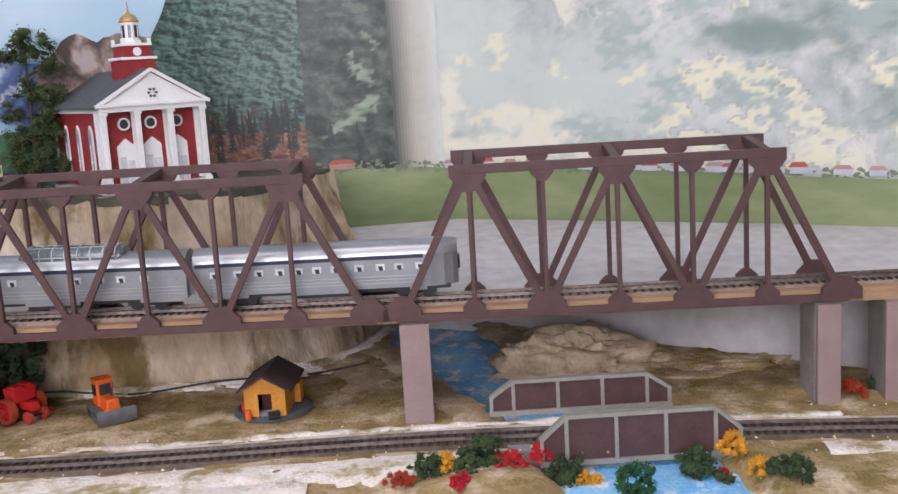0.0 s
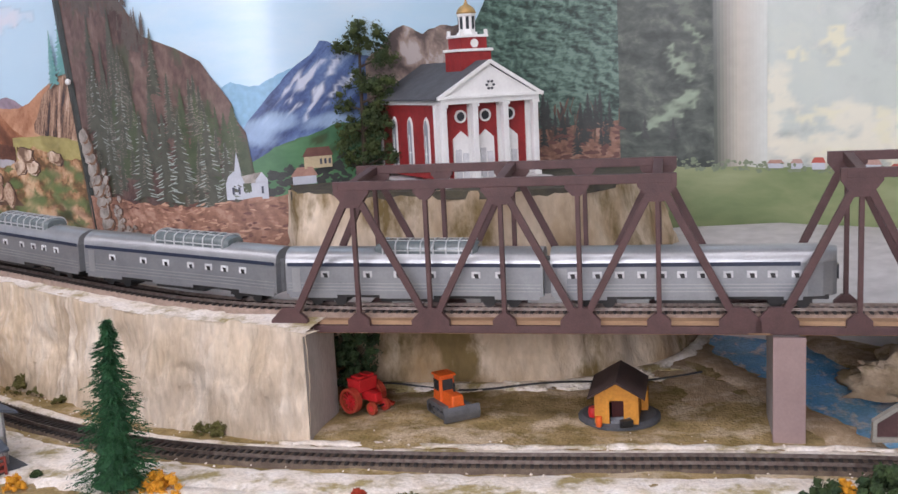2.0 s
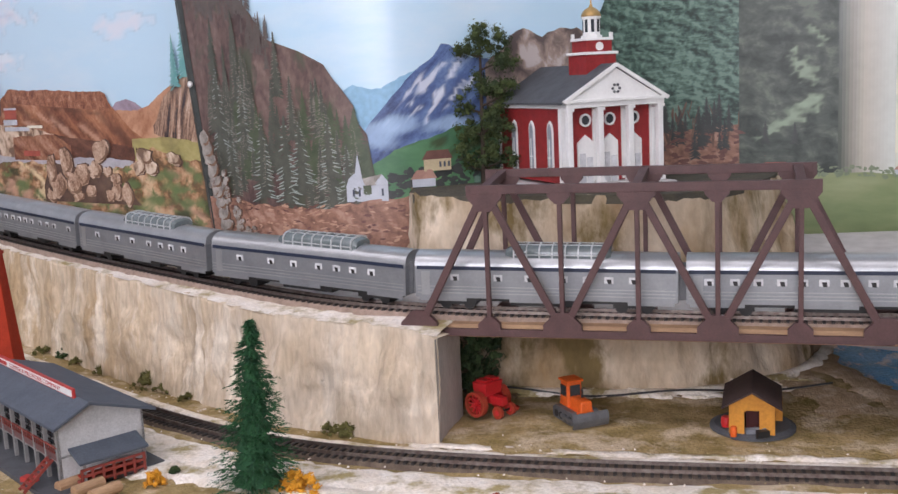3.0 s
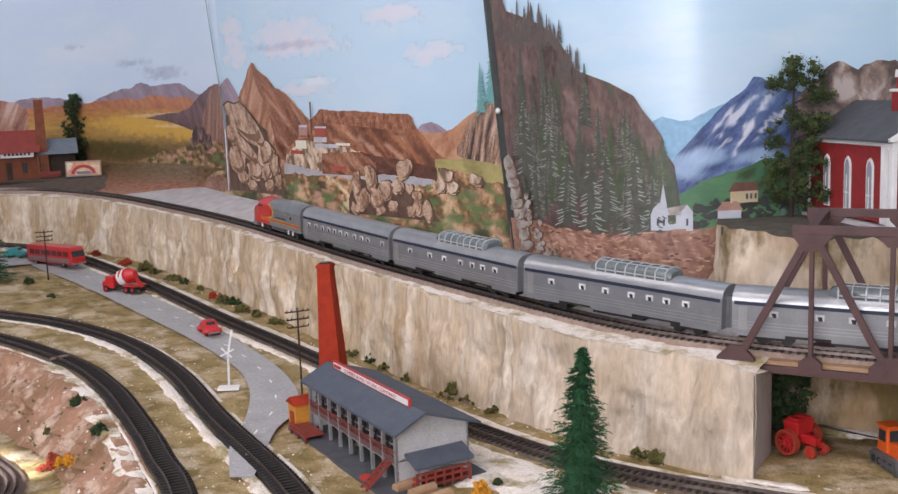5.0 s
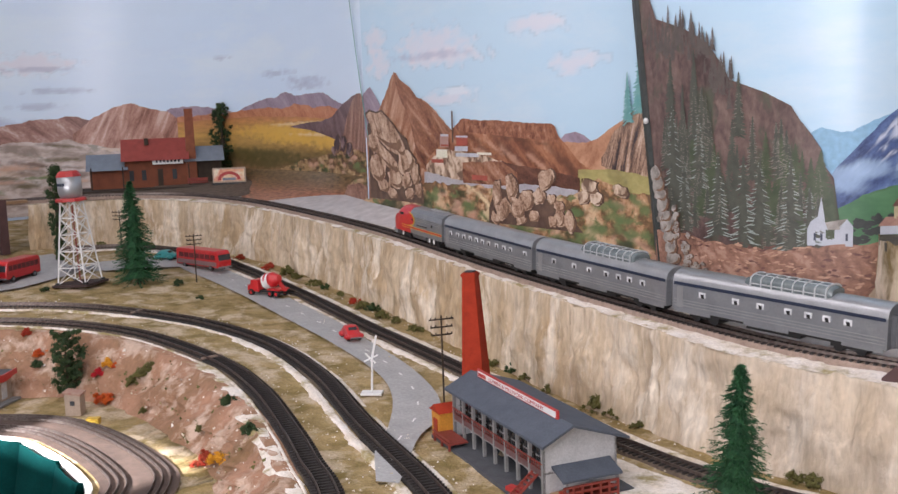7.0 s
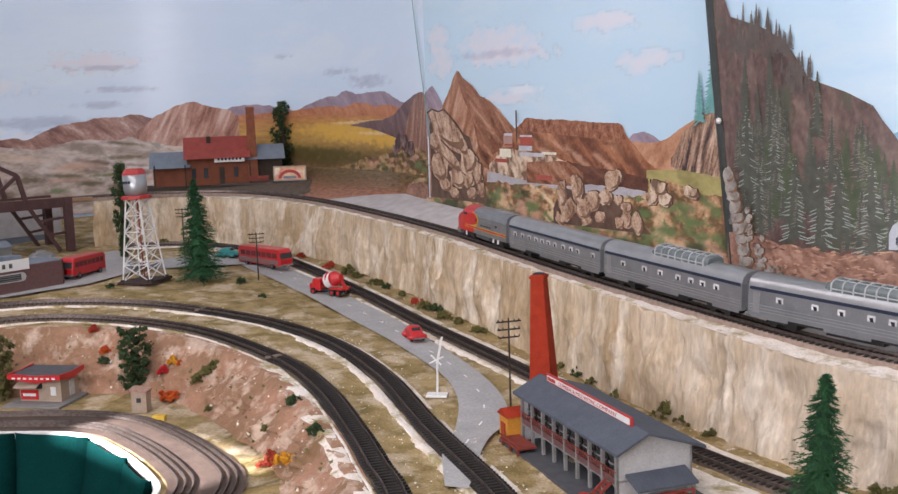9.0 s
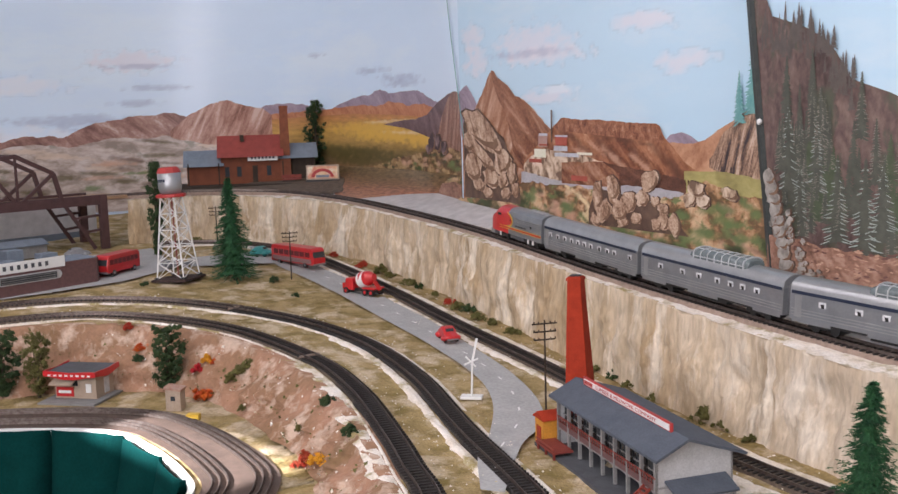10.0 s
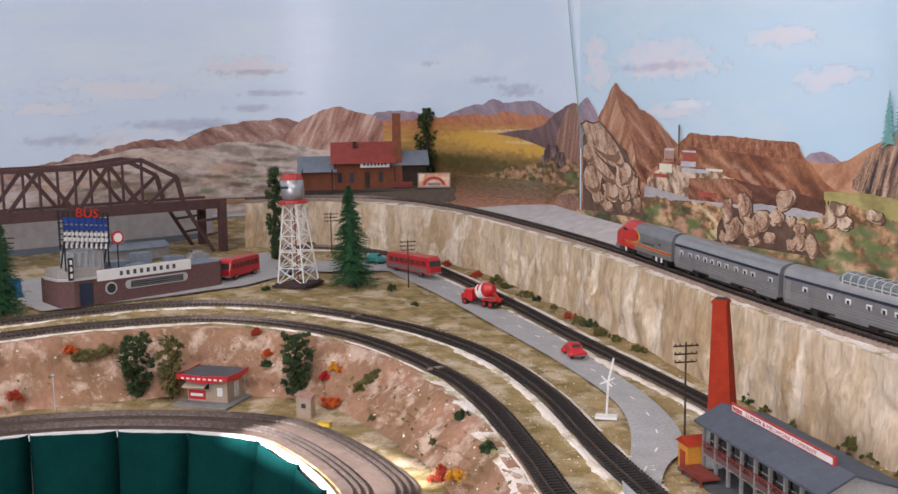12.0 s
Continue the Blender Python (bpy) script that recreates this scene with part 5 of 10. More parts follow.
P_STREAKED = gully("printed_streaked_cliff", [(0.05, 0.04, 0.045), (0.2, 0.12, 0.085), (0.42, 0.27, 0.18), (0.6, 0.46, 0.36)], -0.35, 22, 0.16, 0.2, lo=0.4, hi=0.6)
P_SLAB = gully("printed_slab_face", [(0.15, 0.08, 0.048), (0.33, 0.2, 0.13), (0.5, 0.345, 0.24), (0.63, 0.485, 0.365)], 0.5, 16, 0.35, 0.35, lo=0.38, hi=0.6)
motif("range", [(2.79, 0.385), (2.82, 0.397), (2.85, 0.372), (2.89, 0.34)], 0.3, B2 + 2 * L1, P_LILAC, 0.004)
motif("range", [(3.385, 0.29), (3.41, 0.308), (3.435, 0.311), (3.46, 0.302), (3.52, 0.28)], 0.24, B2 + 2 * L1, P_LILAC, 0.002)
motif("spire", [(2.8, 0.318), (2.848, 0.346), (2.884, 0.382), (2.912, 0.412), (2.925, 0.421), (2.94, 0.406), (2.965, 0.395), (3.0, 0.374), (3.036, 0.36), (3.081, 0.334), (3.125, 0.308), (3.17, 0.28)], 0.18, B2 + 3 * L1, P_SPIRE, 0.004, 40, "printed red rock spire")
motif("spire_flank", [(2.92, 0.421), (2.935, 0.407), (2.95, 0.402), (2.965, 0.395), (3.0, 0.374), (3.036, 0.36), (3.081, 0.334), (3.125, 0.308), (3.17, 0.28)], 0.2, B2 + 3.3 * L1, P_SPIRED, 0.003, 60, bottom=[(2.92, 0.41), (2.94, 0.37), (2.97, 0.34), (2.985, 0.3), (3.0, 0.25), (3.17, 0.22)])
motif("hill", [(3.36, 0.28), (3.404, 0.296), (3.461, 0.296), (3.5, 0.31), (3.541, 0.327), (3.61, 0.344), (3.66, 0.35)], 0.18, B2 + 3 * L1, P_SANDHILL, 0.003)
motif("dark_cliff", [(3.49, 0.275), (3.52, 0.312), (3.541, 0.326), (3.575, 0.338), (3.61, 0.344), (3.66, 0.35)], 0.24, B2 + 3.5 * L1, P_STREAKED, 0.006, 50, bottom=[(3.49, 0.265), (3.54, 0.25), (3.66, 0.25)])
mesa = motif("mesa", [(3.03, 0.262), (3.08, 0.29), (3.125, 0.32), (3.15, 0.333), (3.2, 0.329), (3.251, 0.329), (3.32, 0.324), (3.387, 0.322), (3.398, 0.304), (3.439, 0.272), (3.484, 0.247), (3.52, 0.232)], 0.17, B2 + 4 * L1, P_MESA, 0.002, 40, "printed red mesa with a flat top")
motif("mesa_cap", [(3.13, 0.322), (3.15, 0.334), (3.2, 0.33), (3.251, 0.33), (3.32, 0.325), (3.388, 0.323), (3.398, 0.304)], 0.3, B2 + 4.5 * L1, P_CAP, 0.0016, 90, bottom=[(3.13, 0.314), (3.2, 0.309), (3.3, 0.303), (3.4, 0.296)])
for u, z, w, h, t in ((3.2, 0.29, 0.05, 0.008, -0.5), (3.27, 0.285, 0.06, 0.009, -0.55), (3.34, 0.28, 0.06, 0.008, -0.6), (3.4, 0.272, 0.06, 0.01, -0.62), (3.44, 0.25, 0.05, 0.01, -0.6), (3.3, 0.3, 0.09, 0.004, -0.1), (3.17, 0.304, 0.04, 0.005, -0.3)):
    wash(mesa, u, z, w, h, S_BROWN, t)
for u, z, w, h, t in ((3.29, 0.27, 0.05, 0.007, -0.5), (3.35, 0.265, 0.04, 0.006, -0.5), (3.24, 0.288, 0.03, 0.005, -0.5), (3.2, 0.28, 0.03, 0.005, -0.2), (3.31, 0.256, 0.05, 0.003, -0.1)):
    wash(mesa, u, z, w, h, S_ROSE, t)
motif("mesa_foot", [(3.2, 0.262), (3.26, 0.266), (3.33, 0.258), (3.4, 0.252), (3.47, 0.244)], 0.22, B2 + 5 * L1, gully("printed_mesa_foot", [(0.06, 0.025, 0.018), (0.13, 0.055, 0.035), (0.2, 0.09, 0.055)], 1.3, 12, 0.3), 0.002, 50)
motif("field", [(3.44, 0.258), (3.506, 0.26), (3.55, 0.259), (3.66, 0.252)], 0.2, B2 + 5 * L1, P_YELLOW, 0.002)
motif("mill_hill", [(3.03, 0.255), (3.06, 0.272), (3.1, 0.282), (3.15, 0.28), (3.2, 0.276), (3.26, 0.266)], 0.2, B2 + 5.2 * L1, P_STONE, 0.003, 60)
motif("dry_wash", [(3.022, 0.243), (3.08, 0.238), (3.131, 0.232), (3.25, 0.232), (3.318, 0.232), (3.38, 0.232), (3.439, 0.229)], 0.2, B2 + 5.6 * L1, paint("printed_dry_wash", (0.46, 0.45, 0.47), (0.36, 0.35, 0.37), 20), 0.002, 50)
motif("red_wall", [(3.15, 0.262), (3.26, 0.266), (3.3, 0.25)], 0.228, B2 + 5.8 * L1, P_SPIRED, 0.002, 60)
brush = motif("brush", [(2.78, 0.18), (2.9, 0.19), (3.022, 0.222), (3.06, 0.226), (3.131, 0.224), (3.2, 0.228), (3.26, 0.215), (3.36, 0.212), (3.43, 0.222), (3.484, 0.246), (3.52, 0.238), (3.57, 0.232), (3.66, 0.228)], 0.11, B2 + 6 * L1, P_BRUSH, 0.004, 50, "printed desert brush and sandy ground")
# the mill on its hill: pale stepped sheds with red walls and a stack
for u, z, w, h, m in ((3.094, 0.296, 0.014, 0.02, P_FADED), (3.085, 0.275, 0.018, 0.014, P_CLEAR), (3.15, 0.296, 0.017, 0.014, P_ROOF), (3.148, 0.284, 0.02, 0.008, P_WHITE), (3.096, 0.306, 0.013, 0.004, P_WHITE), (3.096, 0.289, 0.013, 0.003, P_ROOF), (3.15, 0.304, 0.018, 0.003, P_WHITE), (3.122, 0.32, 0.0022, 0.052, P_EDGE), (3.165, 0.274, 0.035, 0.006, P_WHITE), (3.07, 0.262, 0.02, 0.006, P_ROOF), (3.215, 0.277, 0.02, 0.004, P_CLEAR), (3.2, 0.238, 0.022, 0.008, P_ROOF)):
    part("printed_mill", Geo().sheet([[bd(u + a * w, z + b * h, B2 + 6.3 * L1 + (0.0004 if m is P_EDGE else 0.0002 if h < 0.01 else 0)) for a in (-1, 0, 1)] for b in (-0.5, 0.5)]), m, backdrop)
GROUND = [(2.78, 0.165), (3.03, 0.21), (3.2, 0.22), (3.3, 0.2), (3.45, 0.215), (3.52, 0.232), (3.6, 0.222)]
for k in range(210):
    u, z = between(2.8, 3.62, 0.128, GROUND)()
    m = random.choice((S_GREEN, S_DKGREEN, S_BROWN, S_ROSE, S_ROSE)) if u < 3.42 else random.choice((S_GREEN, S_GREEN, S_DKGREEN, S_ROSE, S_BROWN))
    wash(brush, u, z, rnd(0.012, 0.03), rnd(0.004, 0.009), m, rnd(-0.3, 0.1))
for u, z, w, h in ((3.12, 0.236, 0.02, 0.008), (3.19, 0.24, 0.014, 0.008), (3.17, 0.19, 0.03, 0.012), (3.22, 0.178, 0.03, 0.01), (3.36, 0.172, 0.03, 0.009), (3.3, 0.168, 0.04, 0.008), (3.5, 0.21, 0.05, 0.01), (3.53, 0.195, 0.04, 0.009), (3.48, 0.175, 0.04, 0.01), (3.05, 0.2, 0.03, 0.012)):
    wash(brush, u, z, w, h, S_GREEN)
for u, z, w, h in ((2.9, 0.175, 0.06, 0.014), (3.02, 0.185, 0.04, 0.02), (3.26, 0.152, 0.08, 0.008), (3.4, 0.15, 0.05, 0.01), (3.55, 0.16, 0.03, 0.008)):
    wash(brush, u, z, w, h, S_DKGREEN)
for k in range(9):
    t = k / 8
    wash(brush, 3.14 + 0.085 * math.sin(t * 2.2), 0.232 - 0.062 * t, 0.016, 0.005, S_CREAM, -0.6)
motif("slab_rock", [(2.812, 0.325), (2.829, 0.344), (2.881, 0.335), (2.935, 0.314), (2.965, 0.299), (2.984, 0.264), (3.003, 0.24), (3.02, 0.2)], 0.185, B2 + 6.9 * L1, P_EDGE, 0.002, 40)
printed_stones("slab_rock", [(2.886, 0.312, 0.076, 0.027, -0.39), (2.88, 0.268, 0.068, 0.013, -0.5), (2.961, 0.258, 0.033, 0.022, 0.12), (2.993, 0.238, 0.016, 0.024, 0.2), (2.85, 0.243, 0.034, 0.026, -0.45), (2.92, 0.226, 0.03, 0.018, -0.3), (2.96, 0.223, 0.02, 0.0125, 0.13), (3.005, 0.209, 0.012, 0.014, 0.0), (2.873, 0.212, 0.024, 0.0135, -0.18), (2.972, 0.201, 0.017, 0.01, 0.13), (2.907, 0.199, 0.02, 0.01, -0.11), (2.835, 0.292, 0.022, 0.02, -0.6), (2.938, 0.285, 0.026, 0.014, -0.5)], B2 + 7 * L1, P_SLAB, P_EDGE, label="printed leaning slabs of pale rock")
motif("boulder_heap", [(3.225, 0.19), (3.245, 0.225), (3.29, 0.224), (3.33, 0.214), (3.36, 0.215), (3.4, 0.2), (3.44, 0.178), (3.45, 0.165)], 0.168, B2 + 6.9 * L1, P_EDGE, 0.004, 60)
printed_stones("boulder_print", [(3.25, 0.215, 0.013, 0.022, 0.1), (3.287, 0.228, 0.016, 0.02, 0.2), (3.264, 0.192, 0.019, 0.018, 0.3), (3.303, 0.194, 0.018, 0.016, -0.19), (3.325, 0.208, 0.018, 0.016, 0.37), (3.342, 0.185, 0.012, 0.0085, 0.0), (3.371, 0.242, 0.019, 0.015, 0.25), (3.355, 0.216, 0.014, 0.013, -0.17), (3.384, 0.213, 0.0095, 0.0075, 0.0), (3.4, 0.203, 0.012, 0.008, -0.2), (3.4, 0.186, 0.01, 0.014, 0.3), (3.423, 0.181, 0.012, 0.016, 0.4), (3.385, 0.18, 0.011, 0.0085, 0.23), (3.245, 0.176, 0.013, 0.009, -0.5), (3.312, 0.177, 0.014, 0.007, 0.3)], B2 + 7 * L1, P_SLAB, P_EDGE, label="printed heap of rounded boulders")
printed_stones("boulder_print", [(3.468, 0.234, 0.018, 0.01, -0.21), (3.455, 0.22, 0.015, 0.01, 0.25), (3.483, 0.219, 0.014, 0.01, 0.03), (3.538, 0.233, 0.02, 0.008, -0.16)], B2 + 7 * L1, P_STONE, P_EDGE)
conifers("printed_teal_firs", 3.555, 3.61, lambda u: 0.33 + (u - 3.55) * 0.4, 12, 0.07, B2 + 6 * L1, P_TEAL, slim=0.24)


def print_apron():
    """Foot of the western sheet, curling forward over the shelf to the track."""
    foot = smooth([(-2.09, 1.29), (-2.05, 1.215), (-1.97, 1.2), (-1.9, 1.212), (-1.83, 1.25), (-1.77, 1.282), (-1.715, 1.31)], 0.012)
    rows, uv = [], []
    for k in range(7):
        t, row = k / 6, []
        for i, p in enumerate(foot):
            u = 2.2 + 0.585 * i / (len(foot) - 1)
            top = Vector(bd(u, 0.225, 7.9 * L1))
            low = Vector((p.x, p.y, uz(p.x) - 0.008))
            q = top.lerp(low, t)
            row.append((q.x, q.y, top.z + (low.z - top.z) * t ** 0.7))
            uv.append((u, 0.235 - 0.085 * t))
        rows.append(row)
    me = Geo().sheet(rows).mesh("sheet_apron")
    lay = me.uv_layers.new(name="UVMap")
    for loop in me.loops:
        lay.data[loop.index].uv = uv[loop.vertex_index]
    return part("sheet_apron", me, P_APRON, backdrop, "printed red earth and scrub at the sheet's curled foot", soft=True)


P_APRON = bands("printed_earth_foot", [(0.15, (0.36, 0.17, 0.1)), (0.185, (0.3, 0.13, 0.075)), (0.205, (0.2, 0.11, 0.055)), (0.225, (0.15, 0.1, 0.045)), (0.24, (0.22, 0.14, 0.065))], 0.014, 12, 0.45)
print_apron()

# mountain panel: forest slope, snowy peak, woods behind the church
B3 = 0.007


def seam(z):
    return 3.63 - (z - 0.14) * 0.13


part("sheet_edge", Geo().sheet([[bd(seam(z) + 0.004 - k * 0.007, z, B3 + 0.004 + 0.0015 * (k == 1)) for z in [0.13 + 0.03 * i for i in range(29)]] for k in (0, 1, 2)]), P_FIRD, backdrop)
motif("range", [(3.8, 0.27), (3.83, 0.303), (3.85, 0.315), (3.88, 0.31), (3.91, 0.33), (3.94, 0.34), (3.98, 0.33)], 0.2, B3 + L1, P_BLUE, 0.004, 30)
P_SNOW = gully("printed_blue_peak", [(0.03, 0.05, 0.13), (0.075, 0.12, 0.27), (0.15, 0.23, 0.42), (0.42, 0.5, 0.66)], -0.8, 12, 0.22, 0.2, lo=0.36, hi=0.68)
peak = motif("snowy_peak", [(3.84, 0.25), (3.86, 0.264), (3.89, 0.301), (3.92, 0.33), (3.95, 0.356), (3.98, 0.34), (4.03, 0.33), (4.1, 0.32)], 0.2, B3 + 2 * L1, P_SNOW, 0.006, 40, "printed blue peak with snow streaks")
valley = motif("valley", [(3.85, 0.22), (3.9, 0.244), (3.94, 0.258), (3.98, 0.266), (4.1, 0.28)], 0.13, B3 + 3 * L1, P_GRASS, 0.004)
S_SNOW = soft_print((0.72, 0.76, 0.84), 0.75, 2.0, 60)
S_BLUE = soft_print((0.4, 0.56, 0.75), 0.6, 0.8, 30)
S_MEAD = soft_print((0.2, 0.4, 0.16), 0.8, 1.0, 40)
for u, z, w, h, t in ((3.905, 0.3, 0.03, 0.003, 0.9), (3.925, 0.31, 0.03, 0.004, 0.8), (3.94, 0.295, 0.03, 0.003, 1.0), (3.915, 0.285, 0.022, 0.003, 0.8), (3.955, 0.32, 0.03, 0.004, 0.9), (3.96, 0.3, 0.02, 0.003, 0.9), (3.985, 0.315, 0.02, 0.004, 0.7)):
    wash(peak, u, z, w, h, S_SNOW, t)
for u, z, w, h in ((3.87, 0.262, 0.03, 0.02), (3.9, 0.272, 0.03, 0.012), (3.95, 0.268, 0.05, 0.01)):
    wash(peak, u, z, w, h, S_BLUE)
for k in range(14):
    wash(valley, rnd(3.86, 4.05), rnd(0.2, 0.262), rnd(0.012, 0.03), rnd(0.004, 0.008), random.choice((S_MEAD, S_DKGREEN, S_DKGREEN)), rnd(0.1, 0.5))
motif("crag", [(4.0, 0.33), (4.03, 0.355), (4.05, 0.373), (4.07, 0.363), (4.11, 0.367), (4.16, 0.36), (4.22, 0.35)], 0.26, B3 + 3 * L1, P_CRAG, 0.008, 50)
motif("woods", [(3.98, 0.21), (4.04, 0.23), (4.1, 0.29), (4.14, 0.36), (4.17, 0.42), (4.22, 0.47), (4.45, 0.5)], 0.13, B3 + 4 * L1, P_WOODS, 0.012, 60, "printed dense green conifer woods")
conifers("printed_woods_dark_firs", 4.12, 4.4, lambda u: rnd(0.21, 0.25), 50, 0.035, B3 + 6.4 * L1, P_FIRD, slim=0.2)
strokes("printed_trunks", 60, between(4.12, 4.36, 0.23, 0.27), 0.0014, 0.014, B3 + 6.3 * L1, P_EDGE)
motif("forest_floor", [(4.1, 0.215), (4.2, 0.24), (4.3, 0.245), (4.36, 0.25)], 0.13, B3 + 6.2 * L1, P_RED, 0.006)


def forest_slope():
    """The dark wooded flank; its western side follows the sheet's edge."""
    rows = []
    for r in range(25):
        t = r / 24
        row = []
        for k in range(21):
            s = k / 20
            z = 0.15 + t * 0.38
            hi = [(0.15, 3.885), (0.216, 3.868), (0.248, 3.865), (0.274, 3.856), (0.307, 3.842), (0.339, 3.82), (0.355, 3.795), (0.361, 3.76), (0.372, 3.745), (0.41, 3.72), (0.43, 3.69), (0.45, 3.625), (0.53, 3.58)]
            right = 3.675
            for (za, ua), (zb, ub) in zip(hi, hi[1:]):
                if za <= z <= zb:
                    right = ua + (ub - ua) * (z - za) / (zb - za)
            right += 0.006 * noise.noise(Vector((z * 70, 1, 0)))
            u = seam(z) + (right - seam(z)) * s
            row.append(bd(u, z, B3 + 4 * L1))
        rows.append(row)
    me = Geo().sheet(rows).mesh("forest_slope")
    lay = me.uv_layers.new(name="UVMap")
    for loop in me.loops:
        i = loop.vertex_index
        lay.data[loop.index].uv = (3.63 + 0.25 * (i % 21) / 20, 0.15 + 0.38 * (i // 21) / 24)
    part("forest_slope", me, P_FOREST, backdrop, "printed dark wooded mountain flank", soft=True)


forest_slope()
conifers("printed_ridge_firs", 3.6, 3.75, lambda u: 0.437 - max(0, u - 3.69) * 1.1 - rnd(0, 0.04), 90, 0.024, B3 + 4.5 * L1, P_RIDGE, slim=0.17)
conifers("printed_slope_dark_firs", 3.62, 3.76, lambda u: rnd(0.2, 0.36), 26, 0.06, B3 + 5 * L1, P_FIR, slim=0.14)
conifers("printed_green_firs", 3.685, 3.73, lambda u: rnd(0.2, 0.26), 16, 0.06, B3 + 5.2 * L1, P_FIRG, slim=0.2)
conifers("printed_green_firs", 3.785, 3.866, lambda u: rnd(0.185, 0.29 - max(0, u - 3.8) * 0.9), 34, 0.045, B3 + 5.2 * L1, P_FIRG, slim=0.2)
conifers("printed_slope_firs", 3.63, 3.85, lambda u: rnd(0.18, 0.3 - max(0, u - 3.76) * 0.7), 38, 0.06, B3 + 5.4 * L1, P_FIR, slim=0.15, lit=P_BARK)
for u, z, h in ((3.655, 0.25, 0.09), (3.7, 0.235, 0.11), (3.73, 0.19, 0.12), (3.765, 0.18, 0.17), (3.82, 0.18, 0.1), (3.675, 0.22, 0.08), (3.84, 0.18, 0.06), (3.785, 0.19, 0.1)):
    conifers("printed_frosted_fir", u, u, lambda _: z, 1, h, B3 + 5.8 * L1, P_FIR, slim=0.2, lit=P_FIRP)
motif("red_ground", [(3.62, 0.19), (3.7, 0.186), (3.8, 0.18), (3.9, 0.192), (4.02, 0.19)], 0.12, B3 + 6.4 * L1, P_RED, 0.005, 40, "printed red earth at the forest's foot")
strokes("printed_earth_tufts", 120, between(3.66, 4.0, 0.13, 0.185), 0.004, 0.0014, B3 + 6.7 * L1, P_SHADOW, 0.1)
strokes("printed_earth_light", 160, between(3.66, 4.0, 0.13, 0.185), 0.004, 0.0013, B3 + 6.8 * L1, P_LIGHT, 0.1)
strokes("printed_valley_trees", 220, between(3.88, 4.1, 0.19, [(3.88, 0.215), (4.1, 0.25)]), 0.005, 0.004, B3 + 3.5 * L1, P_FIRD)
stones = []
for k in range(9):
    stones.append((3.625 + 0.004 * k, 0.26 - 0.013 * k, rnd(0.009, 0.013), rnd(0.008, 0.011), rnd(-0.3, 0.3)))
for k in range(46):
    t = random.random()
    stones.append((3.635 + 0.07 * t + rnd(-0.014, 0.014), 0.225 - 0.09 * t + rnd(-0.018, 0.012), rnd(0.003, 0.006), rnd(0.002, 0.005), rnd(-0.4, 0.4)))
printed_stones("stone_wall_print", stones, B3 + 7.2 * L1, P_GREYST, P_EDGE, label="printed tumbled grey stone wall")
P_CHURCH = paint("printed_white_boards", (0.52, 0.55, 0.6), (0.44, 0.47, 0.52), 40, vary=0.15)
P_CREAM = paint("printed_cream_wall", (0.56, 0.48, 0.3), (0.48, 0.4, 0.25), 40)
P_DOOR = paint("printed_dark_opening", (0.05, 0.06, 0.09), (0.08, 0.09, 0.11), 40)
P_PINK = paint("printed_tiled_roof", (0.44, 0.26, 0.2), (0.36, 0.2, 0.16), 40)


def printed_shape(name, points, lift, material):
    """One small flat printed shape, its corners given as (u, height)."""
    return part(name, Geo().add([bd(u, z, B3 + lift * L1) for u, z in points], [tuple(range(len(points)))]), material, backdrop)


def printed_box(name, u0, u1, z0, z1, lift, material):
    return printed_shape(name, [(u0, z0), (u1, z0), (u1, z1), (u0, z1)], lift, material)


printed_box("printed_church", 3.838, 3.882, 0.187, 0.205, 7.4, P_CHURCH)
printed_shape("printed_church", [(3.838, 0.205), (3.858, 0.205), (3.8555, 0.213), (3.8475, 0.219), (3.841, 0.213)], 7.4, P_CHURCH)
printed_shape("printed_church", [(3.868, 0.205), (3.882, 0.205), (3.882, 0.209), (3.876, 0.217), (3.87, 0.209)], 7.4, P_CHURCH)
printed_shape("printed_spire", [(3.8475, 0.214), (3.8555, 0.214), (3.8535, 0.228), (3.8515, 0.24), (3.8495, 0.228)], 7.5, P_CHURCH)
printed_shape("printed_church_roof", [(3.858, 0.205), (3.869, 0.205), (3.876, 0.217), (3.8555, 0.213)], 7.45, P_GREYST)
for u in (3.8445, 3.851, 3.875):
    printed_box("printed_church_window", u, u + 0.0022, 0.193, 0.201, 7.6, P_DOOR)
printed_box("printed_house", 3.907, 3.932, 0.2, 0.209, 7.4, P_CHURCH)
printed_shape("printed_house_roof", [(3.905, 0.209), (3.934, 0.209), (3.928, 0.219), (3.912, 0.219)], 7.45, P_PINK)
printed_box("printed_house", 3.92, 3.951, 0.217, 0.23, 7.3, P_CREAM)
printed_shape("printed_house_roof", [(3.918, 0.23), (3.953, 0.23), (3.948, 0.24), (3.924, 0.24)], 7.35, P_SHADOW)
for u in (3.937, 3.942, 3.947):
    printed_box("printed_house_window", u, u + 0.0025, 0.221, 0.227, 7.5, P_DOOR)

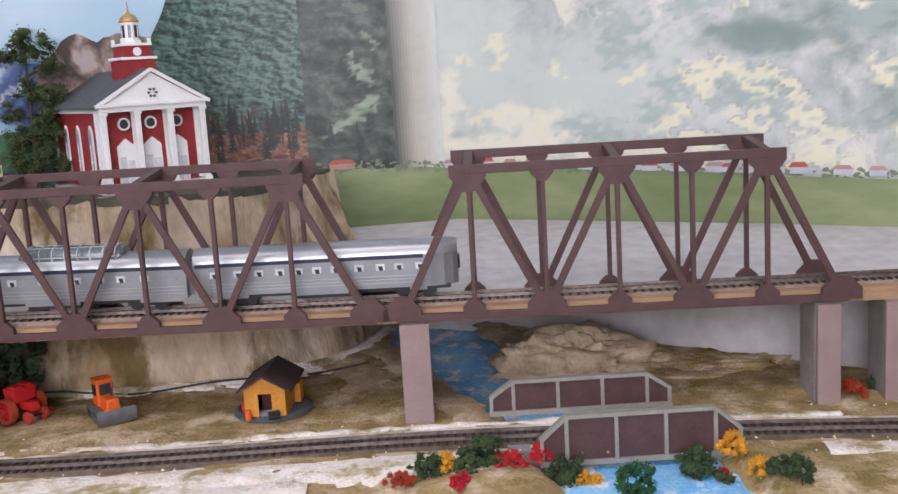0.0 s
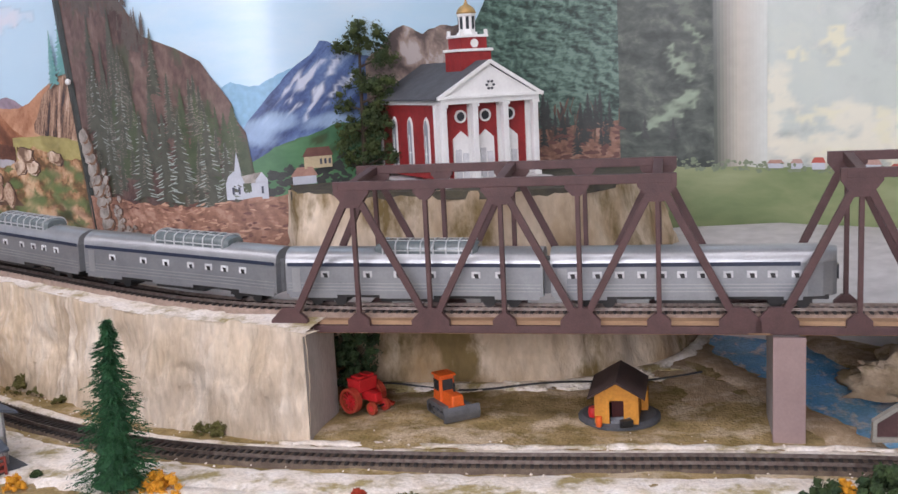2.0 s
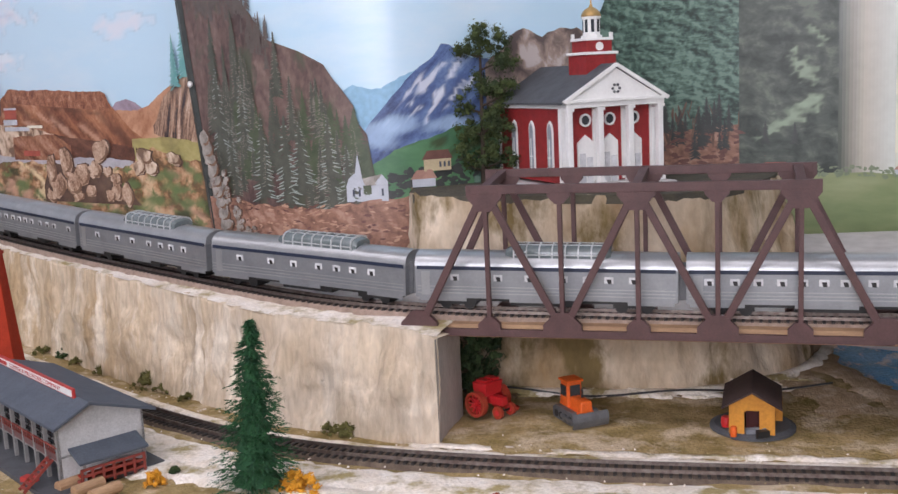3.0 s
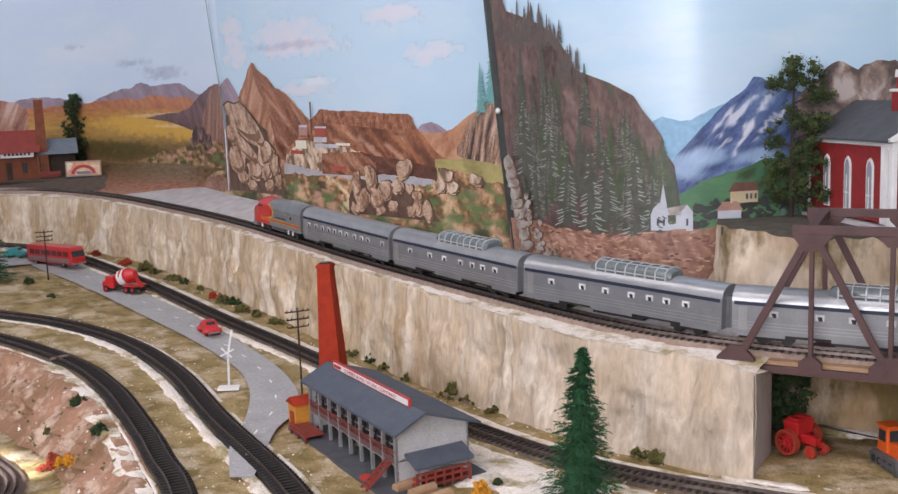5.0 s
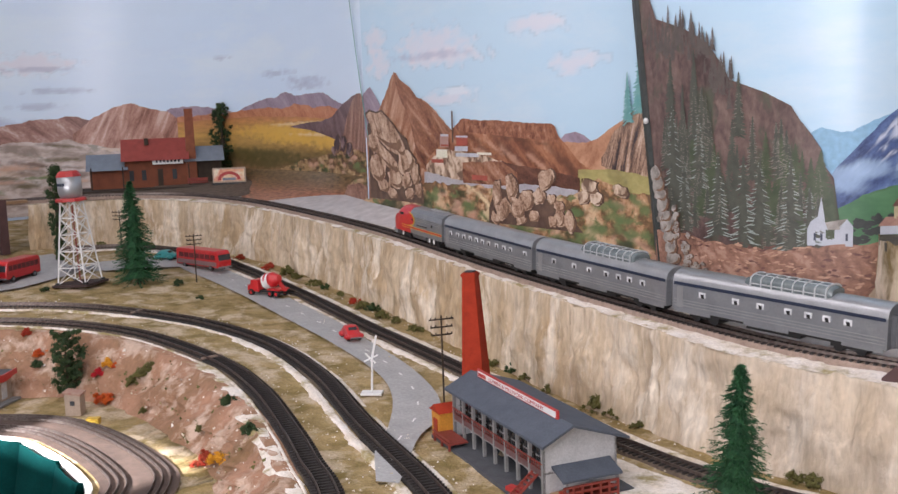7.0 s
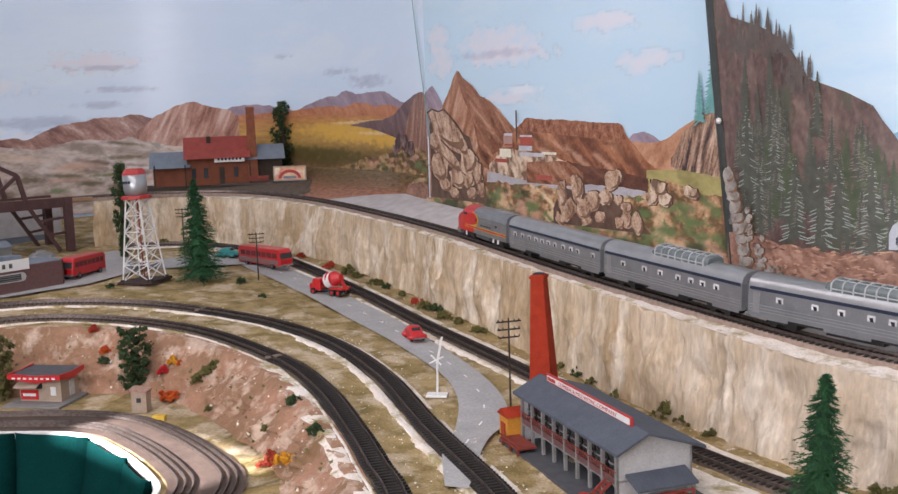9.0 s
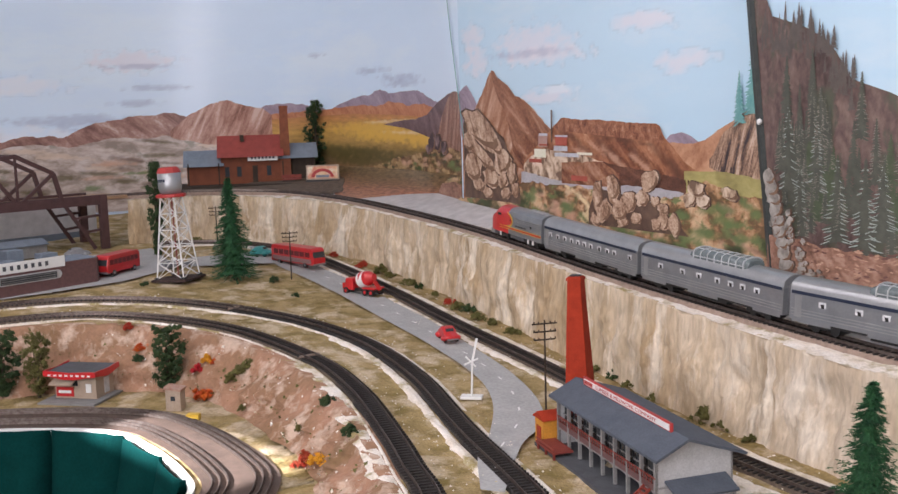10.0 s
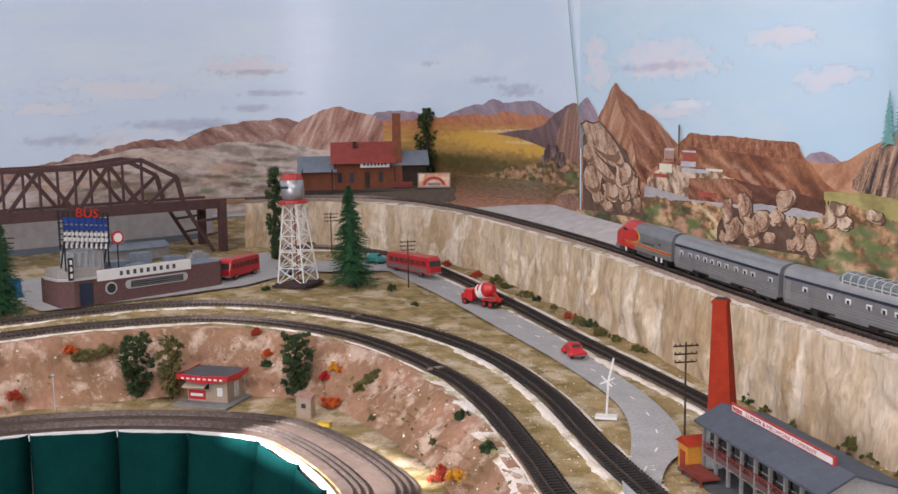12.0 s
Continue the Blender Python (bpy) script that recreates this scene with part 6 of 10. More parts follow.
# eastern panel: dusky woods by the fold, hillside with painted glare, village and meadow
strokes("printed_floor_tufts", 120, between(4.1, 4.36, 0.18, 0.24), 0.006, 0.0025, B3 + 6.5 * L1, P_SHADOW)
dusk = motif("dusky_woods", [(4.33, 0.5), (4.464, 0.5)], 0.17, B3 + 6.8 * L1, P_SHADE, 0.0)
# strips graded dark to pale: the fold's glare painted into the print
for k in range(16):
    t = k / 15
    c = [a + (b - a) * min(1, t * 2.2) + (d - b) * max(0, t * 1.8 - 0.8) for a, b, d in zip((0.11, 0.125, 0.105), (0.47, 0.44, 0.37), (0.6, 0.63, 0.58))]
    motif("fold_glare", [(4.446 + 0.004 * k, 0.6), (4.4502 + 0.004 * k, 0.6)], 0.17, B3 + 6.95 * L1, paint("fold_glare_print", c, [v * 1.05 for v in c], 6, rough=0.25, vary=0.1), 0.0)
glare_hill = motif("glare_hillside", [(4.45, 0.6), (5.76, 0.6)], 0.14, B3 + 5 * L1, P_GLAREHILL, 0.0, label="printed wooded hillside with clearings, paled by painted-in glare")
S_CLEAR = soft_print((0.74, 0.73, 0.55), 0.85, 2.2, 90)
S_HTREE = soft_print((0.36, 0.45, 0.41), 0.7, 1.8, 60)
S_DEEP = soft_print((0.2, 0.28, 0.26), 0.8, 1.0, 22)
S_PALE = soft_print((0.56, 0.62, 0.56), 0.8, 0.8, 30)
S_GLARE = soft_print((0.8, 0.77, 0.62), 0.75, 1.2, 40)
S_GLADE = soft_print((0.3, 0.38, 0.27), 0.8, 2.0, 80)
for u, z, w, h in ((4.395, 0.255, 0.03, 0.012), (4.418, 0.27, 0.014, 0.014), (4.405, 0.31, 0.012, 0.02), (4.42, 0.35, 0.008, 0.014), (4.37, 0.24, 0.02, 0.008)):
    wash(dusk, u, z, w, h, S_GLADE, 0.5)
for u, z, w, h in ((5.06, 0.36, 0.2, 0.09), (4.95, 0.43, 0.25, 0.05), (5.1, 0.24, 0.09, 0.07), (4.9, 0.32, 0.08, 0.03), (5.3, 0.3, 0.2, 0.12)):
    wash(glare_hill, u, z, w, h, S_DEEP)
# pale and cream patches put the sheet's sheen into the print's left part
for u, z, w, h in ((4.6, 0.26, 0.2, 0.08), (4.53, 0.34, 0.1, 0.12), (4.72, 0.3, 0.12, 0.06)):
    wash(glare_hill, u, z, w, h, S_PALE)
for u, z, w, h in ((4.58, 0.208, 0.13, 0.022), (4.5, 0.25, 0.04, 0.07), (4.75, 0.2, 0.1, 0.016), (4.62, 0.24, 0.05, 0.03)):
    wash(glare_hill, u, z, w, h, S_GLARE)
for k in range(34):
    u = 4.66 + 0.62 * random.random() ** 0.8
    wash(glare_hill, u, rnd(0.195, 0.42), rnd(0.02, 0.05), rnd(0.01, 0.022), S_HTREE, rnd(-0.5, 0.3))
for u, z, w, h, tilt in ((4.593, 0.323, 0.022, 0.018, 0.4), (4.545, 0.315, 0.016, 0.008, 0.2), (4.66, 0.298, 0.02, 0.01, 0), (4.757, 0.287, 0.022, 0.01, 0.3), (4.842, 0.276, 0.026, 0.026, -0.6), (4.915, 0.268, 0.04, 0.018, -0.5), (4.875, 0.29, 0.03, 0.008, -0.3), (4.803, 0.238, 0.03, 0.016, 0.7), (4.892, 0.228, 0.028, 0.014, 0.2), (4.945, 0.228, 0.032, 0.02, -0.4), (4.97, 0.205, 0.04, 0.014, -0.2), (5.025, 0.28, 0.024, 0.014, -0.3), (4.86, 0.207, 0.05, 0.012, 0.1), (4.93, 0.192, 0.05, 0.01, 0), (4.566, 0.247, 0.03, 0.012, 0.3), (4.64, 0.225, 0.012, 0.026, 0.5), (4.6, 0.2, 0.07, 0.008, 0), (5.1, 0.22, 0.05, 0.02, -0.3), (5.16, 0.28, 0.04, 0.02, 0.3), (5.0, 0.35, 0.012, 0.008, 0.6), (4.88, 0.36, 0.016, 0.008, 0.5)):
    for _ in range(3):
        wash(glare_hill, u + rnd(-0.6, 0.6) * w, z + rnd(-0.6, 0.6) * h, w * rnd(0.4, 0.75), h * rnd(0.4, 0.8), S_CLEAR, tilt + rnd(-0.4, 0.4))
motif("meadow", [(4.31, 0.187), (4.45, 0.186), (4.6, 0.184), (5.0, 0.168), (5.3, 0.16), (5.76, 0.16)], 0.1, B3 + 7.6 * L1, P_MEAD, 0.002, label="printed green valley meadow")
P_GROVE = paint("printed_village_green", (0.14, 0.18, 0.11), (0.2, 0.24, 0.15), 40)
strokes("printed_village_trees", 420, between(4.34, 5.3, [(4.34, 0.185), (5.3, 0.16)], [(4.34, 0.2), (4.45, 0.194), (4.7, 0.184), (5.3, 0.172)]), 0.0032, 0.0024, B3 + 7.8 * L1, P_GROVE)
for k, u in enumerate((4.373, 4.52, 4.545, 4.57, 4.6, 4.63, 4.66, 4.7, 4.74, 4.775, 4.81, 4.85, 4.866, 4.89, 4.915, 4.94, 4.985, 5.02, 5.05)):
    w, h = (0.017, 0.007) if k == 0 else (rnd(0.006, 0.011), rnd(0.005, 0.008))
    z = 0.187 - max(0, u - 4.4) * 0.026
    lift = 8 + 0.03 * k
    printed_box("printed_house", u - w, u + w, z, z + h, lift, P_PINK if k == 0 else P_CHURCH)
    printed_shape("printed_house_roof", [(u - w * 1.15, z + h), (u + w * 1.15, z + h), (u + w * 0.7, z + h * 1.8), (u - w * 0.7, z + h * 1.8)], lift + 0.01, (P_ROOF, P_PINK, P_FADED)[k % 3])


flush_tints()

# ---- train ----
def at_s(s):
    i = max(0, min(len(UPPER) - 2, int(s / 0.01)))
    return UPPER[i].lerp(UPPER[i + 1], s / 0.01 - i)


HALF, ROOF, SIDE0, SIDE1 = 0.0172, 0.053, 0.0125, 0.04


def shell_ring(half, z0, side, top, n=7):
    """One side of a rounded-roof section, from the sill over the roof to the other sill."""
    pts = [(-half, z0), (-half, side)]
    for k in range(1, n):
        a = math.pi * k / n
        pts.append((-half * math.cos(a), side + (top - side) * math.sin(a) ** 0.75))
    return pts + [(half, side), (half, z0)]


def loft(g, sections):
    """A skin through sections of (x, ring), with closed ends."""
    rows = [[(x, y, z) for y, z in ring] for x, ring in sections]
    g.sheet(rows)
    n = len(rows[0])
    for r in (0, len(rows) - 1):
        g.add(rows[r], [tuple(range(n))])
    return g


def bogie(parent, x):
    t = part("bogie", Geo().box((x, 0, 0.0085), (0.034, 0.02, 0.006)).box((x, -0.0125, 0.0075), (0.036, 0.002, 0.005)).box((x, 0.0125, 0.0075), (0.036, 0.002, 0.005)), M["black"], parent)
    for dx in (-0.011, 0.011):
        part("wheel", Geo().rod((x + dx, -0.011, 0.0055), (x + dx, 0.011, 0.0055), 0.0055, 14), M["black"], t)


def rail_pose(front_s, length):
    a, b = at_s(front_s), at_s(front_s - length)
    c, d = (a + b) / 2, a - b
    slope = math.degrees(math.atan2(uz(a.x) - uz(b.x), d.length))
    return pose(c.x, c.y, (uz(a.x) + uz(b.x)) / 2, 0, -slope, math.degrees(math.atan2(d.y, d.x)))


def side_plate(outline, y, thick=0.0005):
    g = Geo()
    g.prism(outline, pose(0, y - thick / 2, 0), thick)
    return g


def locomotive(m):
    ob = thing("diesel_locomotive", m, "silver streamlined diesel locomotive with a red nose and yellow stripes", "locomotive", "passenger train")
    L = 0.176
    x0, x1 = -L / 2, L / 2
    body = loft(Geo(), [(x, shell_ring(HALF, SIDE0, SIDE1, ROOF)) for x in (x0, x0 + 0.04, x0 + 0.08, 0.02)])
    part("body", body, M["silver"], ob, soft=False)
    nose = loft(Geo(), [(0.0201, shell_ring(HALF, SIDE0, SIDE1, ROOF)), (0.05, shell_ring(HALF, SIDE0, SIDE1, ROOF)), (0.056, shell_ring(HALF, SIDE0, SIDE1, 0.0525)), (0.063, shell_ring(HALF, SIDE0, 0.037, 0.047)), (0.066, shell_ring(HALF * 0.99, SIDE0, 0.033, 0.0425)), (0.074, shell_ring(HALF * 0.96, SIDE0, 0.032, 0.041)), (0.081, shell_ring(HALF * 0.87, SIDE0, 0.029, 0.038)), (0.086, shell_ring(HALF * 0.68, SIDE0, 0.025, 0.0335)), (x1, shell_ring(HALF * 0.4, SIDE0 + 0.001, 0.021, 0.027))])
    part("nose", nose, M["red"], ob, "bright red nose and cab", soft=True)
    for s in (-1, 1):
        y = s * (HALF + 0.0003)
        bonnet = [(0.0215, 0.045), (0.013, 0.041), (0.007, 0.036), (0.006, 0.031), (0.01, 0.0265), (0.018, 0.0245), (0.035, 0.0238), (0.035, 0.0228), (-0.087, 0.0228), (-0.087, 0.0215), (0.03, 0.0215)]
        rim = [(0.0215, 0.0455), (0.011, 0.0422), (0.0052, 0.0367), (0.0042, 0.0312), (0.0088, 0.0255), (0.0175, 0.0233), (0.03, 0.0226), (0.03, 0.0238), (0.0182, 0.0248), (0.0105, 0.0268), (0.0066, 0.0316), (0.0076, 0.0362), (0.0125, 0.041), (0.0215, 0.0442)]
        part("side_stripe", side_plate(rim, y * 1.012), M["yellow"], ob, "yellow warbonnet outline")
        part("side_stripe", side_plate([(0.0215, 0.0445), (0.014, 0.041), (0.0085, 0.036), (0.0075, 0.0315), (0.011, 0.0275), (0.0215, 0.0255)], y * 1.004), M["red"], ob)
        part("side_stripe", side_plate([(-0.087, 0.0205), (0.06, 0.0205), (0.06, 0.0225), (-0.087, 0.0225)], y * 1.006), M["red"], ob)
        for z in (0.0198, 0.0231):
            part("side_stripe", side_plate([(-0.087, z - 0.0003), (0.05, z - 0.0003), (0.05, z + 0.0003), (-0.087, z + 0.0003)], y * 1.009), M["yellow"], ob)
        for x, z in ((-0.055, 0.0315), (0.012, 0.034)):
            part("porthole", Geo().rod((x, y - 0.0004 * s, z), (x, y + 0.0006 * s, z), 0.0019, 12), M["black"], ob)
        for x in (0.053, 0.0465):
            part("cab_window", side_plate([(x - 0.0026, 0.0385), (x + 0.0026, 0.0385), (x + 0.0022, 0.042), (x - 0.0026, 0.042)], y * 1.01), M["glass_dark"], ob)
        for k in range(4):
            part("lettering_bar", side_plate([(-0.004 - 0.009 * k, 0.0265), (-0.011 - 0.009 * k, 0.0265), (-0.011 - 0.009 * k, 0.0283), (-0.004 - 0.009 * k, 0.0283)], y * 1.006, 0.0003), M["black"], ob)
        for z in (0.034, 0.0365, 0.039):
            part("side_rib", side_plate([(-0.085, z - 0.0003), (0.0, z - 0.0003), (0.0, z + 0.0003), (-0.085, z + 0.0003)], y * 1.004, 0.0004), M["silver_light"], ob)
        for x in (-0.06, -0.045, 0.048):
            part("step", Geo().box((x, s * 0.0165, 0.0095), (0.004, 0.001, 0.007)), M["white"], ob)
    for s in (-1, 1):
        part("windshield", Geo().box((0.0612, s * 0.006, 0.0475), (0.001, 0.0085, 0.0042), 0, -28), M["glass_dark"], ob)
    for k in range(4):
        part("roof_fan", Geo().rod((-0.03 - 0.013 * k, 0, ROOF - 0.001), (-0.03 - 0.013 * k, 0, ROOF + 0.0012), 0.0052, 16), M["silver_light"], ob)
    part("headlight", Geo().rod((0.082, 0, 0.034), (0.0845, 0, 0.034), 0.0024, 12), M["white"], ob)
    part("pilot", Geo().box((0.08, 0, 0.0095), (0.012, 0.03, 0.008), top=(1, 1)), M["silver"], ob, bevel=0.001)
    part("fuel_tank", Geo().box((-0.002, 0, 0.0095), (0.045, 0.027, 0.007)), M["grey_metal"], ob, bevel=0.0008)
    part("coupler", Geo().box((0.0915, 0, 0.01), (0.009, 0.003, 0.003)), M["black"], ob)
    bogie(ob, -0.052)
    bogie(ob, 0.045)
    return ob


def coach(m, kind):
    names = {"coach": ("passenger_coach", "silver passenger coach with a dark window band and pale windows"), "dome": ("dome_car", "silver dome car with a ribbed glass roof bubble"), "tail": ("observation_car", "silver observation car with a rounded tail end")}
    name, label = names[kind]
    ob = thing(name, m, label, "passenger car", "passenger train")
    L = 0.236
    x0, x1 = -L / 2, L / 2
    low = 0.0115
    if kind == "tail":
        secs = [(x0, (0.35, 0.86)), (x0 + 0.004, (0.62, 0.93)), (x0 + 0.012, (0.86, 0.98)), (x0 + 0.024, (1, 1)), (x1, (1, 1))]
    else:
        secs = [(x0, (1, 1)), (x1, (1, 1))]
    body, roof = Geo(), Geo()
    rows = [[(x, -HALF * k, low) for x, (k, t) in secs], [(x, -HALF * k, SIDE1) for x, (k, t) in secs]]
    body.sheet(rows).sheet([[(x, HALF * k, low) for x, (k, t) in secs], [(x, HALF * k, SIDE1) for x, (k, t) in secs]])
    for x, (k, t) in (secs[0], secs[-1]):
        body.add([(x, -HALF * k, low), (x, HALF * k, low), (x, HALF * k, SIDE1), (x, -HALF * k, SIDE1)], [(0, 1, 2, 3)])
    loft(roof, [(x, shell_ring(HALF * k, SIDE1 - 0.0005, SIDE1, SIDE1 + (ROOF - SIDE1) * t)) for x, (k, t) in secs])
    part("body", body, M["silver"], ob)
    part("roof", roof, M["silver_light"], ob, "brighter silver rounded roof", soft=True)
    sill = x0 + (0.03 if kind == "tail" else 0.002)
    for s in (-1, 1):
        y = s * (HALF + 0.0003)
        part("window_band", side_plate([(sill, 0.0375), (x1 - 0.002, 0.0375), (x1 - 0.002, 0.0408), (sill, 0.0408)], y), M["navy"], ob, "dark blue band under the roof")
        for z in (0.016, 0.019, 0.022):
            part("side_flute", side_plate([(sill, z - 0.0004), (x1 - 0.002, z - 0.0004), (x1 - 0.002, z + 0.0004), (sill, z + 0.0004)], y, 0.0006), M["silver_light"], ob)
        places = (0.16, 0.33, 0.45, 0.58, 0.67, 0.75, 0.84) if kind == "dome" else (0.08, 0.17, 0.25, 0.33, 0.4, 0.47, 0.54, 0.63, 0.71, 0.78, 0.86 if kind == "tail" else 0.93)
        for f in places:
            x = x1 - f * L
            part("window", side_plate([(x - 0.004, 0.0278), (x + 0.004, 0.0278), (x + 0.004, 0.0335), (x - 0.004, 0.0335)], y), M["window_white"], ob)
            # black shape for the dark figure in each window
            part("window_figure", side_plate([(x - 0.0025, 0.0275), (x + 0.0008, 0.0275), (x + 0.002, 0.0315), (x - 0.002, 0.0315)], y * 1.012, 0.0003), M["black"], ob)
        part("door", side_plate([(x1 - 0.014, 0.014), (x1 - 0.006, 0.014), (x1 - 0.006, 0.036), (x1 - 0.014, 0.036)], y, 0.0004), M["silver_light"], ob)
        for a, b in ((-0.115 if kind != "tail" else -0.09, -0.075), (-0.02, 0.03), (0.07, 0.115)):
            part("skirt", side_plate([(a, 0.0085), (b, 0.0085), (b, low + 0.0005), (a, low + 0.0005)], y * 0.98), M["silver"], ob)
    part("underframe", Geo().box((0, 0, 0.0105), (L * 0.94, 0.028, 0.004)).box((0.0, 0, 0.0075), (0.06, 0.024, 0.006)), M["black"], ob)
    part("diaphragm", Geo().box((x1 + 0.002, 0, 0.028), (0.004, 0.02, 0.03)), M["grey_metal"], ob, "grey end diaphragm")
    if kind != "tail":
        part("diaphragm", Geo().box((x0 - 0.002, 0, 0.028), (0.004, 0.02, 0.03)), M["grey_metal"], ob, "grey end diaphragm")
    else:
        part("tail_lamp", Geo().box((x0 - 0.0008, 0, 0.03), (0.002, 0.009, 0.012)), M["glass_dark"], ob, "dark rear window")
    if kind == "dome":
        a, b = -0.06, 0.034
        g = Geo()
        loft(g, [(a, shell_ring(0.0115, ROOF - 0.006, ROOF, ROOF + 0.0045)), (a + 0.005, shell_ring(0.0135, ROOF - 0.006, ROOF + 0.001, ROOF + 0.007)), (b - 0.008, shell_ring(0.0135, ROOF - 0.006, ROOF + 0.001, ROOF + 0.007)), (b, shell_ring(0.0115, ROOF - 0.006, ROOF - 0.001, ROOF + 0.003))])
        dome = part("dome_glass", g, M["dome_glass"], ob, "smoky ribbed dome glazing", soft=True)
        for k in range(8):
            x = a + 0.005 + k * (b - a - 0.013) / 7
            ring = shell_ring(0.0138, ROOF - 0.006, ROOF + 0.001, ROOF + 0.0073)
            r = Geo()
            for (ya, za), (yb, zb) in zip(ring, ring[1:]):
                r.beam((x, ya, za), (x, yb, zb), 0.0018 if k in (0, 7) else 0.001, 0.0012, (1, 0, 0))
            part("dome_rib", r, M["dome_rib"], dome)
        for y, z in ((-0.0137, ROOF - 0.0015), (0.0137, ROOF - 0.0015), (-0.0065, ROOF + 0.0064), (0.0065, ROOF + 0.0064)):
            part("dome_rail", Geo().beam((a + 0.005, y, z), (b - 0.008, y, z), 0.001, 0.001), M["dome_rib"], dome)
    bogie(ob, -0.08)
    bogie(ob, 0.08)
    return ob


M["dome_rib"] = mat("bright_dome_frame", (0.52, 0.54, 0.55), (0.45, 0.47, 0.48), 0.4, 0.2, scale=60, bump=0.0)
M["dome_glass"] = mat("smoky_dome_glass", (0.11, 0.135, 0.14), (0.17, 0.2, 0.2), 0.08, scale=40, bump=0.0)
head = min(range(len(UPPER)), key=lambda i: (UPPER[i] - Vector((-1.37, 1.02))).length) * 0.01
locomotive(rail_pose(head, 0.176))
tail = head - 0.184
for kind in ("coach", "dome", "dome", "dome", "tail"):
    coach(rail_pose(tail, 0.236), kind)
    tail -= 0.243


# ---- church on the bluff ----
def church():
    ob = thing("church", pose(-0.35, 0.938, BLUFF_Z + 0.003, 0, 0, 44), "red brick model church with white columns, grey roof and steeple", "church")
    w, d, h, set_back = 0.116, 0.19, 0.088, 0.016
    part("base_slab", Geo().box((0, d / 2 - 0.006, 0.0015), (w + 0.012, d + 0.012, 0.003)), M["grey_board"], ob)
    part("steps", Geo().box((0, -0.006, 0.003), (w * 0.8, 0.012, 0.003)).box((0, -0.003, 0.005), (w * 0.8, 0.007, 0.003)), M["grey_board"], ob)
    part("wall", Geo().box((0, set_back + (d - set_back) / 2, h / 2 + 0.003), (w - 0.006, d - set_back, h - 0.006)), M["red_brick"], ob, "deep red brick walls")
    part("entablature", Geo().box((0, d / 2, h - 0.0015), (w, d, 0.007)), M["white"], ob, bevel=0.0006)
    apex = h + 0.036
    ped = Geo()
    ped.prism([(-w / 2 + 0.002, h + 0.002), (w / 2 - 0.002, h + 0.002), (0, apex - 0.002)], pose(0, 0.001, 0), 0.006)
    part("pediment", ped, M["white"], ob)
    roof = Geo()
    for s in (-1, 1):
        o = [(s * (w / 2 + 0.006), h - 0.0005), (s * (w / 2 + 0.006), h + 0.0015), (0, apex + 0.0025), (0, apex)]
        roof.prism(o, pose(0, 0.0, 0), d + 0.008)
    part("roof", roof, M["roof_grey"], ob, "dark grey gable roof")
    for s in (-1, 1):
        part("rake_board", Geo().beam((s * (w / 2 + 0.004), -0.001, h + 0.001), (0, -0.001, apex + 0.001), 0.003, 0.0035), M["white"], ob)
    part("cornice", Geo().box((0, -0.001, h + 0.002), (w + 0.008, 0.004, 0.003)), M["white"], ob)
    for k in range(6):
        a = math.pi * 2 * k / 6
        part("pediment_ornament", Geo().rod((0.004 * math.cos(a), -0.0005, h + 0.013 + 0.004 * math.sin(a)), (0.004 * math.cos(a), 0.001, h + 0.013 + 0.004 * math.sin(a)), 0.0013, 8), M["roof_grey"], ob)
    for k in range(4):
        x = (-0.5 + k / 3) * (w - 0.008)
        c = part("column", Geo().box((x, 0.004, h / 2 + 0.003), (0.0062, 0.0062, h - 0.006)), M["white"], ob, bevel=0.0006)
        part("capital", Geo().box((x, 0.004, h - 0.0065), (0.0085, 0.0085, 0.003)), M["white"], c)
        part("plinth", Geo().box((x, 0.004, 0.006), (0.0085, 0.0085, 0.004)), M["white"], c)
    for k in range(4):
        part("pilaster", Geo().box(((-0.5 + k / 3) * (w - 0.012), set_back - 0.001, h / 2 + 0.003), (0.0055, 0.0025, h - 0.008)), M["white"], ob)
    for k in range(3):
        x = (-1 + k) * 0.029
        y = set_back - 0.0008
        o = [(-0.0095, 0.003), (0.0095, 0.003), (0.0095, 0.047), (0, 0.055), (-0.0095, 0.047)]
        g = Geo()
        g.prism(o, pose(x, y - 0.0012, 0), 0.002)
        door = part("door", g, M["white"], ob, "white double door with a pointed hood")
        part("door_leaf", Geo().box((x - 0.0042, y - 0.0016, 0.018), (0.0066, 0.0008, 0.036)).box((x + 0.0042, y - 0.0016, 0.018), (0.0066, 0.0008, 0.028)), M["window_white"], door)
        ring = Geo()
        for i in range(16):
            p = [(x + 0.0058 * math.cos(j * math.pi / 8), y - 0.001, 0.07 + 0.0058 * math.sin(j * math.pi / 8)) for j in (i, i + 1)]
            ring.beam(p[0], p[1], 0.0018, 0.0022, (0, 1, 0))
        part("round_window", ring, M["white"], ob, "white ring window over the door")
        part("round_pane", Geo().rod((x, y - 0.0006, 0.07), (x, y + 0.0002, 0.07), 0.0052, 16), M["glass_dark"], ob)
